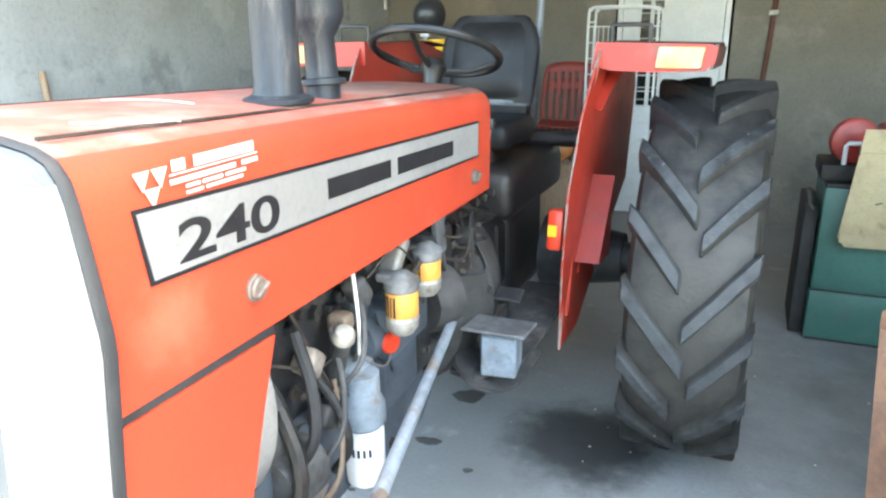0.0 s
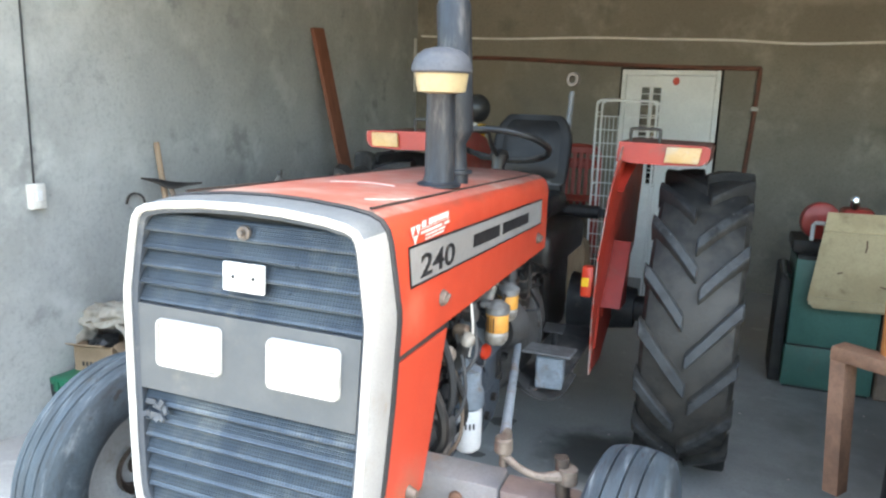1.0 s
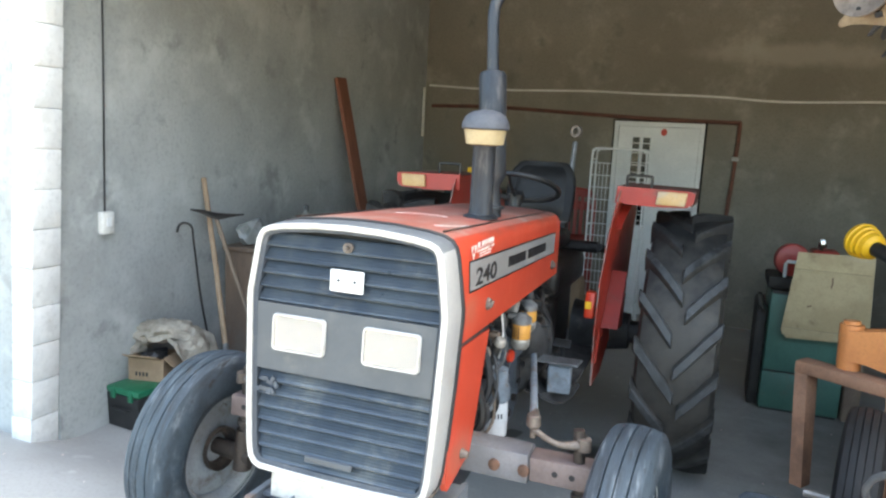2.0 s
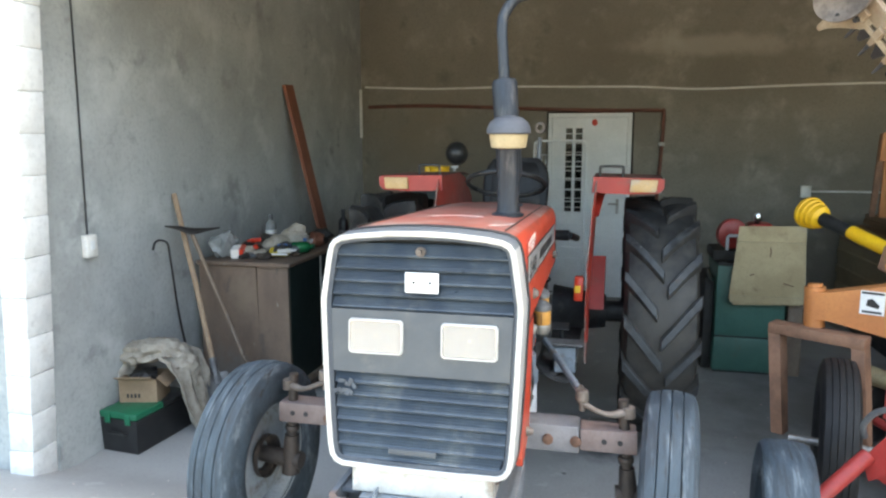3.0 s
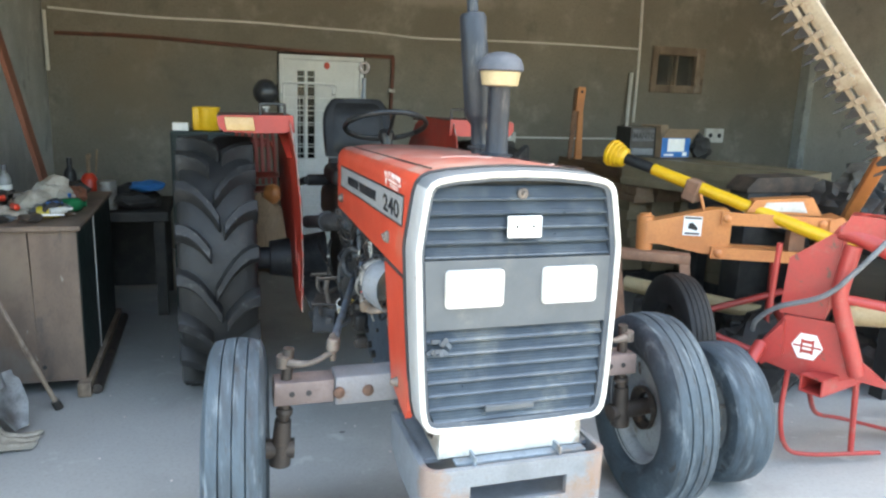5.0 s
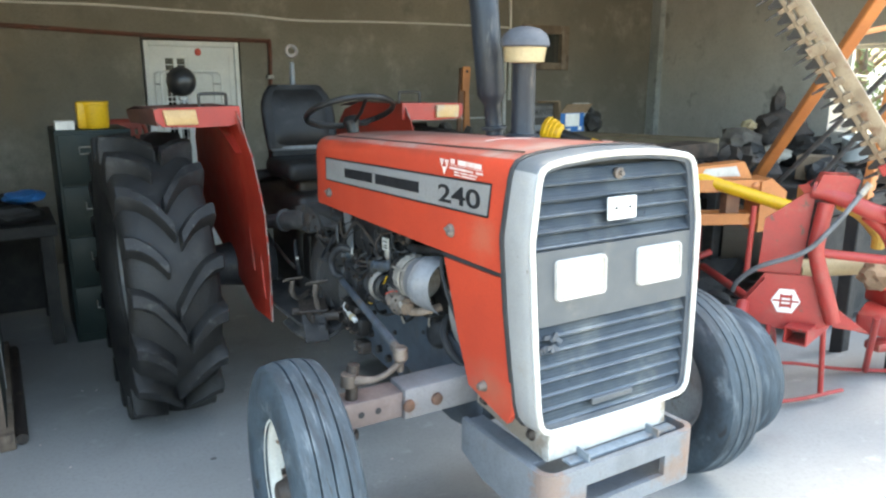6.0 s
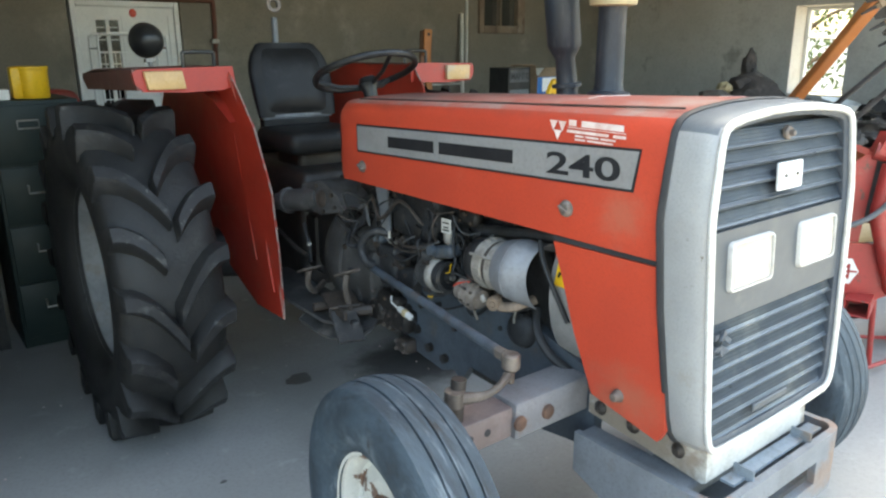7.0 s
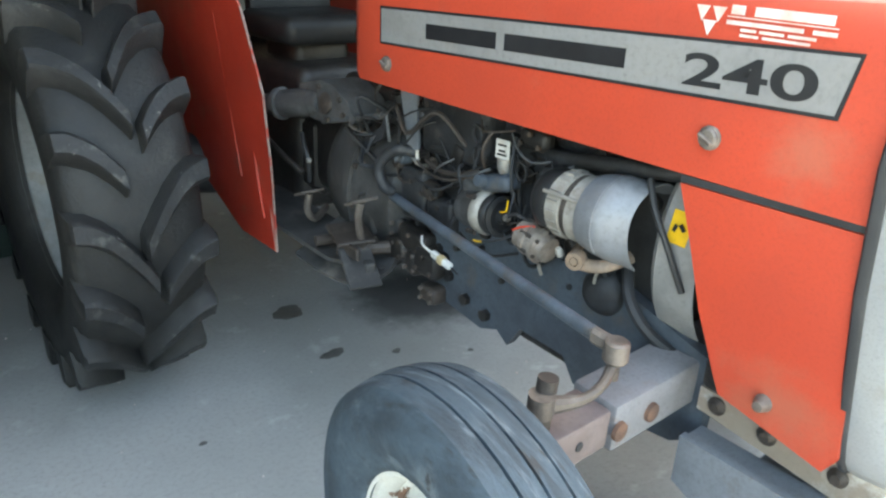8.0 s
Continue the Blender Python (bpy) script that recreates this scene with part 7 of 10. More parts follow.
hose("cable", [(-0.275, 0.63, 0.945), (-0.30, 0.66, 0.915), (-0.31, 0.70, 0.893), (-0.312, 0.735, 0.880)], 0.0024, M_BLACK, 6)
hose("cable", [(-0.312, 0.735, 0.880), (-0.314, 0.75, 0.876), (-0.312, 0.765, 0.874)], 0.0026, M_YELLOW, 6)
hose("cable", [(-0.28, 0.60, 0.955), (-0.298, 0.625, 0.950), (-0.30, 0.65, 0.935)], 0.0026, M_REDPL, 6)
hose("cable", [(-0.27, 0.62, 0.955), (-0.29, 0.655, 0.97), (-0.275, 0.69, 0.95), (-0.25, 0.70, 1.0)], 0.0035, M_BLACK, 6)
hose("cable", [(-0.335, 0.935, 0.832), (-0.352, 0.91, 0.822), (-0.352, 0.875, 0.812)], 0.0030, M_WPLATE, 6)
bm = B()
box(bm, (-0.350, 0.835, 0.805), (0.016, 0.075, 0.018), Matrix.Rotation(radians(10), 4, "X"), 0.005, 2)
plug = T("plug", bm, M_WPLATE, "loose white cable connector")
bm = B()
box(bm, (-0.350, 0.835, 0.805), (0.019, 0.022, 0.021), Matrix.Rotation(radians(10), 4, "X"), 0.004, 2)
T("collar", bm, M_CREAM, under=plug)
hose("cable", [(-0.35, 0.80, 0.799), (-0.352, 0.785, 0.795), (-0.35, 0.772, 0.789)], 0.0022, M_INK, 6)

# ---- things along the left wall ----
def wall_x(y):
    return -2.255 - 0.08 * (y - FRONT) / (BACK - FRONT)


def rot(ax, deg):
    return Matrix.Rotation(radians(deg), 4, ax)


def lump(bm, c, r, seed, squash=(1, 1, 1), rough=0.35, sub=3):
    """A crumpled body about c."""
    o = Vector((seed * 3.7, seed * 1.3, seed * 2.1))
    res = bmesh.ops.create_icosphere(bm, subdivisions=sub, radius=1.0)
    for v in res["verts"]:
        n = v.co.normalized()
        k = 1 + rough * noise.noise(n * 1.6 + o) + 0.5 * rough * noise.noise(n * 4.5 + o)
        v.co = Vector(c) + Vector((n.x * squash[0], n.y * squash[1], n.z * squash[2])) * r * k


sb = thing("light_switch", "white plastic wall switch box with a black cable", "switch", (wall_x(1.14), 1.14, 1.1))
bm = B()
box(bm, (wall_x(1.14) + 0.022, 1.14, 1.19), (0.04, 0.085, 0.125), bev=0.008, seg=2)
part("box", bm, M_PVC, sb)
bm = B()
box(bm, (wall_x(1.14) + 0.044, 1.14, 1.195), (0.008, 0.035, 0.05), bev=0.003)
part("rocker", bm, M_WHPAINT, sb)
bm = B()
tube(bm, smooth_path([(wall_x(1.14) + 0.012, 1.14, 1.25), (wall_x(1.14) + 0.012, 1.145, 1.7), (wall_x(1.15) + 0.012, 1.15, 2.3), (wall_x(1.15) + 0.012, 1.15, 3.0), (wall_x(1.15) + 0.010, 1.15, 3.98)], 4), 0.0048, 8)
part("cable", bm, M_BLACK, sb, "black cable clipped to the wall")

n0 = built()
R6 = Matrix.Translation((-2.155, 1.36, 0)) @ rot("Z", -5)


def at6(bm):
    bmesh.ops.transform(bm, matrix=R6, verts=bm.verts[:])
    return bm


tb = thing("tool_box", "black plastic tool box with a green lid tray", "tool box", (-2.155, 1.36, 0))
bm = B()
prism(bm, [(-0.120, -0.235), (0.120, -0.235), (0.120, 0.235), (-0.120, 0.235)], 0.003, 0.20, "z")
for v in bm.verts:
    if v.co.z > 0.1:
        v.co.x *= 1.06
        v.co.y *= 1.03
soften(bm, 0.012, 2)
part("body", at6(bm), M_BLKPL, tb)
bm = B()
box(bm, (0, -0.13, 0.222), (0.262, 0.23, 0.040), bev=0.010, seg=2)
lid = part("lid", at6(bm), M_GREENPL, tb, "bright green plastic lid")
bm = B()
box(bm, (0, 0.115, 0.217), (0.262, 0.25, 0.030), bev=0.008, seg=2)
part("rear_lid", at6(bm), M_BLKPL, tb)
for x in (-0.07, 0.07):
    bm = B()
    box(bm, (x, -0.247, 0.205), (0.035, 0.014, 0.06), bev=0.004)
    part("latch", at6(bm), M_GREENPL, lid)
bm = B()
tube(bm, [(-0.06, -0.246, 0.12), (-0.055, -0.262, 0.125), (0.055, -0.262, 0.125), (0.06, -0.246, 0.12)], 0.009, 8)
part("handle", at6(bm), M_BLKPL, tb)

cb = thing("cardboard_box", "small open cardboard box, dusty, on the tool box", "box", (-2.19, 1.40, 0.232))
RB = Matrix.Translation((-2.185, 1.385, 0.232)) @ rot("Z", 14)
bm = B()
for c, s_ in (((0, -0.10, 0.075), (0.22, 0.006, 0.15)), ((0, 0.10, 0.075), (0.22, 0.006, 0.15)), ((-0.107, 0, 0.075), (0.006, 0.194, 0.15)), ((0.107, 0, 0.075), (0.006, 0.194, 0.15)), ((0, 0, 0.004), (0.208, 0.194, 0.006))):
    box(bm, c, s_)
bmesh.ops.transform(bm, matrix=RB, verts=bm.verts[:])
part("carton", bm, M_CARD, cb)
for k, (c, s_, r_) in enumerate((((0, -0.14, 0.165), (0.21, 0.08, 0.005), rot("X", -28)), ((0.14, 0, 0.13), (0.08, 0.19, 0.005), rot("Y", 40)))):
    bm = B()
    box(bm, c, s_, r_)
    bmesh.ops.transform(bm, matrix=RB, verts=bm.verts[:])
    part("flap", bm, M_CARD, cb)
bm = B()
for k in range(4):
    box(bm, (-0.06 + 0.022 * k, -0.1045, 0.05), (0.012, 0.002, 0.024))
bmesh.ops.transform(bm, matrix=RB, verts=bm.verts[:])
part("print_bars", bm, M_INK, cb)
bm = B()
lump(bm, (-2.19, 1.385, 0.36), 0.085, 3, (1.0, 0.9, 0.65), 0.5)
single("black_bag", bm, M_BLKPL, "crumpled black plastic bag in the cardboard box", "bag")

# rumpled sack: a bunched roll over the carton and a tail down to the floor
bm = B()
roll = smooth_path([(-2.335, 1.40, 0.36), (-2.315, 1.42, 0.44), (-2.25, 1.44, 0.495), (-2.14, 1.47, 0.515), (-2.03, 1.49, 0.49), (-1.965, 1.51, 0.42), (-1.93, 1.53, 0.30)], 10)
tube(bm, roll, [0.022 + 0.048 * math.sin(math.pi * min(1.0, 0.12 + 0.8 * k / (len(roll) - 1))) ** 0.6 for k in range(len(roll))], 36)
for v in bm.verts:
    p = v.co.copy()
    f = noise.noise(Vector((p.x * 9, p.y * 6, p.z * 7))) * 0.55 + (0.5 - abs(noise.noise(Vector((p.x * 13 + 4, p.y * 26, p.z * 22))))) * 1.1 - 0.3
    c = min(roll, key=lambda q: (q - p).length_squared)
    d = (p - c)
    v.co = c + Vector((d.x, d.y * 1.6, d.z * 0.85)) * (1 + 0.75 * f)
tail = smooth_path([(-2.06, 1.45, 0.52), (-1.985, 1.46, 0.46), (-1.945, 1.48, 0.34), (-1.925, 1.50, 0.18), (-1.895, 1.52, 0.05), (-1.80, 1.54, 0.022), (-1.72, 1.55, 0.02)], 6)
bt = B()


def cloth(u, v):
    k = u * (len(tail) - 1)
    i = min(int(k), len(tail) - 2)
    p = tail[i].lerp(tail[i + 1], k - i)
    w = 0.15 + 0.03 * math.sin(6 * u) - 0.04 * u
    wav = 0.022 * math.sin(21 * v + 3 * u) + 0.03 * (0.5 - abs(noise.noise(Vector((u * 5, v * 5, 1.7)))))
    wav *= 1 - 0.6 * max(0.0, (u - 0.6) / 0.4)
    return (p.x + wav, p.y + (v - 0.4) * 2 * w, max(0.012 + 0.006 * v, p.z + wav * 0.5 - 0.05 * abs(v - 0.5) * (1 - u)))


sheet(bt, cloth, 36, 34, 0.004)
me = bpy.data.meshes.new("tail")
bt.to_mesh(me)
bt.free()
bm.from_mesh(me)
single("burlap_sack", bm, M_CLOTH, "dusty beige burlap sack draped over the box to the floor", "sack", angle=60)


fit_in(n0, lambda x, y, z: (x + 0.045, y + 0.01, z))


def rod_between(bm, a, b, r0, r1=None):
    cyl(bm, a, b, r0, r1, n=12)


sh = thing("shovel", "shovel with a long pale wooden handle against the wall", "shovel", (-1.80, 1.70, 0))
bm = B()
a, b = Vector((-2.25, 1.965, 1.413)), Vector((-1.86, 1.72, 0.28))
tube(bm, [a, a.lerp(b, 0.5) + Vector((0.006, 0, 0.008)), b], [0.017, 0.017, 0.019], 10)
part("handle", bm, M_HANDLE, sh)
bm = B()
def blade(u, v):
    w = 0.088 * (1 - 0.55 * max(0, u - 0.6) / 0.4) * (1 if u > 0.1 else 0.75)
    x = (v - 0.5) * 2
    d = (b - a).normalized()
    side = Vector((0.55, 0.83, 0)).normalized()
    nrm = d.cross(side)
    p = b + d * (u * 0.285 - 0.02) + side * (x * w) + nrm * (0.03 * x * x)
    return (p.x, p.y, max(0.004, p.z))
sheet(bm, blade, 10, 8, 0.003)
rod_between(bm, b - (b - a).normalized() * 0.12, b + (b - a).normalized() * 0.05, 0.022, 0.026)
part("blade", bm, M_PUMP, sh, "dull grey steel blade")

hoe = thing("mattock", "mattock standing on its handle end, iron head up", "mattock", (-1.65, 1.94, 0))
bm = B()
a2, b2 = Vector((-2.087, 1.885, 1.176)), Vector((-1.650, 1.945, 0.012))
tube(bm, [a2, a2.lerp(b2, 0.5), b2], [0.014, 0.011, 0.013], 10)
part("handle", bm, M_WOOD, hoe)
bm = B()
tube(bm, smooth_path([(-2.214, 1.793, 1.221), (-2.149, 1.838, 1.206), (-2.087, 1.885, 1.181), (-2.017, 1.933, 1.186), (-1.939, 1.983, 1.196)], 4), [0.006, 0.009, 0.012, 0.015, 0.018, 0.021, 0.024, 0.027, 0.028, 0.027, 0.024, 0.02, 0.016, 0.013, 0.010, 0.008, 0.006][:17], 8, flat=0.6)
part("head", bm, M_OIL, hoe)
bm = B()
cyl(bm, (-1.665, 1.943, 0.05), (-1.647, 1.945, 0.004), 0.022, n=10)
part("ferrule", bm, M_OIL, hoe)

bm = B()
tube(bm, smooth_path([(-2.258, 1.72, 1.077), (-2.252, 1.735, 1.12), (-2.235, 1.765, 1.135), (-2.200, 1.79, 1.11), (-2.195, 1.803, 1.016), (-2.235, 1.92, 0.62), (-2.24, 2.02, 0.25), (-2.235, 2.07, 0.006)], 5), 0.007, 8)
single("hooked_rod", bm, M_OIL, "bent dark iron rod with a hooked end", "rod")

# wooden cabinet
CX0, CX1, CY0, CY1, CT = -2.20, -1.54, 2.13, 3.40, 0.951
M_CABF = mat("stained_brown_plywood", (0.185, 0.128, 0.094), (0.125, 0.088, 0.068), 3.2, (0.38, 0.68), 0.6, 0, 0.2, 70, dirt=(0.075, 0.062, 0.055), dirt_at=(0.54, 0.74), dirt_scale=5, spots=(0.26, 0.225, 0.19), spots_at=(0.66, 0.71), spots_scale=16, stretch=(1.6, 1, 0.6))
patch(M_CABF, (-2.05, 2.15, 0.1), (1, 0, 1), 0.1, 0.32, (0.17, 0.155, 0.14), 0.7, 0.8, 10)
patch(M_CABF, (-1.88, 2.1, 0.72), (1, 0, 0.6), 0.03, 0.14, (0.20, 0.15, 0.11), 0.6, 0.8, 14)
cab = thing("workbench_cabinet", "old wooden cabinet with plywood front and dark green side", "cabinet", (-1.87, 2.7, 0))
for poly in ([(CX0, 0.085), (-1.7625, 0.085), (-1.766, 0.42), (-1.775, CT - 0.03), (CX0, CT - 0.03)], [(-1.7615, 0.085), (CX1, 0.085), (CX1, CT - 0.03), (-1.766, CT - 0.03), (-1.765, 0.42)]):
    bm = B()
    prism(bm, poly, CY0, CY0 + 0.02, "y")
    soften(bm, 0.002, 1)
    part("front_board", bm, M_CABF, cab)
for y0, y1 in ((CY0 + 0.022, 2.66), (2.685, CY1)):
    bm = B()
    wall_piece(bm, CX1 - 0.02, CX1 + 0.004, y0, y1, 0.085, CT - 0.03)
    soften(bm, 0.003, 1)
    part("side_panel", bm, M_DKGREEN, cab, "dark green painted side board")
bm = B()
wall_piece(bm, CX1 - 0.015, CX1 + 0.008, 2.662, 2.683, 0.085, CT - 0.03)
part("corner_batten", bm, M_WPLATE, cab)
bm = B()
wall_piece(bm, CX0, CX0 + 0.02, CY0 + 0.022, CY1, 0.085, CT - 0.03)
wall_piece(bm, CX0, CX1, CY1 - 0.02, CY1, 0.085, CT - 0.03)
part("carcass", bm, M_WOOD, cab)
bm = B()
wall_piece(bm, CX0 - 0.005, CX1 + 0.025, CY0 - 0.03, CY1 + 0.02, CT - 0.028, CT)
soften(bm, 0.005, 1)
part("top", bm, M_CABF, cab, "greasy thick plank top")
for x in (CX0 + 0.04, CX1 - 0.005):
    bm = B()
    wall_piece(bm, x - 0.035, x + 0.035, CY0 - 0.06, CY1 + 0.1, 0.0, 0.083)
    soften(bm, 0.01, 2)
    part("skid", bm, M_WOOD, cab)
bm = B()
cyl(bm, (CX1 + 0.055, CY0 - 0.02, 0.03), (CX1 + 0.05, 3.45, 0.03), 0.028, n=12)
single("iron_pipe", bm, M_GREASE, "rusty iron pipe on the floor beside the cabinet", "pipe")
bm = B()
lathe(bm, [(0, 0.002), (0.012, 0.002), (0.012, 0)], axis((-1.74, CY0, 0.17), (0, -1, 0)), 12)
part("knot_hole", bm, M_BLACK, cab)

# clutter on the cabinet
n0 = built()
rnd = random.Random(3)
G_BAG = mat("clear_plastic_bag", (0.30, 0.31, 0.305), (0.22, 0.23, 0.225), 12, rough=0.2, bump=0.1)


def bottle(name, c, r, h, material, label, cap, lay=None, cat="bottle"):
    o = thing(name, label, cat, c)
    m = Matrix.Translation(c) @ (lay or Matrix())
    bm = B()
    lathe(bm, [(0, 0.0), (0.9 * r, 0.0), (r, 0.08 * h), (r, 0.62 * h), (0.85 * r, 0.72 * h), (0.42 * r, 0.80 * h), (0.38 * r, 0.88 * h), (0, 0.88 * h)], m, 20)
    part("body", bm, material, o)
    bm = B()
    lathe(bm, [(0.44 * r, 0.87 * h), (0.44 * r, 1.0 * h), (0.38 * r, 1.02 * h), (0, 1.02 * h)], m, 14)
    part("cap", bm, cap, o)
    return o


bm = B()
lump(bm, (-2.11, 2.14, CT + 0.085), 0.10, 1, (0.9, 0.9, 0.95), 0.5)
single("plastic_bag", bm, G_BAG, "crumpled clear plastic bag on the cabinet", "bag")
ct = thing("carton", "small white and red paper carton lying on the cabinet", "carton", (-2.0, 2.14, CT))
bm = B()
box(bm, (-2.00, 2.14, CT + 0.038), (0.07, 0.09, 0.072), rot("Z", 25) @ rot("X", 12), 0.003)
part("box", bm, M_WHITE, ct)
bm = B()
box(bm, (-1.96, 2.15, CT + 0.038), (0.03, 0.092, 0.074), rot("Z", 25) @ rot("X", 12), 0.003)
part("red_end", bm, M_REDPL, ct)
for k, (x, y, r, sq, ma, nm, lb) in enumerate([
        (-1.98, 2.26, 0.05, (1.3, 1, 0.6), M_OIL, "oily_rag", "oily dark rag on the cabinet"), (-1.86, 2.20, 0.055, (1.4, 0.8, 0.5), M_CLOTH, "rag", "dusty beige rag on the cabinet"),
        (-1.80, 2.36, 0.09, (1.2, 1, 0.7), M_CLOTH, "rag", "dusty beige rag on the cabinet"), (-1.72, 2.46, 0.10, (1.1, 0.7, 1.0), M_CLOTH, "rag", "stiff crumpled beige rag on the cabinet"),
        (-1.90, 2.40, 0.06, (1.3, 1, 0.7), M_DARK, "scrap_part", "greasy dark machine part on the cabinet"), (-1.70, 2.22, 0.045, (1.6, 1, 0.55), M_DARK, "scrap_part", "greasy dark machine part on the cabinet"),
        (-1.62, 2.60, 0.07, (1.0, 1, 0.8), M_WOODRED, "brown_bag", "brown paper bag on the cabinet"), (-2.06, 2.36, 0.05, (1.4, 1, 0.5), M_DARK, "scrap_part", "greasy dark machine part on the cabinet"),
        (-1.78, 2.16, 0.035, (1.6, 1, 0.5), M_RUSTED, "rusty_part", "rusty small iron part on the cabinet"), (-1.92, 2.12, 0.03, (1.5, 1, 0.6), M_OIL, "scrap_part", "greasy dark machine part on the cabinet"),
        (-1.66, 2.74, 0.09, (1.0, 1, 0.7), M_DARK, "scrap_part", "greasy dark machine part on the cabinet")]):
    bm = B()
    lump(bm, (x, y, CT + r * sq[2] * 0.92), r, 20 + k, sq, 0.4)
    single(nm, bm, ma, lb, nm.replace("_", " "))
for k in range(22):
    x, y = -2.12 + 0.55 * rnd.random(), 2.09 + 0.5 * rnd.random()
    r = rnd.uniform(0.022, 0.055)
    sq = (rnd.uniform(1.0, 1.9), rnd.uniform(0.8, 1.3), rnd.uniform(0.5, 1.2))
    ma, nm, lb = rnd.choice(((M_CLOTH, "rag", "dusty beige rag on the cabinet"), (M_DARK, "scrap_part", "greasy dark machine part on the cabinet"), (M_GREASE, "scrap_part", "greasy brown machine part on the cabinet"), (M_WOOD, "wood_scrap", "dusty scrap of wood on the cabinet"), (M_GREYST, "scrap_part", "grey steel machine part on the cabinet")))
    bm = B()
    lump(bm, (x, y, CT + r * sq[2] * 0.9), r, 160 + k, sq, 0.7, 2)
    single(nm, bm, ma, lb, nm.replace("_", " "))
spray = bottle("spray_bottle", (-2.06, 2.62, CT + 0.002), 0.042, 0.23, G_BAG, "tall clear spray bottle with a white label", M_GREYST)
bm = B()
lathe(bm, [(0.0415, 0.045), (0.0432, 0.047), (0.0432, 0.115), (0.0415, 0.117)], Matrix.Translation((-2.06, 2.62, CT + 0.002)), 20)
part("label", bm, M_WHITE, spray)
bottle("bottle", (-1.74, 2.19, CT + 0.037), 0.035, 0.18, mat("yellow_oil", (0.5, 0.4, 0.04), (0.4, 0.3, 0.03), 8, rough=0.2, bump=0.0), "yellow oil bottle lying on the cabinet", M_BLKPL, rot("Z", 10) @ rot("Y", 90))
bottle("bottle", (-1.66, 2.32, CT + 0.044), 0.042, 0.19, mat("green_bottle", (0.01, 0.14, 0.05), (0.008, 0.1, 0.04), 8, rough=0.12, bump=0.0), "green bottle lying on the cabinet", M_GREENPL, rot("Z", 20) @ rot("Y", 90))
bm = B()
cyl(bm, (-1.80, 2.12, CT + 0.035), (-1.58, 2.16, CT + 0.028), 0.006, n=8)
single("white_rod", bm, M_WHITE, "thin white plastic rod on the cabinet", "rod")
for k in range(12):
    x, y = -2.10 + 0.52 * rnd.random(), 2.08 + 0.42 * rnd.random()
    tilt = rot("Z", rnd.uniform(0, 360)) @ rot("X", 90)
    r, h = rnd.uniform(0.010, 0.022), rnd.uniform(0.06, 0.14)
    bm = B()
    lathe(bm, [(0, 0), (r, 0), (r, 0.7 * h), (0.5 * r, 0.78 * h), (0.5 * r, h), (0, h)], Matrix.Translation((x, y, CT + r + 0.001 + 0.03 * (k % 3))) @ tilt, 12)
    ma, nm, lb = ((M_STEEL, "socket_wrench", "dull steel socket lying among the scrap"), (M_WPLATE, "tube", "dirty white plastic tube lying among the scrap"), (M_REDPL, "red_tube", "red plastic tube lying among the scrap"), (M_BLKPL, "black_tube", "black plastic tube lying among the scrap"), (M_COPPER, "copper_fitting", "dull copper fitting lying among the scrap"), (M_BLUE, "blue_tube", "blue plastic tube lying among the scrap"))[k % 6]
    single(nm, bm, ma, lb, nm.split("_")[-1])
for k, (x, y, r, h) in enumerate(((-1.86, 2.55, 0.03, 0.06), (-1.95, 2.50, 0.022, 0.08), (-1.60, 2.45, 0.026, 0.05))):
    bm = B()
    lathe(bm, [(0, 0), (r, 0), (r, h), (0.85 * r, h), (0.85 * r, 0.01), (0, 0.01)], Matrix.Translation((x, y, CT + 0.001)), 18)
    single("tin_can", bm, M_STEEL, "small dull tin can on the cabinet", "can")

fit_in(n0, lambda x, y, z: (between(x, (-2.2, -1.5), (-2.16, -1.55)), 2.22 + 1.3 * (y - 2.1), z))

# low bench behind, with a red sprayer and odds and ends
n0 = built()
be = thing("low_bench", "low dark workbench with a thick top", "workbench", (-1.7, 4.25, 0))
bm = B()
wall_piece(bm, -2.35, -1.25, 3.85, 4.75, 0.60, 0.66)
soften(bm, 0.006, 1)
part("top", bm, M_DARK, be)
for x in (-2.28, -1.32):
    for y in (3.92, 4.68):
        bm = B()
        wall_piece(bm, x - 0.04, x + 0.04, y - 0.04, y + 0.04, 0.0, 0.60)
        part("leg", bm, M_DARK, be)
bm = B()
wall_piece(bm, -2.3, -1.3, 4.70, 4.72, 0.04, 0.58)
part("back_board", bm, M_DARK, be)
rs = thing("red_sprayer", "red hand sprayer with a grey head", "sprayer", (-1.9, 4.45, 0.66))
bm = B()
lathe(bm, [(0, 0), (0.065, 0.0), (0.07, 0.02), (0.07, 0.16), (0.05, 0.20), (0.03, 0.22), (0, 0.22)], Matrix.Translation((-1.88, 4.45, 0.661)), 20)
part("tank", bm, M_REDPL, rs)
bm = B()
cyl(bm, (-1.88, 4.45, 0.88), (-1.88, 4.45, 1.0), 0.016, n=10)
box(bm, (-1.875, 4.45, 1.01), (0.03, 0.10, 0.035), bev=0.006)
cyl(bm, (-1.83, 4.46, 0.86), (-1.81, 4.46, 1.06), 0.008, n=8)
part("pump", bm, M_CARD, rs)
bottle("black_bottle", (-2.02, 4.45, 0.661), 0.05, 0.33, M_BLKPL, "black plastic bottle on the low bench", M_BLKPL)
bm = B()
lathe(bm, [(0, 0), (0.07, 0), (0.072, 0.20), (0.065, 0.21), (0, 0.21)], Matrix.Translation((-1.70, 4.05, 0.661)), 22)
single("paint_tin", bm, M_STEEL, "dented steel paint tin on the low bench", "paint tin")
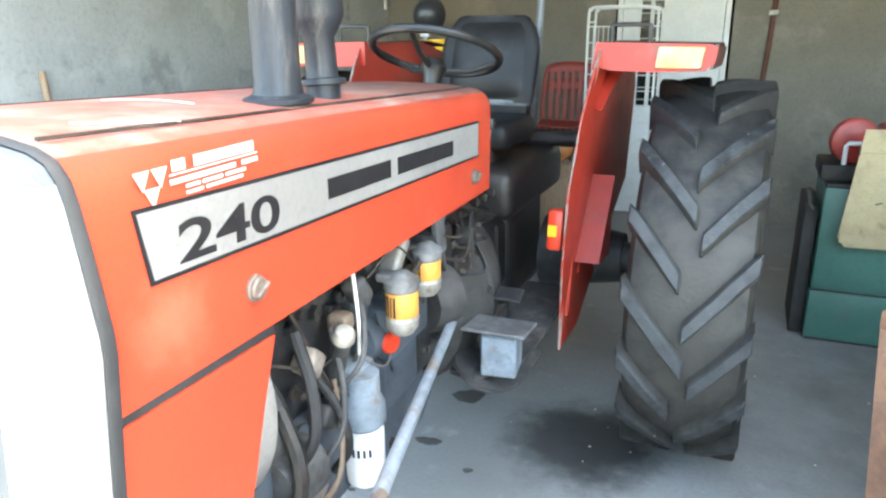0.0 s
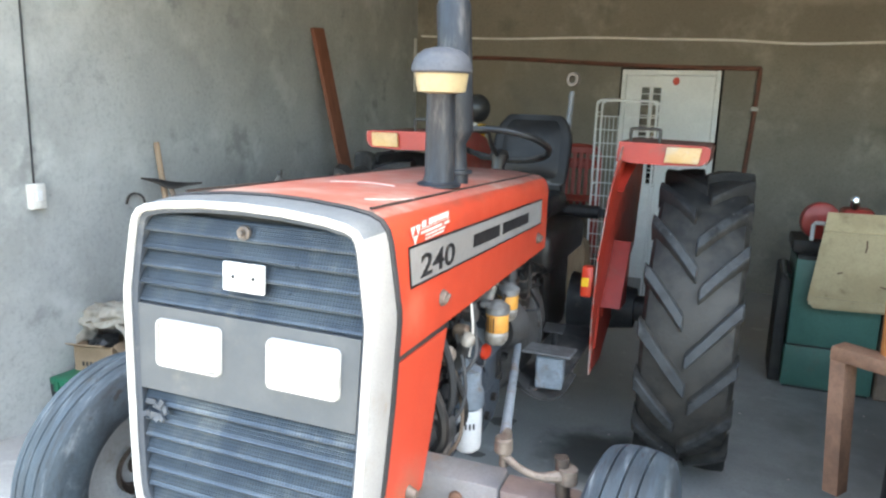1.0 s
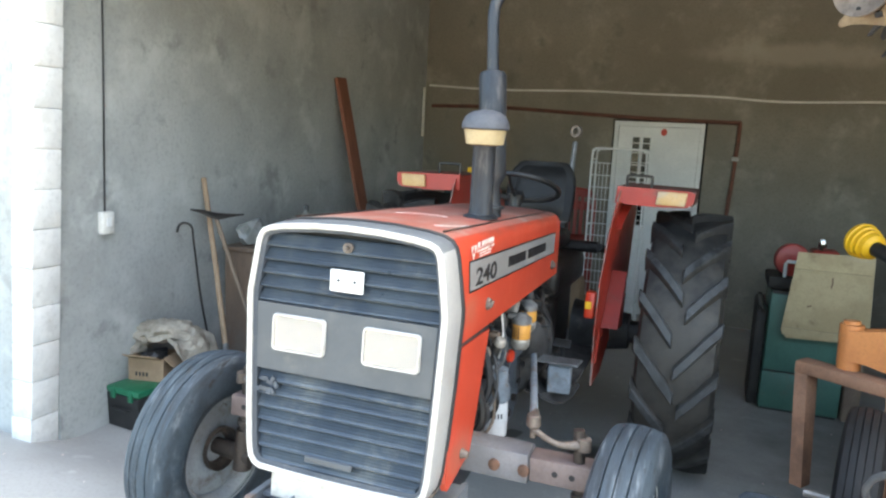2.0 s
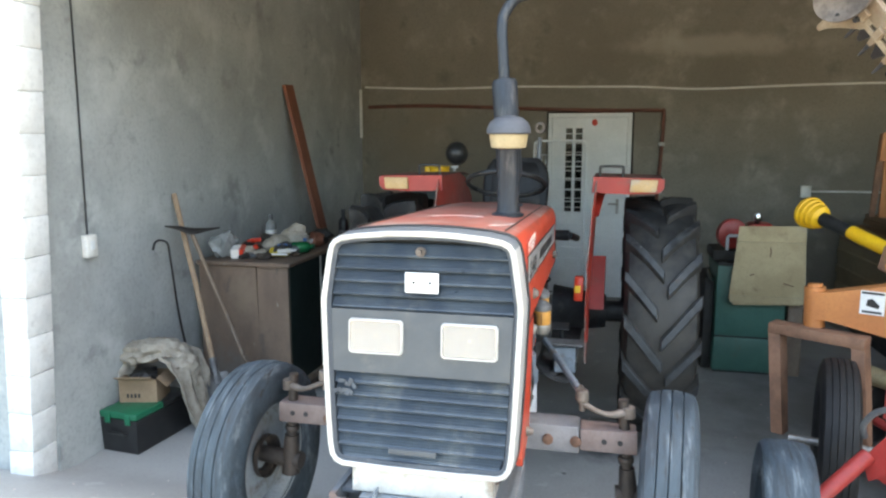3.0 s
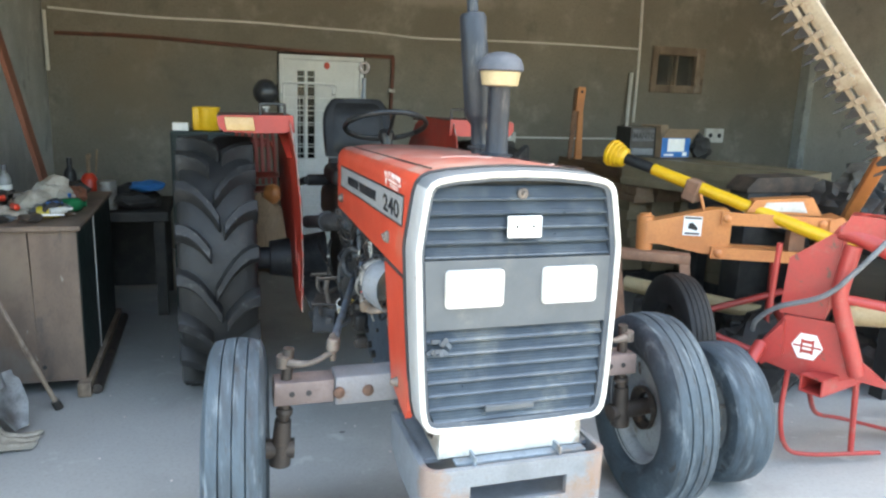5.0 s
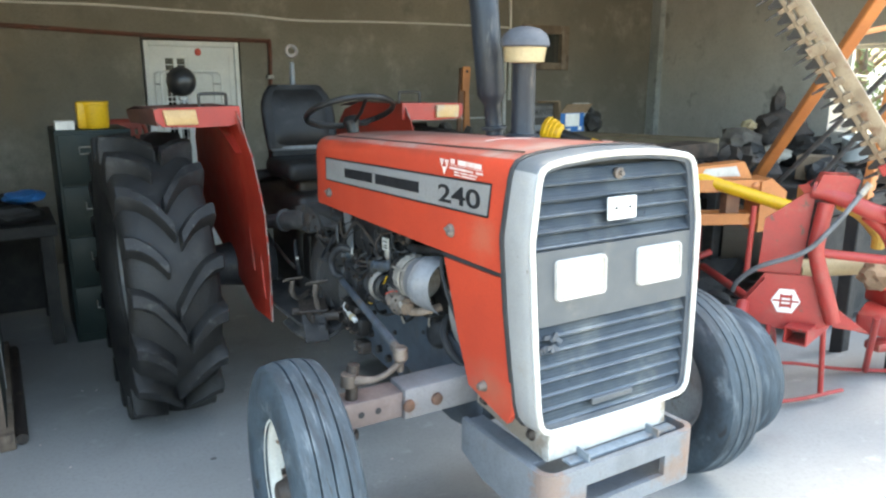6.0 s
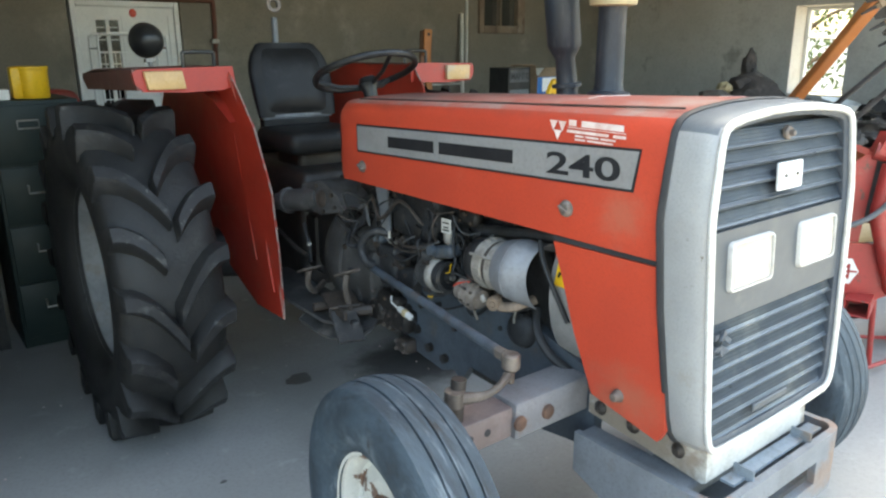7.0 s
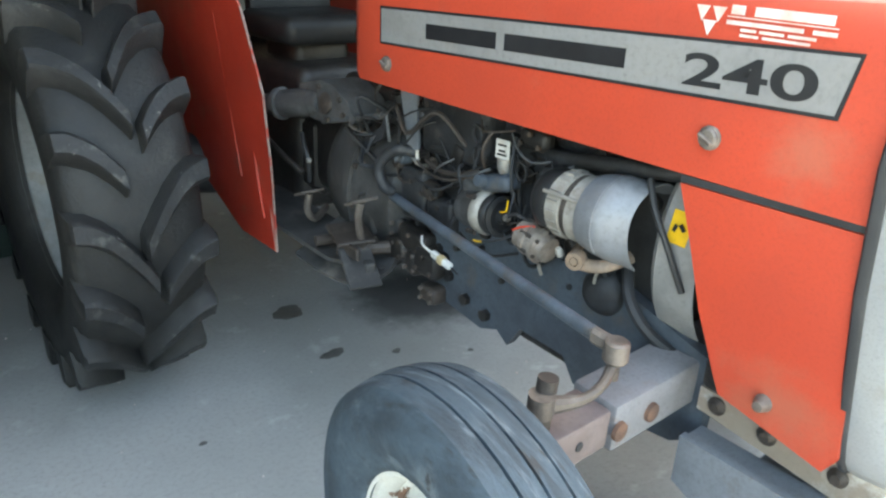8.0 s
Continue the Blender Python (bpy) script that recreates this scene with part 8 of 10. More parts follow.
for k, (x, y, r, sq, ma, nm, lb) in enumerate([(-1.50, 4.05, 0.11, (1.6, 1, 0.55), M_DARK, "dark_parcel", "dark greasy bundle on the low bench"), (-1.42, 4.2, 0.10, (1.3, 1, 0.45), M_BLUE, "blue_tarp", "folded blue plastic tarp on the bench"), (-1.55, 4.45, 0.13, (1.5, 1, 0.6), M_DARK, "dark_parcel", "dark greasy bundle on the low bench")]):
    bm = B()
    lump(bm, (x, y, 0.66 + r * sq[2] * 0.9 + (0.11 if ma is M_BLUE else 0)), r, 40 + k, sq, 0.3)
    single(nm, bm, ma, lb, nm.replace("_", " "))

fit_in(n0, lambda x, y, z: (0.93 * x, 0.09 + 0.885 * y, 1.19 * z if z < 0.661 else z + 0.125))

# leaning board
bm = B()
m = Matrix.Translation((wall_x(3.78) + 0.022, 3.79, 2.235)) @ rot("Y", -11.5) @ rot("X", 3)
box(bm, (0, 0, -1.135), (0.032, 0.165, 2.27), bev=0.004)
bmesh.ops.transform(bm, matrix=m, verts=bm.verts[:])
single("leaning_board", bm, M_WOODRED, "long reddish wooden board leaning on the wall", "board")

# filing cabinet
FX0, FX1, FY0, FH = -1.125, -0.685, 3.45, 1.37
fc = thing("filing_cabinet", "dark green steel filing cabinet with four drawers", "filing cabinet", (-0.9, 3.74, 0))
bm = B()
wall_piece(bm, FX0, FX1, FY0 + 0.02, FY0 + 0.58, 0.0, FH)
soften(bm, 0.006, 2)
part("body", bm, M_DKGREEN, fc)
for k in range(4):
    z0 = 0.06 + k * 0.325
    bm = B()
    wall_piece(bm, FX0 + 0.015, FX1 - 0.015, FY0, FY0 + 0.019, z0, z0 + 0.312)
    soften(bm, 0.005, 2)
    dr = part("drawer", bm, M_DKGREEN, fc)
    bm = B()
    xc = -0.945
    z = z0 + (0.21 if k == 3 else 0.19)
    tube(bm, [(xc - 0.045, FY0 + 0.002, z + 0.022), (xc - 0.045, FY0 - 0.016, z + 0.02), (xc - 0.045, FY0 - 0.016, z - 0.02), (xc + 0.035, FY0 - 0.016, z - 0.02)] if k < 3 else [(xc - 0.05, FY0 - 0.006, z + 0.022), (xc + 0.05, FY0 - 0.006, z + 0.022), (xc + 0.05, FY0 - 0.006, z - 0.02), (xc - 0.05, FY0 - 0.006, z - 0.02), (xc - 0.05, FY0 - 0.006, z + 0.022)], 0.006, 6)
    part("handle" if k < 3 else "label_holder", bm, M_STEEL, dr, "small bright metal handle" if k < 3 else "bright metal label frame")
bk = thing("yellow_canister", "yellow plastic canister standing on the filing cabinet", "canister", (-0.87, 3.64, FH))
bm = B()
lathe(bm, [(0, 0), (0.08, 0), (0.085, 0.01), (0.088, 0.15), (0.092, 0.155), (0.092, 0.168), (0.08, 0.17), (0, 0.172)], Matrix.Translation((-0.87, 3.64, FH + 0.001)), 26)
part("body", bm, M_YELLOW, bk)
bm = B()
box(bm, (-0.95, 3.62, FH + 0.085), (0.05, 0.09, 0.168), bev=0.012, seg=2)
part("grip", bm, M_YELLOW, bk)
bm = B()
box(bm, (-1.055, 3.56, FH + 0.028), (0.11, 0.10, 0.055), bev=0.003)
single("small_carton", bm, M_WHITE, "small white and red carton on the filing cabinet", "carton")

# white wire rack in front of the door
n0 = built()
rk = thing("wire_rack", "white tubular rack with a wire grid", "rack", (0.03, 5.7, 0))
for y in (5.60, 5.85):
    bm = B()
    tube(bm, smooth_path([(-0.235, y, 0.0), (-0.235, y, 1.0), (-0.235, y, 1.62), (-0.215, y, 1.68), (-0.16, y, 1.70), (0.24, y, 1.70), (0.295, y, 1.68), (0.315, y, 1.62), (0.315, y, 1.0), (0.315, y, 0.0)], 4), 0.011, 8)
    part("frame", bm, M_WHPAINT, rk)
for k in range(13):
    bm = B()
    z = 0.25 + k * 0.11
    cyl(bm, (-0.235, 5.60, z), (0.315, 5.60, z), 0.004, n=6)
    part("wire", bm, M_WHPAINT, rk)
for k in range(5):
    bm = B()
    x = -0.19 + k * 0.04
    cyl(bm, (x, 5.60, 0.25), (x, 5.60, 1.57), 0.003, n=6)
    part("wire", bm, M_WHPAINT, rk)
for x in (-0.235, 0.315):
    for z in (0.3, 1.0, 1.6):
        bm = B()
        cyl(bm, (x, 5.60, z), (x, 5.85, z), 0.007, n=6)
        part("brace", bm, M_WHPAINT, rk)

fit_in(n0, lambda x, y, z: (0.895 * x, y - 0.715, 1.024 * z))

# pipes and cables on the back wall
n0 = built()
def run_of(name, pts, r, material, label, cat, n=10, k=5):
    bm = B()
    tube(bm, smooth_path(pts, k), r, n)
    return single(name, bm, material, label, cat)


YB = BACK - 0.016
run_of("white_cable", [(-2.55, YB, 2.40), (-1.6, YB, 2.365), (-0.6, YB, 2.375), (0.12, YB, 2.36), (0.9, YB, 2.345), (1.56, YB, 2.31), (2.6, YB, 2.335), (3.6, YB, 2.345), (4.56, YB, 2.34)], 0.013, M_PVC, "white electrical conduit running along the back wall", "conduit")
run_of("rust_pipe", [(-2.5, YB - 0.01, 2.14), (-1.7, YB - 0.01, 2.15), (-0.9, YB - 0.01, 2.12), (0.2, YB - 0.01, 2.075), (1.0, YB - 0.01, 2.065), (1.13, YB - 0.01, 2.06), (1.165, YB - 0.01, 2.02), (1.15, YB - 0.01, 1.5), (1.12, YB - 0.01, 0.9), (1.10, YB - 0.01, 0.1)], 0.022, M_BROWNPIPE, "rusty brown water pipe bent round the door", "pipe")
bm = B()
box(bm, (1.152, YB - 0.012, 1.66), (0.08, 0.06, 0.05), bev=0.01, seg=2)
single("pipe_coupling", bm, M_STEEL, "pale pipe coupling on the rusty pipe", "coupling")
run_of("white_pipe", [(-2.562, BACK - 0.14, 2.36), (-2.562, BACK - 0.14, 2.1), (-2.562, BACK - 0.14, 1.74)], 0.018, M_PVC, "short white plastic pipe in the wall corner", "pipe")
run_of("white_pipe", [(4.56, YB, 1.35), (4.56, YB, 2.3), (4.53, YB, 3.2), (4.52, YB, 3.98)], 0.018, M_PVC, "tall white plastic pipe on the back wall", "pipe")
run_of("white_pipe", [(4.38, BACK - 0.14, 0.9), (4.42, BACK - 0.08, 1.5), (4.455, BACK - 0.04, 2.02)], 0.024, M_PVC, "white plastic pipe leaning on the back wall", "pipe")
run_of("white_conduit", [(2.82, YB, 1.11), (3.6, YB, 1.112), (4.50, YB, 1.115)], 0.012, M_PVC, "white conduit between sockets on the back wall", "conduit")
for x0, x1, z0, z1, dots in ((2.71, 2.82, 1.04, 1.18, 0), (5.74, 6.04, 1.09, 1.29, 2)):
    so = thing("wall_socket", "white wall socket box" if not dots else "white double wall socket with round outlets", "socket", ((x0 + x1) / 2, BACK, z0))
    bm = B()
    box(bm, ((x0 + x1) / 2, BACK - 0.026, (z0 + z1) / 2), (x1 - x0, 0.045, z1 - z0), bev=0.008, seg=2)
    part("box", bm, M_PVC, so)
    for k in range(dots):
        bm = B()
        lathe(bm, [(0, 0.003), (0.032, 0.003), (0.034, 0)], axis((x0 + 0.075 + 0.15 * k, BACK - 0.0485, (z0 + z1) / 2), (0, -1, 0)), 18)
        part("outlet", bm, M_BLACK, so)

fit_in(n0, lambda x, y, z: (0.895 * x, y, 0.25 + 0.875 * z))

# stacked plastic chairs behind the tractor
def garden_chair(at, turn):
    m = Matrix.Translation(at) @ Matrix.Rotation(radians(turn), 4, "Z")
    ch = thing("garden_chair", "faded red slatted plastic chair in a stack", "chair", at, "stacked chairs")

    def bit(name, bm):
        bmesh.ops.transform(bm, matrix=m, verts=bm.verts[:])
        part(name, bm, M_CHAIR, ch)

    bm = B()
    sheet(bm, lambda u, v: (0.22 * (2 * u - 1), 0.42 * v - 0.23, 0.43 - 0.02 * math.sin(math.pi * v) - 0.012 * math.sin(math.pi * u)), 10, 10, 0.008)
    bit("seat", bm)
    bm = B()
    tube(bm, smooth_path([(-0.21, 0.18, 0.42), (-0.215, 0.235, 0.66), (-0.19, 0.265, 0.83), (-0.10, 0.275, 0.875), (0.10, 0.275, 0.875), (0.19, 0.265, 0.83), (0.215, 0.235, 0.66), (0.21, 0.18, 0.42)], 5), 0.017, 8)
    bit("back_frame", bm)
    bm = B()
    box(bm, (0, 0.266, 0.835), (0.36, 0.012, 0.065), Matrix.Rotation(radians(-8), 4, "X"), 0.005)
    bit("top_rail", bm)
    for k in range(6):
        bm = B()
        box(bm, (-0.15 + 0.06 * k, 0.222, 0.63), (0.034, 0.009, 0.40), Matrix.Rotation(radians(-10), 4, "X"), 0.003)
        bit("slat", bm)
    for x, y in ((-0.2, -0.2), (0.2, -0.2), (-0.2, 0.19), (0.2, 0.19)):
        bm = B()
        tube(bm, [(x, y, 0.42), (1.12 * x, 1.12 * y, 0.0)], [0.022, 0.016], 8)
        bit("leg", bm)


bm = B()
wall_piece(bm, -0.72, -0.17, 4.95, 5.50, floor_z(5.2), 0.30)
soften(bm, 0.01, 2)
single("dark_chest", bm, M_DARK, "low dark wooden chest under the stacked chairs", "chest")
for k in range(2):
    garden_chair((-0.44, 5.22 + 0.015 * k, 0.301 + 0.135 * k), 6)

bm = B()
lump(bm, (-0.38, 4.74, 0.335), 0.24, 301, (0.95, 0.75, 1.55), 0.25)
single("feed_sack", bm, M_HANDLE, "slumped tan sack standing before the chairs", "sack")
bm = B()
lump(bm, (-0.33, 4.72, 0.735), 0.09, 302, (1.0, 0.9, 1.0), 0.15)
single("orange_bag", bm, M_ORANGE, "knotted orange plastic bag on the tan sack", "bag")

# ---- things on the right: machine, beams, mower ----
n0 = built()
gm = thing("green_machine", "teal steel machine cabinet in two halves with a red pulley", "machine", (1.62, 3.62, 0))
bm = B()
wall_piece(bm, 1.38, 1.88, 3.40, 3.92, 0.015, 0.268)
soften(bm, 0.008, 2)
part("lower_body", bm, M_TEAL, gm)
bm = B()
wall_piece(bm, 1.385, 1.875, 3.405, 3.92, 0.278, 0.80)
soften(bm, 0.008, 2)
part("upper_body", bm, M_TEAL, gm)
bm = B()
wall_piece(bm, 1.392, 1.868, 3.412, 3.91, 0.0, 0.82)
part("inner_frame", bm, M_DARK, gm)
bm = B()
wall_piece(bm, 1.31, 1.378, 3.48, 3.90, 0.0, 0.70)
soften(bm, 0.01, 2)
part("motor_housing", bm, M_DARK, gm)
bm = B()
wall_piece(bm, 1.36, 1.86, 3.50, 3.88, 0.82, 0.90)
soften(bm, 0.015, 2)
part("table", bm, M_DARK, gm)
bm = B()
lathe(bm, [(0, -0.03), (0.10, -0.03), (0.115, -0.02), (0.115, 0.02), (0.10, 0.03), (0, 0.03)], axis((1.50, 3.60, 1.02), (0.3, -1, 0)), 28)
part("pulley", bm, M_IMPRED, gm, "red painted pulley")
bm = B()
wall_piece(bm, 1.62, 1.80, 3.60, 3.80, 0.90, 1.10)
soften(bm, 0.03, 3)
part("red_motor", bm, M_IMPRED, gm)
bm = B()
tube(bm, [(1.46, 3.52, 0.90), (1.46, 3.52, 1.0), (1.47, 3.52, 1.015), (1.62, 3.52, 1.015), (1.63, 3.52, 0.98)], 0.012, 8)
part("bracket", bm, M_WHPAINT, gm, "white bent bracket")
bm = B()
lathe(bm, [(0, 0.06), (0.02, 0.055), (0.03, 0.03), (0.03, 0), (0.015, -0.03), (0, -0.03)], Matrix.Translation((1.68, 3.62, 1.13)), 16)
part("oil_cup", bm, M_CHROME, gm)
bm = B()
tube(bm, [(1.36, 3.44, 0.68), (1.33, 3.40, 0.72), (1.31, 3.36, 0.80)], 0.012, 8)
part("crank", bm, M_CHROME, gm)

cp = thing("leaning_sheet_metal", "cream-painted folded sheet metal leaning on the machine", "sheet metal", (1.73, 3.33, 0.5))
bm = B()
P = [(1.51, 1.11), (1.96, 1.12), (1.965, 1.0), (1.985, 0.60), (1.95, 0.545), (1.50, 0.53), (1.462, 0.575), (1.50, 0.985)]
prism(bm, [(a, b) for a, b in P], 3.33, 3.337, "y")
soften(bm, 0.002, 1, 60)
part("face", bm, M_CREAM, cp)
bm = B()
prism(bm, [(3.318, 0.985), (3.329, 0.985), (3.329, 1.0), (3.318, 0.997)], 1.502, 1.962)
part("fold", bm, M_CREAM, cp)
bm = B()
prism(bm, [(3.316, 0.555), (3.329, 0.555), (3.329, 0.60), (3.320, 0.60)], 1.47, 1.98)
part("lower_fold", bm, M_CREAM, cp)
for x, h in ((1.955, 0.56), (1.51, 0.5)):
    bm = B()
    wall_piece(bm, x - 0.004, x + 0.004, 3.338, 3.46 if x > 1.9 else 3.40, 0.60, 0.60 + h - 0.08)
    part("side_flange", bm, M_CREAM, cp)
for pts in ([(1.73, 0.96), (1.735, 0.92), (1.73, 0.885)], [(1.60, 0.75), (1.63, 0.76)], [(1.83, 0.70), (1.90, 0.68)]):
    bm = B()
    tube(bm, [(a, 3.329, b) for a, b in pts], 0.004, 5)
    part("scratch", bm, M_RUSTED, cp)
bm = B()
wall_piece(bm, 1.895, 2.0, 3.40, 3.60, 0.0, 0.52)
soften(bm, 0.01, 1)
single("wooden_block", bm, M_WOOD, "rough wooden block under the cream panel", "block")

fit_in(n0, lambda x, y, z: (x - 0.05, y + 0.02, 1.03 * z if z < 0.9 else z + 0.022))

# long stacked steel profiles
def beam(name, a, b, w, h, material, label, group="stacked beams"):
    a, b = Vector(a), Vector(b)
    d = (b - a)
    ang = math.atan2(d.y, d.x)
    bm = B()
    # folded channel: creased sides and two returned lips on top
    prism(bm, [(-w / 2, 0), (w / 2, 0), (w / 2, h * 0.42), (w / 2 - 0.012, h * 0.5), (w / 2 - 0.012, h), (w / 2 - 0.05, h), (w / 2 - 0.05, h - 0.006), (-w / 2 + 0.05, h - 0.006), (-w / 2 + 0.05, h), (-w / 2 + 0.012, h), (-w / 2 + 0.012, h * 0.5), (-w / 2, h * 0.42)], 0, d.length)
    soften(bm, 0.003, 1)
    bmesh.ops.transform(bm, matrix=Matrix.Translation(a) @ Matrix.Rotation(ang, 4, "Z"), verts=bm.verts[:])
    return single(name, bm, material, label, "beam", group)


BEAM_LABEL = {M_BEAM: "long brown folded steel beam in a stack", M_BEAMCR: "long tan folded steel beam in a stack", M_DARK: "dark timber bearer under the beams"}
rnd = random.Random(41)
for x, w in ((2.872, 0.23), (3.14, 0.28), (3.44, 0.28)):
    z = 0.94
    for k, h in enumerate((0.145, 0.17, 0.16, 0.17, 0.15, 0.145)):
        ma = M_BEAM if k == 0 else M_DARK if k == 5 else M_BEAMCR
        z -= h
        y0 = 3.56 + rnd.uniform(0.0, 0.10) + (0.0 if k == 0 else 0.05)
        beam("steel_beam", (x + rnd.uniform(-0.01, 0.01), y0, z), (x - 0.05, 5.42 + rnd.uniform(0, 0.1), z), w - 0.02, h - 0.003, ma, BEAM_LABEL[ma])
for x in (3.10, 3.40):
    beam("steel_beam", (x, 4.25, 0.942), (x - 0.03, 5.50, 0.942), 0.28, 0.098, M_BEAM, BEAM_LABEL[M_BEAM])
# tan beams laid across, askew
z = 1.205
for k, h in enumerate((0.125, 0.135, 0.15, 0.17, 0.2, 0.2, 0.225)):
    ma = M_DARK if k == 6 else M_BEAMCR
    z -= h
    far = Vector((2.975, 3.915, z)) if k < 2 else Vector((3.245, 3.22, z))
    near = Vector((3.57 + rnd.uniform(-0.012, 0.012), 2.38, z))
    beam("steel_beam", near, far, 0.50, h - 0.003, ma, BEAM_LABEL[ma])
dbn = thing("steel_bin", "black steel bin with a rusty brown slanted lid", "bin", (2.95, 2.25, 0))
bm = B()
wall_piece(bm, 2.71, 3.26, 2.10, 2.30, 0, 1.10)
soften(bm, 0.012, 2)
part("body", bm, M_DARK, dbn)
bm = B()
prism(bm, [(2.69, 1.102), (2.69, 1.13), (2.77, 1.205), (3.22, 1.215), (3.30, 1.20), (3.30, 1.102)], 2.09, 2.31, "y")
soften(bm, 0.008, 2)
part("lid", bm, M_LID, dbn, "rusty brown sheet lid")

# what stands on the beams
bm = B()
prism(bm, [(2.665, 1.207), (2.93, 1.207), (2.92, 1.47), (2.67, 1.465)], 3.60, 3.84, "y")
soften(bm, 0.008, 2)
bc = single("black_crate", bm, M_BLKPL, "scuffed black plastic crate on the beam stack", "crate")
for z0, z1, ma, lb in ((1.225, 1.285, M_GREYST, "grey scuffed panel"), (1.345, 1.452, M_PUMPDK, "dull grey panel with dark lettering")):
    bm = B()
    wall_piece(bm, 2.68, 2.905, 3.592, 3.601, z0, z1)
    soften(bm, 0.004, 1)
    pn = part("panel", bm, ma, bc, lb)
lettering("letters", "MANTO", 0.070, Matrix.Translation((2.692, 3.5912, 1.372)) @ Matrix.Rotation(radians(90), 4, "X") @ Matrix.Diagonal((0.86, 1, 1, 1)), M_INK, pn)
cb2 = thing("open_carton", "open cardboard carton with a blue and white label", "carton", (3.09, 3.70, 1.207))
RB2 = Matrix.Translation((3.095, 3.695, 1.207)) @ rot("Z", 8)
for c, s_ in (((0, -0.13, 0.09), (0.33, 0.006, 0.18)), ((0, 0.13, 0.09), (0.33, 0.006, 0.18)), ((-0.163, 0, 0.09), (0.006, 0.254, 0.18)), ((0.163, 0, 0.09), (0.006, 0.254, 0.18)), ((0, 0, 0.004), (0.32, 0.254, 0.006))):
    bm = B()
    box(bm, c, s_)
    bmesh.ops.transform(bm, matrix=RB2, verts=bm.verts[:])
    part("board", bm, M_CARD, cb2)
for c, s_, r in (((0.02, -0.165, 0.215), (0.36, 0.115, 0.005), rot("X", -48)), ((-0.175, 0.0, 0.23), (0.005, 0.25, 0.10), rot("Y", -10)), ((0.0, 0.15, 0.23), (0.32, 0.005, 0.10), rot("X", -15))):
    bm = B()
    box(bm, c, s_, r)
    bmesh.ops.transform(bm, matrix=RB2, verts=bm.verts[:])
    part("flap", bm, M_CARD, cb2)
for x0, x1, z0, z1, ma in ((-0.163, 0.163, 0.004, 0.176, M_BLUE), (-0.095, 0.10, 0.055, 0.17, M_WHITE), (-0.13, -0.02, 0.018, 0.034, M_WHITE), (0.085, 0.135, 0.016, 0.05, M_WHITE)):
    bm = B()
    wall_piece(bm, x0, x1, -0.1355 - (0.0015 if ma is M_WHITE else 0), -0.1335, z0, z1)
    bmesh.ops.transform(bm, matrix=RB2, verts=bm.verts[:])
    part("print", bm, ma, cb2)
bm = B()
lump(bm, (3.42, 3.62, 1.207 + 0.085), 0.10, 61, (1.1, 0.8, 1.0), 0.3)
lump(bm, (3.40, 3.62, 1.37), 0.055, 62, (0.8, 0.7, 1.0), 0.3)
single("dark_parcel", bm, M_DARK, "dark greasy bundle beside the carton on the beams", "bundle")
op = thing("orange_bracket", "orange painted steel bracket standing on the beams", "bracket", (2.96, 5.12, 1.042))
for nm, poly, y0, y1, ma in (("plate", [(2.865, 1.042), (2.91, 1.042), (2.945, 1.50), (2.945, 1.80), (2.90, 1.80), (2.885, 1.50)], 5.14, 5.16, M_ORUST), ("rib", [(2.935, 1.042), (3.02, 1.042), (2.995, 1.58), (2.945, 1.58)], 5.11, 5.135, M_ORANGE), ("head", [(2.895, 1.56), (2.985, 1.56), (3.00, 1.80), (2.99, 1.815), (2.915, 1.815), (2.905, 1.80)], 5.09, 5.11, M_ORANGE)):
    bm = B()
    prism(bm, poly, y0, y1, "y")
    part(nm, bm, ma, op)
bm = B()
cyl(bm, (2.955, 5.0905, 1.765), (2.955, 5.087, 1.765), 0.016, n=12)
part("hole", bm, M_BLACK, op)

# ---- caster wheel and orange arm of the mower ----
n0 = built()
om = thing("orange_mower_arm", "orange mower arm with a caster fork and ribbed wheel", "mower arm", (1.8, 1.45, 0))
a, b = Vector((1.40, 1.675, 0)), Vector((1.765, 1.435, 0))
u = (b - a).normalized()
ang = math.atan2(u.y, u.x)
bm = B()
box(bm, ((a + b) / 2) + Vector((0, 0, 0.815)), ((b - a).length, 0.10, 0.055), Matrix.Rotation(ang, 4, "Z"), 0.008, 2)
part("fork", bm, M_ORUST, om, "rusty orange steel caster fork")
wc = Vector((1.62, 1.30, 0.385))
wu = Vector((math.cos(radians(-12)), math.sin(radians(-12)), 0))
for q in (a + u * 0.03, b - u * 0.03):
    foot = q + Vector((wc.x - (a.x + b.x) / 2, wc.y - (a.y + b.y) / 2, 0)) * 0.45
    foot.z = 0.33
    top = Vector((q.x, q.y, 0.80))
    bm = B()
    side, fore = u * 0.0275, Vector((-u.y, u.x, 0)) * 0.045
    loft(bm, [[p + side + fore * k, p - side + fore * k, p - side - fore * k, p + side - fore * k] for p, k in ((top, 1.0), (top.lerp(foot, 0.35), 1.0), (foot, 0.8))])
    soften(bm, 0.005, 1, 40)
    part("fork_leg", bm, M_ORUST, om)
bm = B()
m = axis(wc, wu)
wheel = part("caster_wheel", ribbed_tyre(0.38, 0.080, 5, m, 48, 0.010), M_RUBBER, om, "black ribbed implement tyre")
bm = B()
lathe(bm, [(0, -0.03), (0.05, -0.03), (0.06, -0.02), (0.20, -0.01), (0.212, -0.045), (0.222, -0.045), (0.222, 0.045), (0.212, 0.045), (0.20, 0.01), (0.06, 0.02), (0.05, 0.03), (0, 0.03)], m, 32)
part("rim", bm, M_DARK, wheel)
bm = B()
cyl(bm, wc - wu * 0.19, wc + wu * 0.19, 0.018, n=10)
part("axle", bm, M_STEEL, wheel)
bm = B()
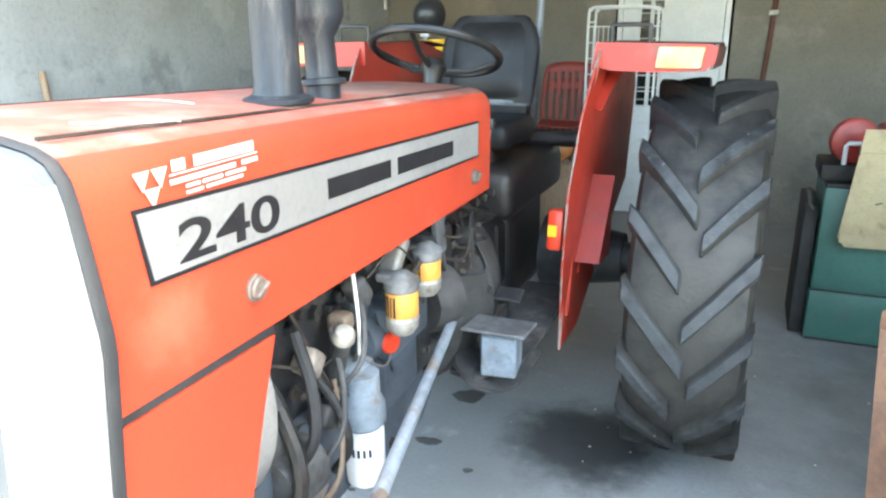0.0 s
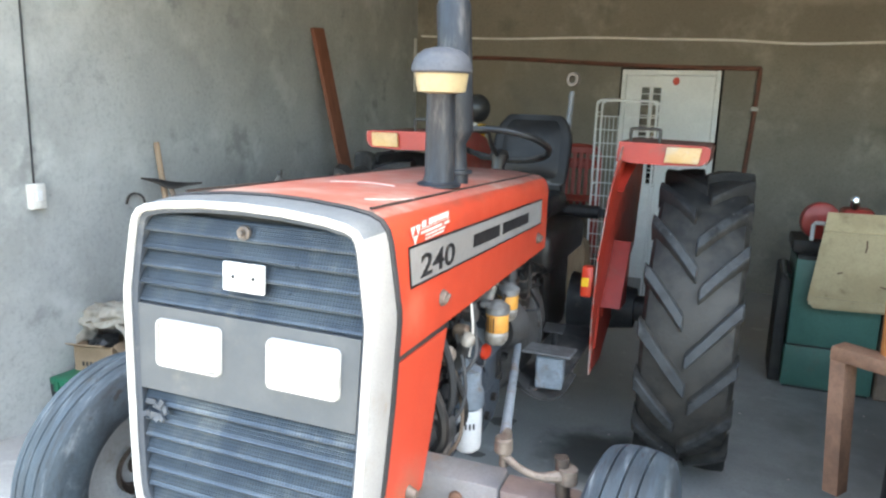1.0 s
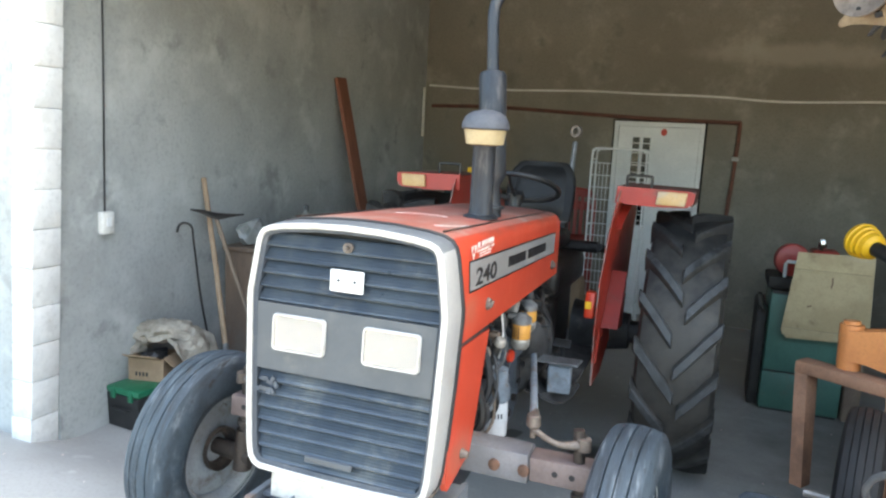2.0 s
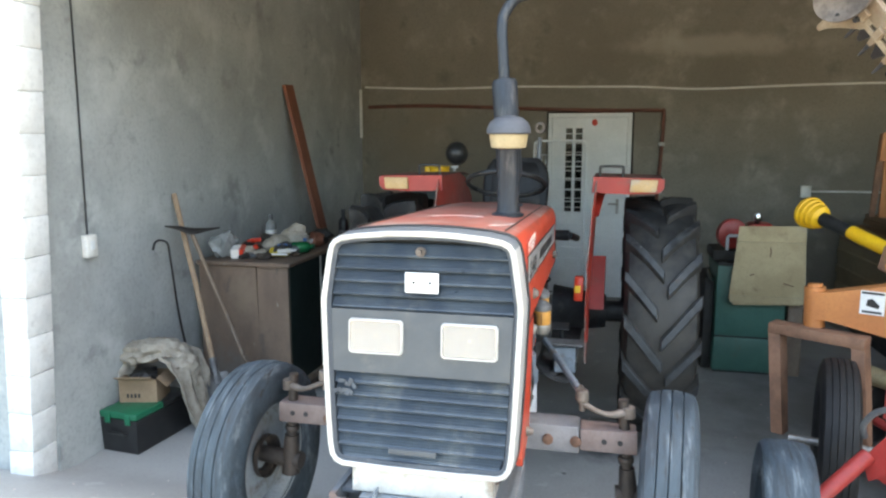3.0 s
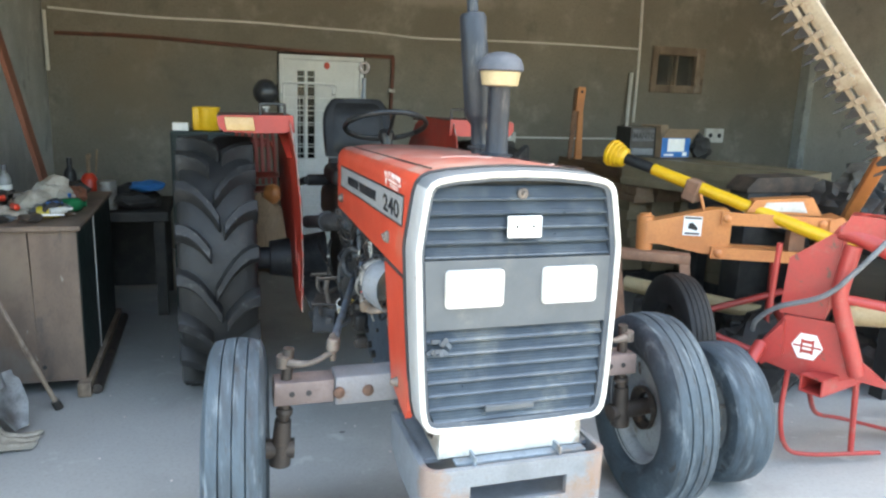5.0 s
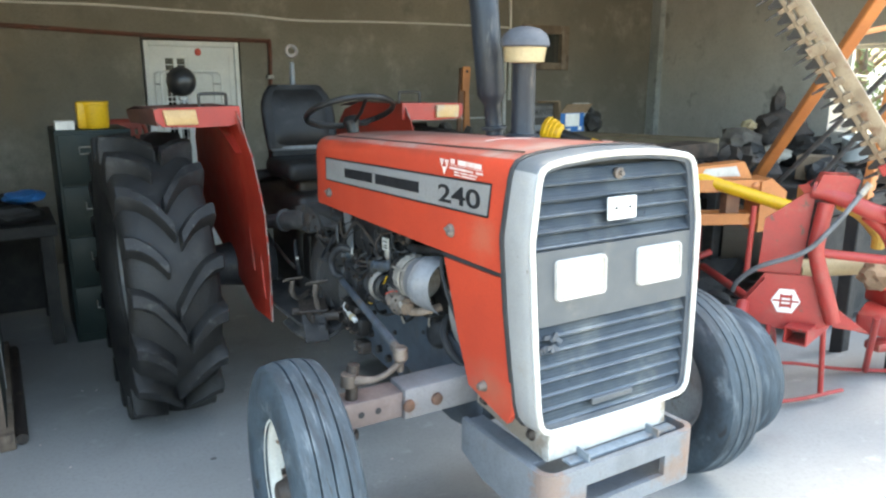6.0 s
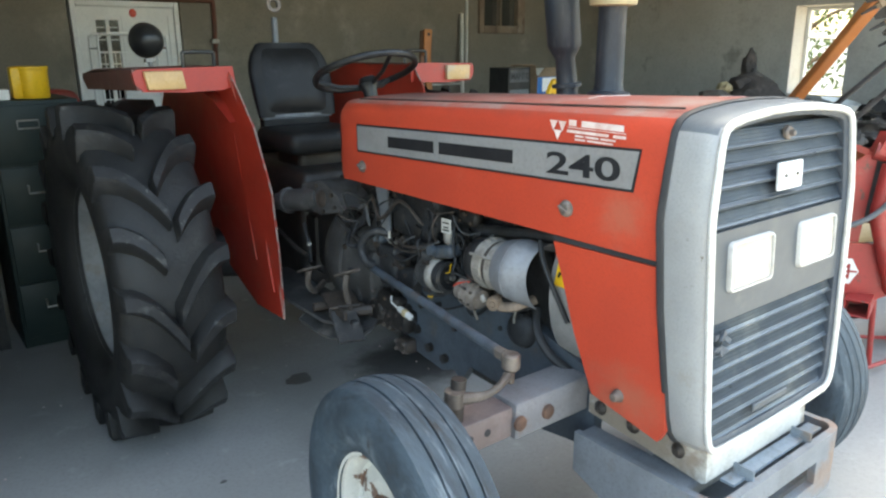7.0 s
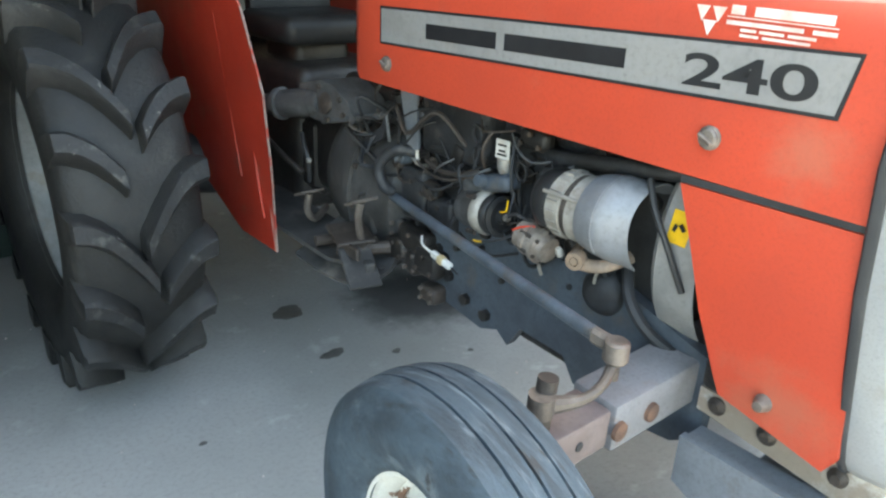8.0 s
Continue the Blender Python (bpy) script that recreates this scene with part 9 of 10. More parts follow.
cyl(bm, (1.578, 1.615, 0.84), (1.572, 1.62, 1.035), 0.048, n=18)
cyl(bm, (1.572, 1.62, 1.035), (1.571, 1.621, 1.05), 0.034, n=14)
part("pivot", bm, M_ORANGE, om)
ad = (Vector((2.40, 1.22, 0)) - Vector((1.575, 1.618, 0))).normalized()
aang = math.atan2(ad.y, ad.x)
MA = Matrix.Translation((1.575, 1.618, 0)) @ Matrix.Rotation(aang, 4, "Z")


def arm_part(name, poly, y0, y1, ma, label=""):
    bm = B()
    prism(bm, poly, y0, y1, "y")
    soften(bm, 0.004, 1, 50)
    bmesh.ops.transform(bm, matrix=MA, verts=bm.verts[:])
    return part(name, bm, ma, om, label)


arm = arm_part("arm", [(0.0, 0.885), (0.0, 1.015), (0.05, 1.02), (0.36, 1.10), (0.44, 1.10), (0.46, 1.03), (0.46, 0.90), (0.38, 0.845), (0.32, 0.845), (0.08, 0.885)], -0.055, 0.055, M_ORANGE, "orange box-section arm")
arm_part("link_bar", [(0.40, 1.02), (0.98, 1.02), (0.98, 1.09), (0.40, 1.09)], -0.075, -0.05, M_ORANGE)
arm_part("link_bar", [(0.36, 0.825), (0.98, 0.825), (0.98, 0.89), (0.36, 0.89)], -0.075, -0.05, M_ORANGE)
arm_part("link_bar", [(0.36, 0.825), (0.98, 0.825), (0.98, 0.89), (0.36, 0.89)], 0.05, 0.075, M_ORANGE)
arm_part("upright", [(0.78, 0.83), (0.86, 0.83), (0.86, 1.08), (0.78, 1.08)], -0.04, 0.04, M_ORUST)
arm_part("cover", [(0.54, 1.09), (0.94, 1.09), (0.88, 1.19), (0.58, 1.16)], -0.02, 0.09, M_ORANGE)
arm_part("cover_label", [(0.62, 1.105), (0.86, 1.105), (0.83, 1.165), (0.64, 1.15)], -0.0225, -0.0205, M_WPLATE)
arm_part("head_block", [(0.96, 0.78), (1.10, 0.80), (1.12, 1.02), (1.02, 1.10), (0.96, 1.08)], -0.09, 0.09, M_ORANGE)
lab = arm_part("warning_label", [(0.20, 0.945), (0.30, 0.945), (0.30, 1.055), (0.20, 1.055)], -0.0575, -0.0555, M_WHITE, "white warning label with dark pictogram bars")
for p in ([(0.205, 1.04), (0.295, 1.04), (0.295, 1.05), (0.205, 1.05)], [(0.225, 0.985), (0.275, 0.975), (0.28, 0.99), (0.25, 1.02), (0.23, 1.015)], [(0.21, 0.952), (0.29, 0.952), (0.29, 0.962), (0.21, 0.962)]):
    bm = B()
    prism(bm, p, -0.0595, -0.0578, "y")
    bmesh.ops.transform(bm, matrix=MA, verts=bm.verts[:])
    part("label_bars", bm, M_INK, lab)
for x, z in ((0.43, 1.055), (0.40, 0.857), (0.93, 1.055), (0.93, 0.857)):
    bm = B()
    lathe(bm, [(0, 0.016), (0.014, 0.014), (0.022, 0.008), (0.024, 0)], axis((x, -0.075, z), (0, -1, 0)), 12)
    bmesh.ops.transform(bm, matrix=MA, verts=bm.verts[:])
    part("bolt", bm, M_ORANGE, arm)
bm = B()
box(bm, (0.30, 0, 1.13), (0.016, 0.016, 0.10), rot("Y", -18), 0.003)
bmesh.ops.transform(bm, matrix=MA, verts=bm.verts[:])
part("lug", bm, M_ORANGE, arm)

fit_in(n0, lambda x, y, z: (x - 0.045, y - 0.085, z + (0.022 if z > 0.5 else 0.004)))

# ---- drive shaft ----
ps = thing("drive_shaft", "yellow plastic-guarded drive shaft with a cone guard", "drive shaft", (2.0, 1.6, 0.95))
S0, S1 = Vector((1.635, 2.045, 1.352)), Vector((2.34, 0.83, 0.984))
sd = (S1 - S0).normalized()
bm = B()
lathe(bm, [(0.028, -0.075), (0.082, -0.072), (0.088, -0.05), (0.082, -0.045), (0.082, -0.022), (0.074, -0.018), (0.074, 0.004), (0.066, 0.008), (0.062, 0.035), (0.042, 0.05), (0.03, 0.05)], axis(S0, sd), 28, closed=True)
part("cone_guard", bm, M_YELLOW, ps)
bm = B()
cyl(bm, S0 - sd * 0.06, S0 + sd * 0.03, 0.022, n=12)
cyl(bm, S0 + sd * 0.04, S0 + sd * 0.26, 0.036, 0.034, n=18)
part("joint", bm, M_BLKPL, ps, "black rubber joint sleeve")
bm = B()
cyl(bm, S0 + sd * 0.245, S1, 0.036, n=20)
part("tube", bm, M_YELLOW, ps)
bm = B()
q0, q1 = S0 + sd * 0.84, S0 + sd * 1.10
m = Matrix.Translation((q0 + q1) / 2) @ sd.to_track_quat("X", "Z").to_matrix().to_4x4()
for j in range(5):
    a0 = radians(-100 + 30 * j)
    box(bm, (0, 0.0362 * math.cos(a0), 0.0362 * math.sin(a0)), ((q1 - q0).length, 0.020, 0.0015), Matrix.Rotation(a0 - math.pi / 2, 4, "X"))
bmesh.ops.transform(bm, matrix=m, verts=bm.verts[:])
part("label", bm, M_WHITE, ps, "white printed label strip")
bm = B()
q = S0 + sd * 0.52
box(bm, q + Vector((0, 0, -0.03)), (0.09, 0.10, 0.13), sd.to_track_quat("X", "Z").to_matrix().to_4x4(), 0.01)
part("cradle", bm, M_ORUST, ps, "rusty cradle that carries the shaft")

# ---- red mower headstock ----
n0 = built()
H = Vector((1.545, 0.315, 0.73))
tu = Vector((0.62, -0.78, 0)).normalized()
tn = Vector((-0.78, -0.62, 0)).normalized()


def L(u_, w_, d_=0.0):
    """u along the plate, w up, d behind it."""
    return H + tu * u_ + Vector((0, 0, w_)) - tn * d_


MP = Matrix.Translation(H) @ Matrix(((tu.x, -tn.x, 0, 0), (tu.y, -tn.y, 0, 0), (0, 0, 1, 0), (0, 0, 0, 1)))
rm = thing("red_mower", "red cutter-bar mower headstock with hose and hexagon emblem", "mower", (1.7, 0.5, 0.17))


def plate_part(name, poly, d0, d1, ma=None, label="", under=None):
    bm = B()
    prism(bm, poly, d0, d1, "y")
    soften(bm, 0.004, 1, 50)
    bmesh.ops.transform(bm, matrix=MP, verts=bm.verts[:])
    return part(name, bm, ma or M_IMPRED, under or rm, label)


lp = plate_part("lower_plate", [(-0.19, -0.02), (-0.17, -0.10), (-0.03, -0.13), (0.09, -0.145), (0.21, -0.085), (0.12, 0.12), (-0.10, 0.12)], 0.0, 0.012)
plate_part("side_wing", [(-0.20, -0.04), (-0.17, -0.11), (-0.09, -0.05), (-0.10, 0.10)], -0.03, -0.002)
plate_part("upper_plate", [(-0.13, 0.12), (0.05, 0.12), (0.075, 0.49), (0.03, 0.48), (-0.12, 0.36)], 0.02, 0.034)
plate_part("tie_plate", [(0.03, 0.48), (0.075, 0.49), (0.05, 0.12), (0.03, 0.12)], 0.034, 0.30)
hx = [(0.062 * math.cos(math.pi / 3 * k), 0.062 * math.sin(math.pi / 3 * k)) for k in range(6)]
em = plate_part("emblem", hx, -0.003, -0.0002, M_WHITE, "white hexagon emblem", lp)
for p in ([(-0.055, -0.004), (0.055, -0.004), (0.055, 0.004), (-0.055, 0.004)], [(-0.026, -0.032), (-0.018, -0.032), (-0.018, 0.032), (-0.026, 0.032)], [(0.018, -0.032), (0.026, -0.032), (0.026, 0.032), (0.018, 0.032)], [(-0.018, -0.028), (0.018, -0.028), (0.018, -0.014), (-0.018, -0.014)], [(-0.018, 0.014), (0.018, 0.014), (0.018, 0.028), (-0.018, 0.028)]):
    bm = B()
    prism(bm, p, -0.0048, -0.0031, "y")
    bmesh.ops.transform(bm, matrix=MP, verts=bm.verts[:])
    part("emblem_bar", bm, M_IMPRED, em)


def red_tube(name, pts, r, n=14, ma=None, k=4, under=None, label=""):
    bm = B()
    tube(bm, smooth_path([L(*p) for p in pts], k) if len(pts) > 2 else [L(*p) for p in pts], r, n)
    return part(name, bm, ma or M_IMPRED, under or rm, label)


red_tube("post", [(-0.17, 0.41, 0.05), (-0.175, 0.10, 0.05)], 0.013, 10)
red_tube("main_tube", [(0.115, 0.45, -0.02), (0.10, 0.33, -0.03), (0.095, 0.24, -0.035), (0.14, 0.10, -0.03), (0.20, -0.07, -0.02)], 0.034)
red_tube("cross_tube", [(0.11, 0.235, -0.03), (0.37, 0.225, -0.03)], 0.020)
bm = B()
cyl(bm, L(0.372, 0.225, -0.03), L(0.374, 0.225, -0.03), 0.015, n=12)
part("tube_bore", bm, M_BLACK, rm)
red_tube("upper_arm", [(0.06, 0.50, 0.02), (0.18, 0.47, 0.0), (0.30, 0.42, 0.0), (0.40, 0.40, 0.02)], 0.036)
red_tube("upper_arm", [(0.38, 0.40, 0.03), (0.48, 0.34, 0.05), (0.62, 0.24, 0.08), (0.78, 0.12, 0.10)], 0.044)
red_tube("curved_tube", [(0.30, 0.39, 0.10), (0.40, 0.30, 0.12), (0.46, 0.14, 0.14), (0.47, -0.02, 0.15)], 0.030)
for uu, ww in ((0.385, 0.40), (0.42, 0.375), (0.50, 0.335)):
    bm = B()
    lathe(bm, [(0.014, -0.03), (0.030, -0.03), (0.032, 0), (0.030, 0.03), (0.014, 0.03)], axis(L(uu, ww + 0.03, -0.04), tu), 16, closed=True)
    part("hinge_eye", bm, M_IMPRED, rm)
plate_part("top_bracket", [(0.06, 0.49), (0.09, 0.57), (0.13, 0.60), (0.20, 0.60), (0.235, 0.55), (0.22, 0.49)], -0.02, 0.09)
plate_part("top_lug", [(0.15, 0.58), (0.21, 0.57), (0.23, 0.62), (0.17, 0.64)], -0.01, 0.03)
plate_part("foot_gusset", [(0.17, 0.02), (0.20, -0.09), (0.34, -0.10)], -0.035, -0.02)
bm = B()
m = Matrix.Translation((1.67, 0.27, 0.595)) @ rot("Z", 16)
for c, s_ in (((0, 0, 0.036), (0.36, 0.10, 0.008)), ((0, 0, -0.036), (0.36, 0.10, 0.008)), ((0, 0.046, 0), (0.36, 0.008, 0.066)), ((0, -0.046, 0), (0.36, 0.008, 0.066))):
    box(bm, c, s_, None, 0.002)
bmesh.ops.transform(bm, matrix=m, verts=bm.verts[:])
part("channel", bm, M_IMPRED, rm, "open-ended red box channel")
bm = B()
cyl(bm, (1.80, 0.27, 0.60), (1.815, 0.25, 0.19), 0.013, n=8)
part("stand_post", bm, M_IMPRED, rm)
bm = B()
tube(bm, smooth_path([L(-0.06, -0.12, 0.0), (1.47, 0.33, 0.40), (1.50, 0.31, 0.24), (1.60, 0.28, 0.195), (1.95, 0.22, 0.19)], 5), 0.011, 8)
part("stand_foot", bm, M_IMPRED, rm)
# ground skid
bm = B()
tube(bm, smooth_path([L(-0.05, -0.10, 0.03), (1.78, 0.50, 0.42), (1.98, 0.62, 0.20), (2.10, 0.56, 0.176), (2.25, 0.38, 0.176), (2.46, 0.22, 0.178)], 6), 0.012, 8)
part("skid", bm, M_IMPRED, rm, "thin bent red ground skid")
bm = B()
cyl(bm, (2.32, 0.31, 0.176), (2.02, 0.14, 0.62), 0.016, n=8)
part("skid_strut", bm, M_IMPRED, rm)
# hydraulic hose
hs = red_tube("hose", [(-0.23, 0.02, 0.02), (-0.21, 0.08, -0.02), (-0.13, 0.16, -0.06), (0.04, 0.245, -0.09), (0.14, 0.36, -0.09), (0.25, 0.52, -0.06)], 0.011, 10, M_GREYST, 6, None, "grey-black hydraulic hose")
bm = B()
cyl(bm, L(0.235, 0.50, -0.062), L(0.265, 0.545, -0.058), 0.016, n=10)
part("fitting", bm, M_STEEL, hs)
# rear frame behind the plate
for p, q, r in (((2.46, 1.56, 0.78), (2.46, 1.54, 0.12), 0.018), ((1.95, 1.65, 0.42), (2.46, 1.45, 0.62), 0.022), ((1.80, 1.55, 0.42), (2.25, 1.05, 0.25), 0.025), ((2.25, 1.05, 0.25), (2.05, 0.55, 0.52), 0.028), ((2.46, 1.5, 0.5), (1.75, 0.45, 0.55), 0.026)):
    bm = B()
    cyl(bm, p, q, r, n=12)
    part("frame_tube", bm, M_IMPRED, rm)
for c, s_, r_ in (((2.35, 0.30, 0.50), (0.30, 0.16, 0.12), 20), ((2.75, 0.20, 0.34), (0.9, 0.10, 0.06), -12), ((2.6, 0.30, 0.60), (0.34, 0.20, 0.10), -20)):
    bm = B()
    box(bm, c, s_, rot("Z", r_), 0.02, 2)
    part("gear_case", bm, M_IMPRED, rm)
for x in (2.45, 3.05):
    bm = B()
    box(bm, (x, 0.22, 0.245), (0.06, 0.10, 0.15), None, 0.008, 1)
    part("shoe", bm, M_DARK, rm)
bm = B()
cyl(bm, L(0.10, 0.05, 0.45), L(0.62, 0.10, 0.55), 0.045, n=18)
part("shaft_guard", bm, M_CREAM, rm, "dusty cream shaft guard")
bm = B()
tube(bm, smooth_path([L(0.22, 0.41, 0.28), L(0.32, 0.36, 0.32), L(0.40, 0.27, 0.34), L(0.41, 0.20, 0.35)], 4), [0.034] * 8 + [0.030] * 5, 10)
part("yellow_lever", bm, M_YELDUST, rm, "dusty yellow lever")
bm = B()
lump(bm, tuple(L(0.42, 0.08, 0.30)), 0.075, 71, (1.2, 1, 0.8), 0.4)
part("rag", bm, M_CARD, rm)

fit_in(n0, lambda x, y, z: (x + 0.05, y + 0.015, between(z, (0.17, 0.6, 1.3), (0.17, 0.555, 1.28))))

# small gauge wheel of the mower
gw = thing("gauge_wheel", "small dusty smooth implement tyre on a rusty hub", "wheel", (1.19, 0.36, 0.15))
m = axis((1.172, 0.338, 0.434), (1, -0.10, 0))
bm = B()
prof = [(0.165, -0.05), (0.185, -0.075), (0.235, -0.088), (0.270, -0.082), (0.285, -0.066), (0.291, -0.03), (0.292, 0.03), (0.285, 0.066), (0.270, 0.082), (0.235, 0.088), (0.185, 0.075), (0.165, 0.05)]
lathe(bm, prof, m, 52, closed=True)
part("tyre", bm, M_RUBFRONT, gw)
bm = B()
lathe(bm, [(0, -0.05), (0.035, -0.05), (0.05, -0.03), (0.06, -0.012), (0.14, -0.018), (0.165, -0.05), (0.18, -0.052), (0.18, 0.052), (0.165, 0.05), (0.14, 0.018), (0.05, 0.03), (0, 0.03)], m, 36)
rim = part("rim", bm, M_RIMIN, gw)
for k in range(5):
    a0 = math.tau * k / 5
    bm = B()
    cyl(bm, m @ Vector((0.085 * math.cos(a0), 0.085 * math.sin(a0), -0.01)), m @ Vector((0.085 * math.cos(a0), 0.085 * math.sin(a0), -0.04)), 0.010, n=6)
    part("nut", bm, M_STEEL, rim)
bm = B()
cyl(bm, m @ Vector((0, 0, 0.02)), tuple(L(-0.16, -0.06, 0.02)), 0.028, n=12)
part("arm", bm, M_IMPRED, gw, "red stub arm")

# ---- raised cutter bar ----
cbar = thing("cutter_bar", "raised cream cutter bar with pointed steel guards", "cutter bar", (2.9, 0.25, 0.4))
A0, A1 = Vector((1.300, 0.460, 2.208)), Vector((2.23, -0.12, 0.76))
bd = (A1 - A0).normalized()
look_n = Vector((-0.95, -0.30, 0.1)).normalized()
bw = bd.cross(look_n).normalized()
if bw.z > 0:
    bw = -bw
bn = bw.cross(bd).normalized()
MB = Matrix.Translation(A0) @ Matrix(((bd.x, bw.x, bn.x, 0), (bd.y, bw.y, bn.y, 0), (bd.z, bw.z, bn.z, 0), (0, 0, 0, 1)))
LB = (A1 - A0).length


def bar_part(name, build, ma, label="", under=None):
    bm = B()
    build(bm)
    bmesh.ops.transform(bm, matrix=MB, verts=bm.verts[:])
    return part(name, bm, ma, under or cbar, label)


bar_part("back_bar", lambda bm: (box(bm, (LB / 2, -0.040, 0), (LB, 0.062, 0.026), None, 0.007, 2)), M_BAR)
bar_part("knife_back", lambda bm: (box(bm, (LB / 2, 0.012, 0.008), (LB - 0.1, 0.020, 0.010), None, 0.002)), M_BAR)
n = int(LB / 0.0762)
gmesh = None
for k in range(n):
    x = 0.06 + k * 0.0762

    def guard(bm, x=x):
        prism(bm, [(x - 0.014, -0.005), (x + 0.014, -0.005), (x + 0.009, 0.048), (x - 0.009, 0.048)], -0.010, 0.010, "z")
        box(bm, (x, -0.01, 0.012), (0.03, 0.04, 0.022), None, 0.004)
    if gmesh is None:
        o = bar_part("guard", guard, M_BAR)
        gmesh = (o, x)
    else:
        o = new("guard", gmesh[0].data)
        o.parent = cbar
        o.matrix_parent_inverse = cbar.matrix_basis.inverted()
        o.matrix_basis = Matrix.Translation(bd * (x - gmesh[1]))
pmesh = None
for k in range(n):
    x = 0.06 + k * 0.0762

    def point(bm, x=x):
        prism(bm, [(x - 0.008, 0.044), (x + 0.008, 0.044), (x + 0.0055, 0.066), (x + 0.002, 0.105), (x - 0.002, 0.105), (x - 0.0055, 0.066)], -0.007, 0.007, "z")
    if pmesh is None:
        pmesh = (bar_part("guard_point", point, M_IRON, "dark worn steel point"), x)
    else:
        o = new("guard_point", pmesh[0].data)
        o.parent = cbar
        o.matrix_parent_inverse = cbar.matrix_basis.inverted()
        o.matrix_basis = Matrix.Translation(bd * (x - pmesh[1]))
kmesh = None
for k in range(n):
    x = 0.098 + k * 0.0762

    def knife(bm, x=x):
        prism(bm, [(x - 0.036, 0.0), (x + 0.036, 0.0), (x + 0.007, 0.072), (x - 0.007, 0.072)], 0.002, 0.005, "z")
    if kmesh is None:
        o = bar_part("knife", knife, M_OIL)
        kmesh = (o, x)
    else:
        o = new("knife", kmesh[0].data)
        o.parent = cbar
        o.matrix_parent_inverse = cbar.matrix_basis.inverted()
        o.matrix_basis = Matrix.Translation(bd * (x - kmesh[1]))
for k in range(6):
    x = 0.5 + k * 0.31
    bar_part("clip", lambda bm, x=x: (box(bm, (x, 0.0, 0.018), (0.05, 0.07, 0.012), None, 0.003), cyl(bm, (x, -0.03, 0.01), (x, -0.03, 0.034), 0.011, n=6)), M_BAR if k != 2 else M_IMPRED)
# end shoe with a divider disc
def shoe(bm):
    """A cream runner that narrows into a blunt point past the guards."""
    prism(bm, [(0.10, -0.02), (0.085, 0.03), (0.03, 0.085), (-0.005, 0.128), (-0.022, 0.160), (-0.034, 0.163), (-0.040, 0.150), (-0.036, 0.110), (-0.012, 0.035), (0.02, -0.05)], -0.014, 0.012, "z")
    soften(bm, 0.004, 2, 50)


def shoe_dish(bm):
    """A long dished plate with a turned-up rim, open to the outside."""
    lathe(bm, [(0, -0.010), (0.05, -0.006), (0.085, 0.004), (0.102, 0.017), (0.107, 0.018), (0.110, 0.013), (0.090, -0.004), (0.05, -0.014), (0, -0.018)], Matrix.Translation((-0.030, -0.022, 0.030)) @ Matrix.Rotation(radians(18), 4, "Z") @ Matrix.Diagonal((0.74, 1.14, 1, 1)), 36)


end_shoe = bar_part("end_shoe", shoe, M_BAR, "cream end shoe with a blunt point")
bar_part("dish", shoe_dish, M_ARM, "worn grey dished plate", end_shoe)
for x, w in ((0.0, 0.05), (-0.03, -0.05), (0.055, 0.01)):
    bar_part("bolt", lambda bm: cyl(bm, (x, w, -0.016), (x, w, 0.036), 0.009, n=6), M_IRON, "", end_shoe)
bm = B()
cyl(bm, A1 - bd * 0.1, (2.30, -0.02, 0.40), 0.045, 0.05, n=14)
part("hinge_yoke", bm, M_ORANGE, cbar)

# ---- orange A-frame ----
af = thing("hay_implement", "tall orange steel A-frame of a farm implement", "farm implement", (2.8, 1.2, 0))
for p, q in (((3.02, 1.56, 0.98), (2.29, 0.37, 2.22)), ((2.84, 0.69, 1.01), (2.85, 0.575, 2.24))):
    p, q = Vector(p), Vector(q)
    d = (q - p).normalized()
    bm = B()
    box(bm, (0, 0, (q - p).length / 2), (0.075, 0.05, (q - p).length), None, 0.006, 1)
    bmesh.ops.transform(bm, matrix=axis(p, d), verts=bm.verts[:])
    part("leg", bm, M_ORANGE, af)
bm = B()
cyl(bm, (2.47, 0.66, 1.915), (2.87, 0.60, 1.985), 0.016, n=10)
part("cross_tube", bm, M_ORANGE, af)
bm = B()
box(bm, (2.88, 1.25, 0.98), (0.10, 1.2, 0.08), None, 0.008, 1)
part("base_beam", bm, M_DARK, af)
for y in (0.75, 1.75):
    bm = B()
    box(bm, (2.88, y, 0.47), (0.08, 0.08, 0.94), None, 0.006, 1)
    part("support", bm, M_DARK, af)
for p, q in (((2.9, 1.3, 1.02), (2.30, 0.35, 1.75)), ((2.95, 1.1, 1.02), (2.42, 0.32, 1.70))):
    bm = B()
    cyl(bm, p, q, 0.014, n=10)
    part("hydraulic_line", bm, M_GREYST, af)

# crumpled straw and rags behind the mower
for k, (x, y, r, sq, ma, nm, lb) in enumerate((
        (2.95, 1.40, 0.22, (1.1, 1, 0.8), M_GREASE, "dark_parcel", "dark greasy bundle behind the mower"), (2.30, 1.35, 0.24, (1.3, 1, 0.8), M_DARK, "dark_parcel", "dark greasy bundle behind the mower"),
        (2.75, 1.75, 0.28, (1.2, 1, 0.8), M_DARK, "dark_parcel", "dark greasy bundle behind the mower"))):
    bm = B()
    lump(bm, (x, y, floor_z(y) + r * sq[2] * 0.85), r, 210 + k, sq, 0.7)
    single(nm, bm, ma, lb, "bundle", "bundles behind the mower")
# long cream pipe under the orange arm
bm = B()
cyl(bm, (1.95, 2.35, 0.42), (2.62, 1.75, 0.34), 0.055, n=20)
cyl(bm, (1.95, 2.35, 0.42), (1.948, 2.352, 0.42), 0.045, n=20)
cp2 = thing("cream_pipe", "cream-painted steel pipe on a dark trestle", "pipe", (2.28, 2.05, 0))
part("tube", bm, M_CREAM, cp2)
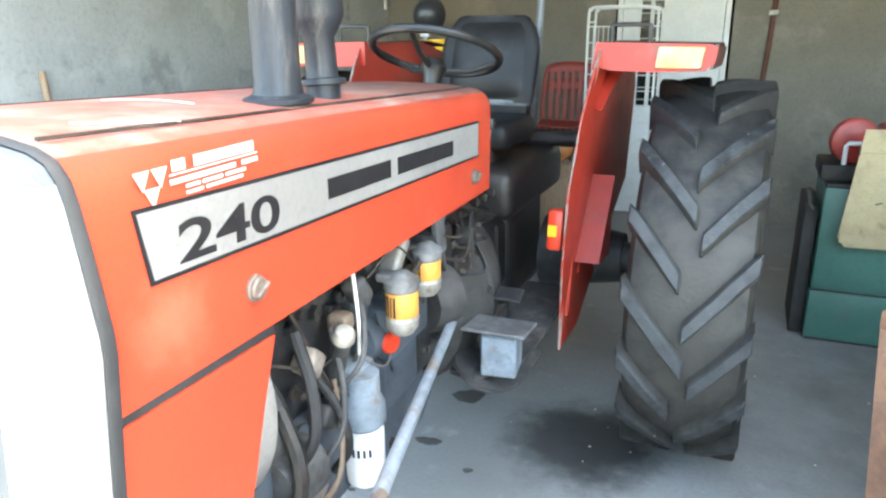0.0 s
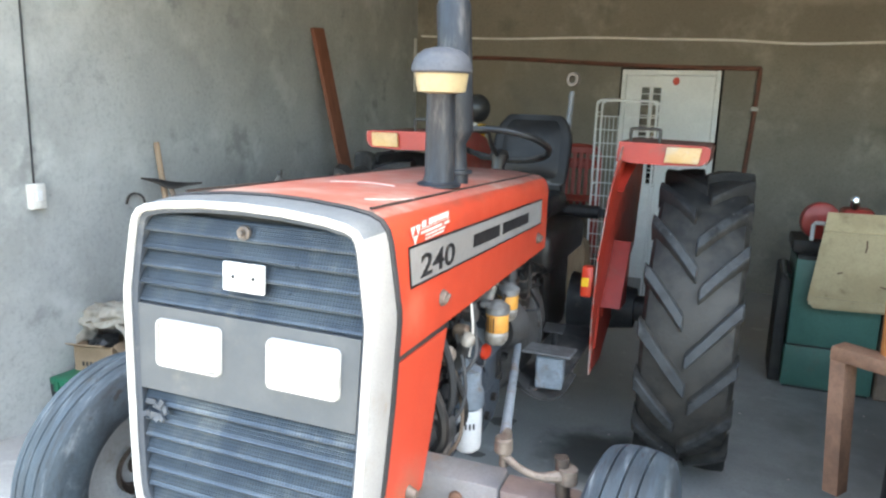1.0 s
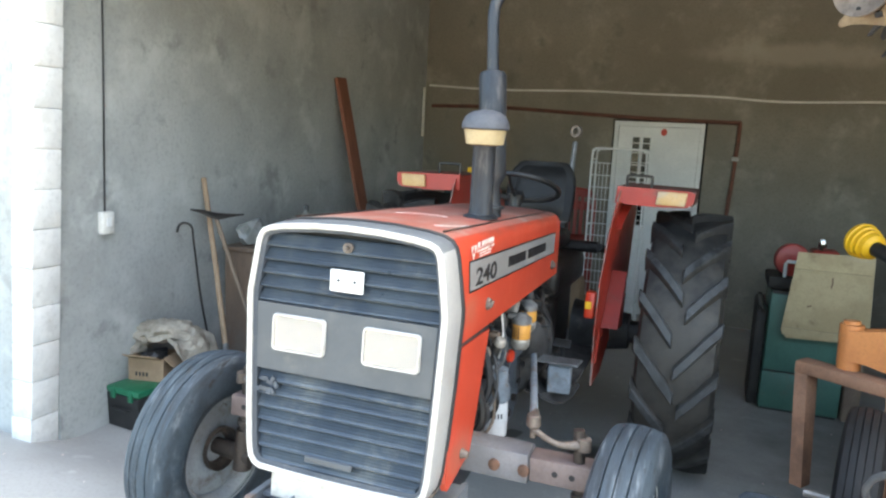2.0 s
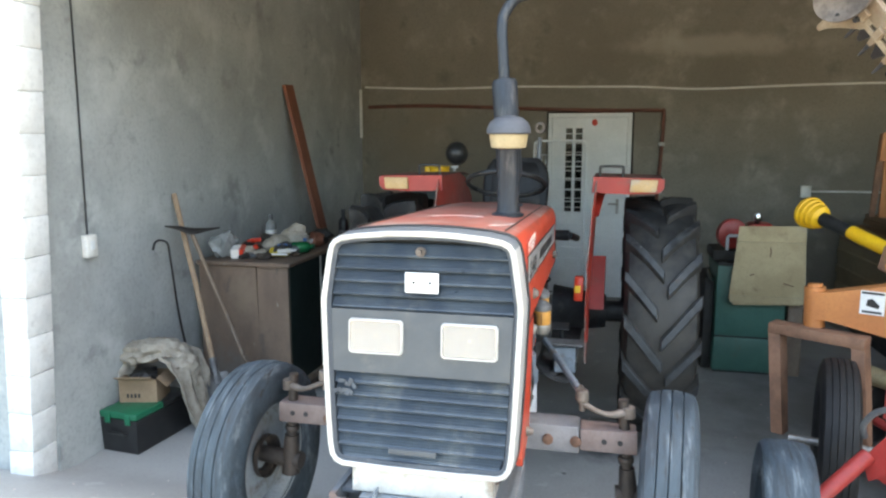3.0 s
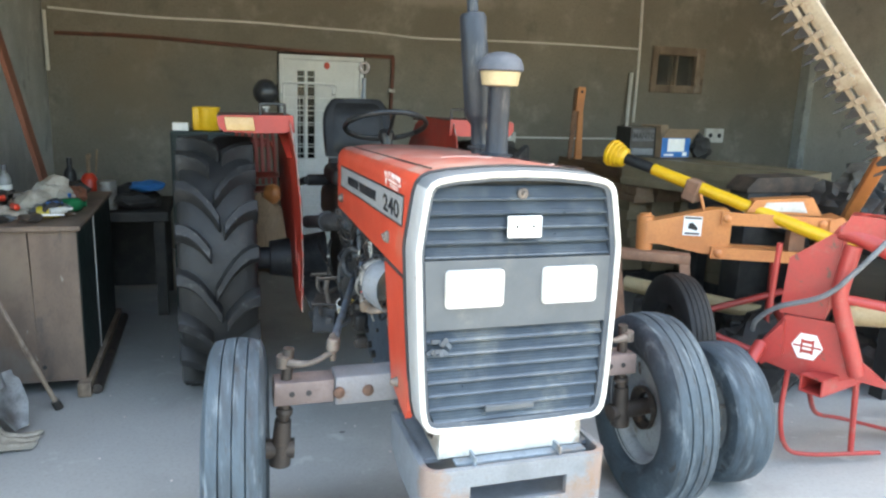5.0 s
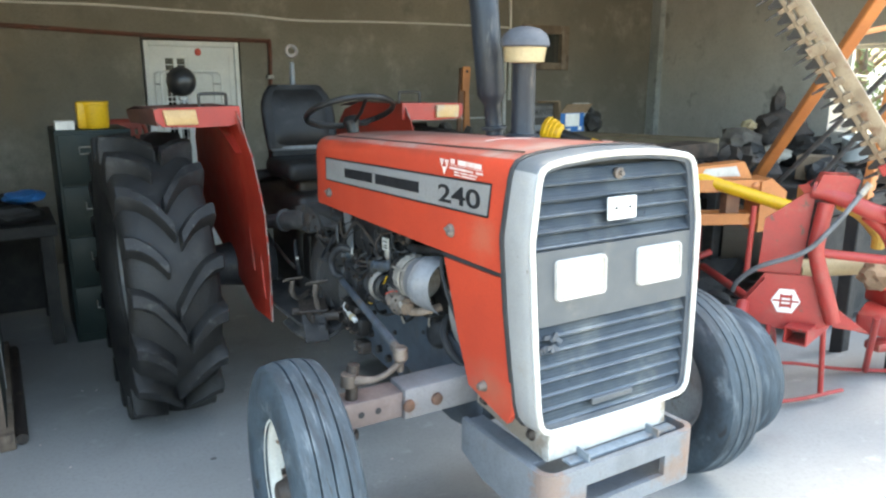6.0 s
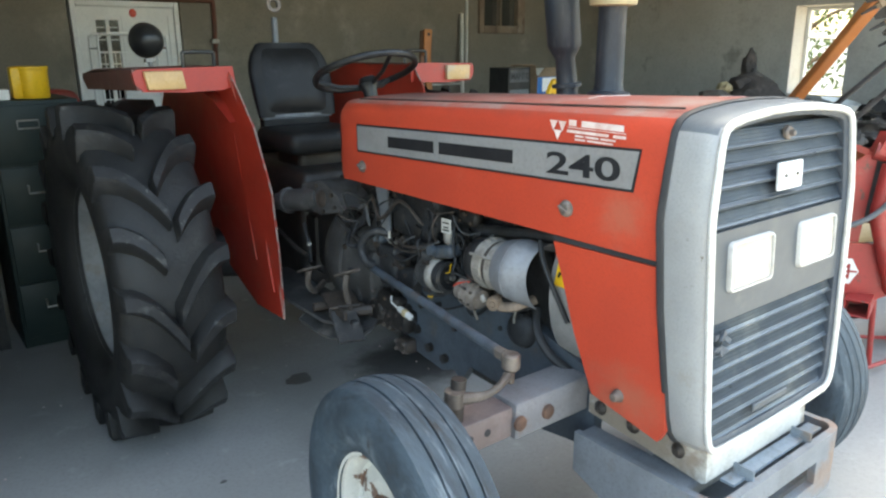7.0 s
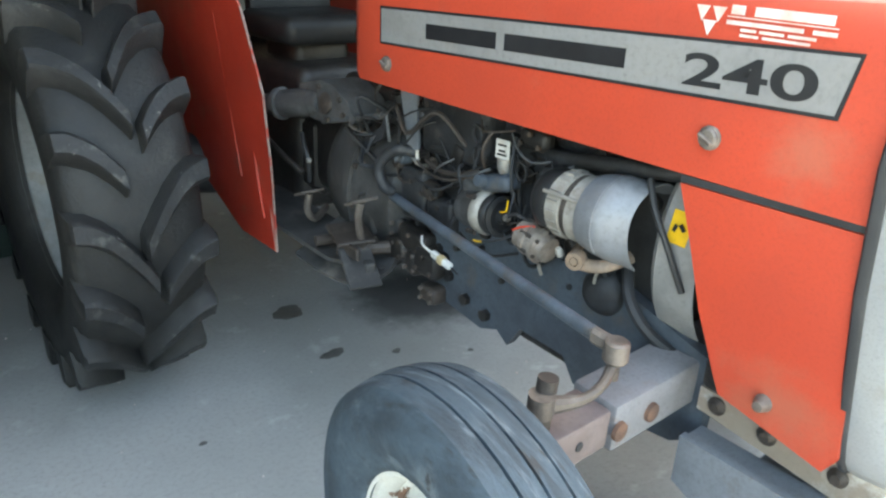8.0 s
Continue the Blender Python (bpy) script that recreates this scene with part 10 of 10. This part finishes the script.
for x, y, z in ((2.05, 2.26, 0.355), (2.52, 1.84, 0.30)):
    bm = B()
    box(bm, (x, y, z / 2), (0.08, 0.30, z), rot("Z", -42), 0.01)
    part("trestle", bm, M_DARK, cp2)

# ---- dark bench with scrap under the end window ----
n0 = built()
db = thing("scrap_bench", "long black steel bench below the open window", "bench", (5.2, 2.4, 0))
bm = B()
wall_piece(bm, 3.55, 6.9, 1.35, 3.58, 0.80, 0.92)
soften(bm, 0.01, 1)
part("top", bm, M_DARK, db)
for x in (3.65, 5.2, 6.8):
    for y in (1.45, 3.48):
        bm = B()
        wall_piece(bm, x - 0.05, x + 0.05, y - 0.05, y + 0.05, 0, 0.80)
        part("leg", bm, M_DARK, db)
bm = B()
wall_piece(bm, 3.6, 6.85, 1.40, 1.42, 0.1, 0.78)
part("apron", bm, M_DARK, db)
rnd = random.Random(17)
for k in range(26):
    x = rnd.uniform(3.8, 6.7)
    y = rnd.uniform(1.5, 2.9)
    r = rnd.uniform(0.08, 0.2)
    sq = (rnd.uniform(0.8, 1.5), rnd.uniform(0.8, 1.3), rnd.uniform(0.5, 1.0))
    ma = rnd.choice((M_DARK, M_DARK, M_DARK, M_OIL, M_GREASE))
    bm = B()
    lump(bm, (x, y, 0.92 + r * sq[2] * 0.88), r, 80 + k, sq, 0.55, 2 if r < 0.12 else 3)
    single("scrap_lump", bm, ma, "greasy black scrap part on the long bench", "scrap", "scrap on the bench")
bm = B()
lump(bm, (5.98, 3.40, 1.19), 0.32, 130, (1.0, 0.85, 0.85), 0.3)
lump(bm, (6.0, 3.46, 1.46), 0.14, 131, (0.6, 0.55, 1.5), 0.3)
single("black_sack", bm, M_SACK, "slumped brown-black sack with a tied neck on the bench", "sack")
bm = B()
box(bm, (4.55, 2.06, 1.028), (0.22, 0.25, 0.205), rot("Z", 24), 0.006)
single("cardboard_box", bm, M_CARD, "brown cardboard box on the long bench", "box")
bm = B()
lump(bm, (4.9, 2.7, 1.05), 0.12, 140, (1.4, 1, 0.8), 0.4)
single("grey_cloth", bm, M_CLOTH, "grey cloth bundle on the long bench", "cloth")
bm = B()
lump(bm, (5.25, 3.33, 1.08), 0.20, 143, (1.35, 0.9, 0.95), 0.35)
single("brown_sack", bm, M_SACKGR, "dusty grey-brown sack on the long bench", "sack")
bm = B()
lump(bm, (5.36, 3.33, 1.285), 0.075, 141, (1, 1, 0.8), 0.4)
single("yellow_rag", bm, M_CREAM, "yellowed rag on the brown sack", "rag")
bm = B()
lump(bm, (4.0, 1.62, 0.99), 0.09, 142, (1.8, 0.8, 0.5), 0.35)
single("red_rag", bm, M_IMPRED, "red rag on the long bench", "rag")
bm = B()
lathe(bm, [(0, 0), (0.11, 0), (0.16, 0.24), (0.17, 0.25), (0.16, 0.25), (0.105, 0.012), (0, 0.012)], Matrix.Translation((5.6, 2.35, 0.925)) @ Matrix.Rotation(radians(12), 4, "X") @ Matrix.Translation((0, 0, 0.03)), 26)
single("white_bucket", bm, M_WHPAINT, "white plastic bucket on the long bench", "bucket")
bm = B()
wall_piece(bm, 6.2, 7.35, 0.75, 1.25, 0.0, 1.9)
soften(bm, 0.01, 1)
single("tall_cupboard", bm, M_DARK, "tall dark cupboard against the end wall", "cupboard")

fit_in(n0, lambda x, y, z: (0.94 * x - 0.447, 0.906 * y - 0.243, between(z, (0, 0.8, 2), (0, 0.84, 1.883))))

# ---- tree and bright yard outside the end window ----
tr = thing("tree", "leafy green tree in the sunlit yard", "tree", (11.5, 5.6, 0))
bm = B()
tube(bm, smooth_path([(11.5, 5.6, -0.1), (11.45, 5.6, 1.0), (11.6, 5.7, 2.0), (11.5, 5.8, 3.0)], 5), [0.16 - 0.006 * k for k in range(16)], 10)
part("trunk", bm, M_BARK, tr)
rnd = random.Random(9)
for k in range(7):
    a0 = rnd.uniform(0, 6.28)
    bm = B()
    z = rnd.uniform(1.0, 2.6)
    tube(bm, smooth_path([(11.5, 5.65, z), (11.5 + 0.6 * math.cos(a0), 5.65 + 0.6 * math.sin(a0), z + 0.4), (11.5 + 1.3 * math.cos(a0), 5.65 + 1.3 * math.sin(a0), z + 0.6)], 4), [0.05 - 0.004 * j for j in range(9)], 7)
    part("limb", bm, M_BARK, tr)
verts, faces = [], []
for k in range(2600):
    a0, b0 = rnd.uniform(0, 6.28), rnd.gauss(0, 1)
    rr = 1.7 * rnd.random() ** 0.45
    c = Vector((11.5 + rr * math.cos(a0), 5.65 + rr * math.sin(a0), 2.0 + 1.2 * max(-1.4, min(1.4, b0)) * (1 - 0.3 * rr / 1.7)))
    q = Euler((rnd.uniform(0, 6.28), rnd.uniform(0, 6.28), rnd.uniform(0, 6.28))).to_matrix()
    s_ = rnd.uniform(0.04, 0.085)
    i0 = len(verts)
    verts += [tuple(c + q @ Vector(p) * s_) for p in ((-1, 0, 0), (0, -0.45, 0.08), (1, 0, 0), (0, 0.45, 0.08))]
    faces.append((i0, i0 + 1, i0 + 2, i0 + 3))
me = bpy.data.meshes.new("crown")
me.from_pydata(verts, [], faces)
me.materials.append(M_LEAF)
cr = new("crown", me)
cr.parent = tr
cr.matrix_parent_inverse = tr.matrix_basis.inverted()
tagged(cr, kind="stuff")
bm = B()
wall_piece(bm, 16, 16.3, -6, 18, -0.06, 2.0)
single("yard_wall", bm, M_FACADE, "pale yard wall behind the tree", "wall", kind="structure")

# crumbs and pebbles on the floor
rnd = random.Random(31)
verts, faces = [], []
for k in range(130):
    x, y = rnd.uniform(-2.2, 2.2), rnd.uniform(0.0, 3.6)
    r = rnd.choice((0.003, 0.004, 0.005, 0.007))
    z = floor_z(y)
    i0 = len(verts)
    a0 = rnd.uniform(0, 6.28)
    for q in range(4):
        verts.append((x + r * math.cos(a0 + q * 1.57) * rnd.uniform(0.7, 1.4), y + r * math.sin(a0 + q * 1.57) * rnd.uniform(0.7, 1.4), z - 0.001))
    verts.append((x + 0.3 * r, y, z + 0.8 * r))
    faces += [(i0 + q, i0 + (q + 1) % 4, i0 + 4) for q in range(4)]
me = bpy.data.meshes.new("floor_debris")
me.from_pydata(verts, [], faces)
me.materials.append(M_STICK)
tagged(new("floor_debris", me), "small pale crumbs scattered on the concrete floor", "debris", kind="stuff")
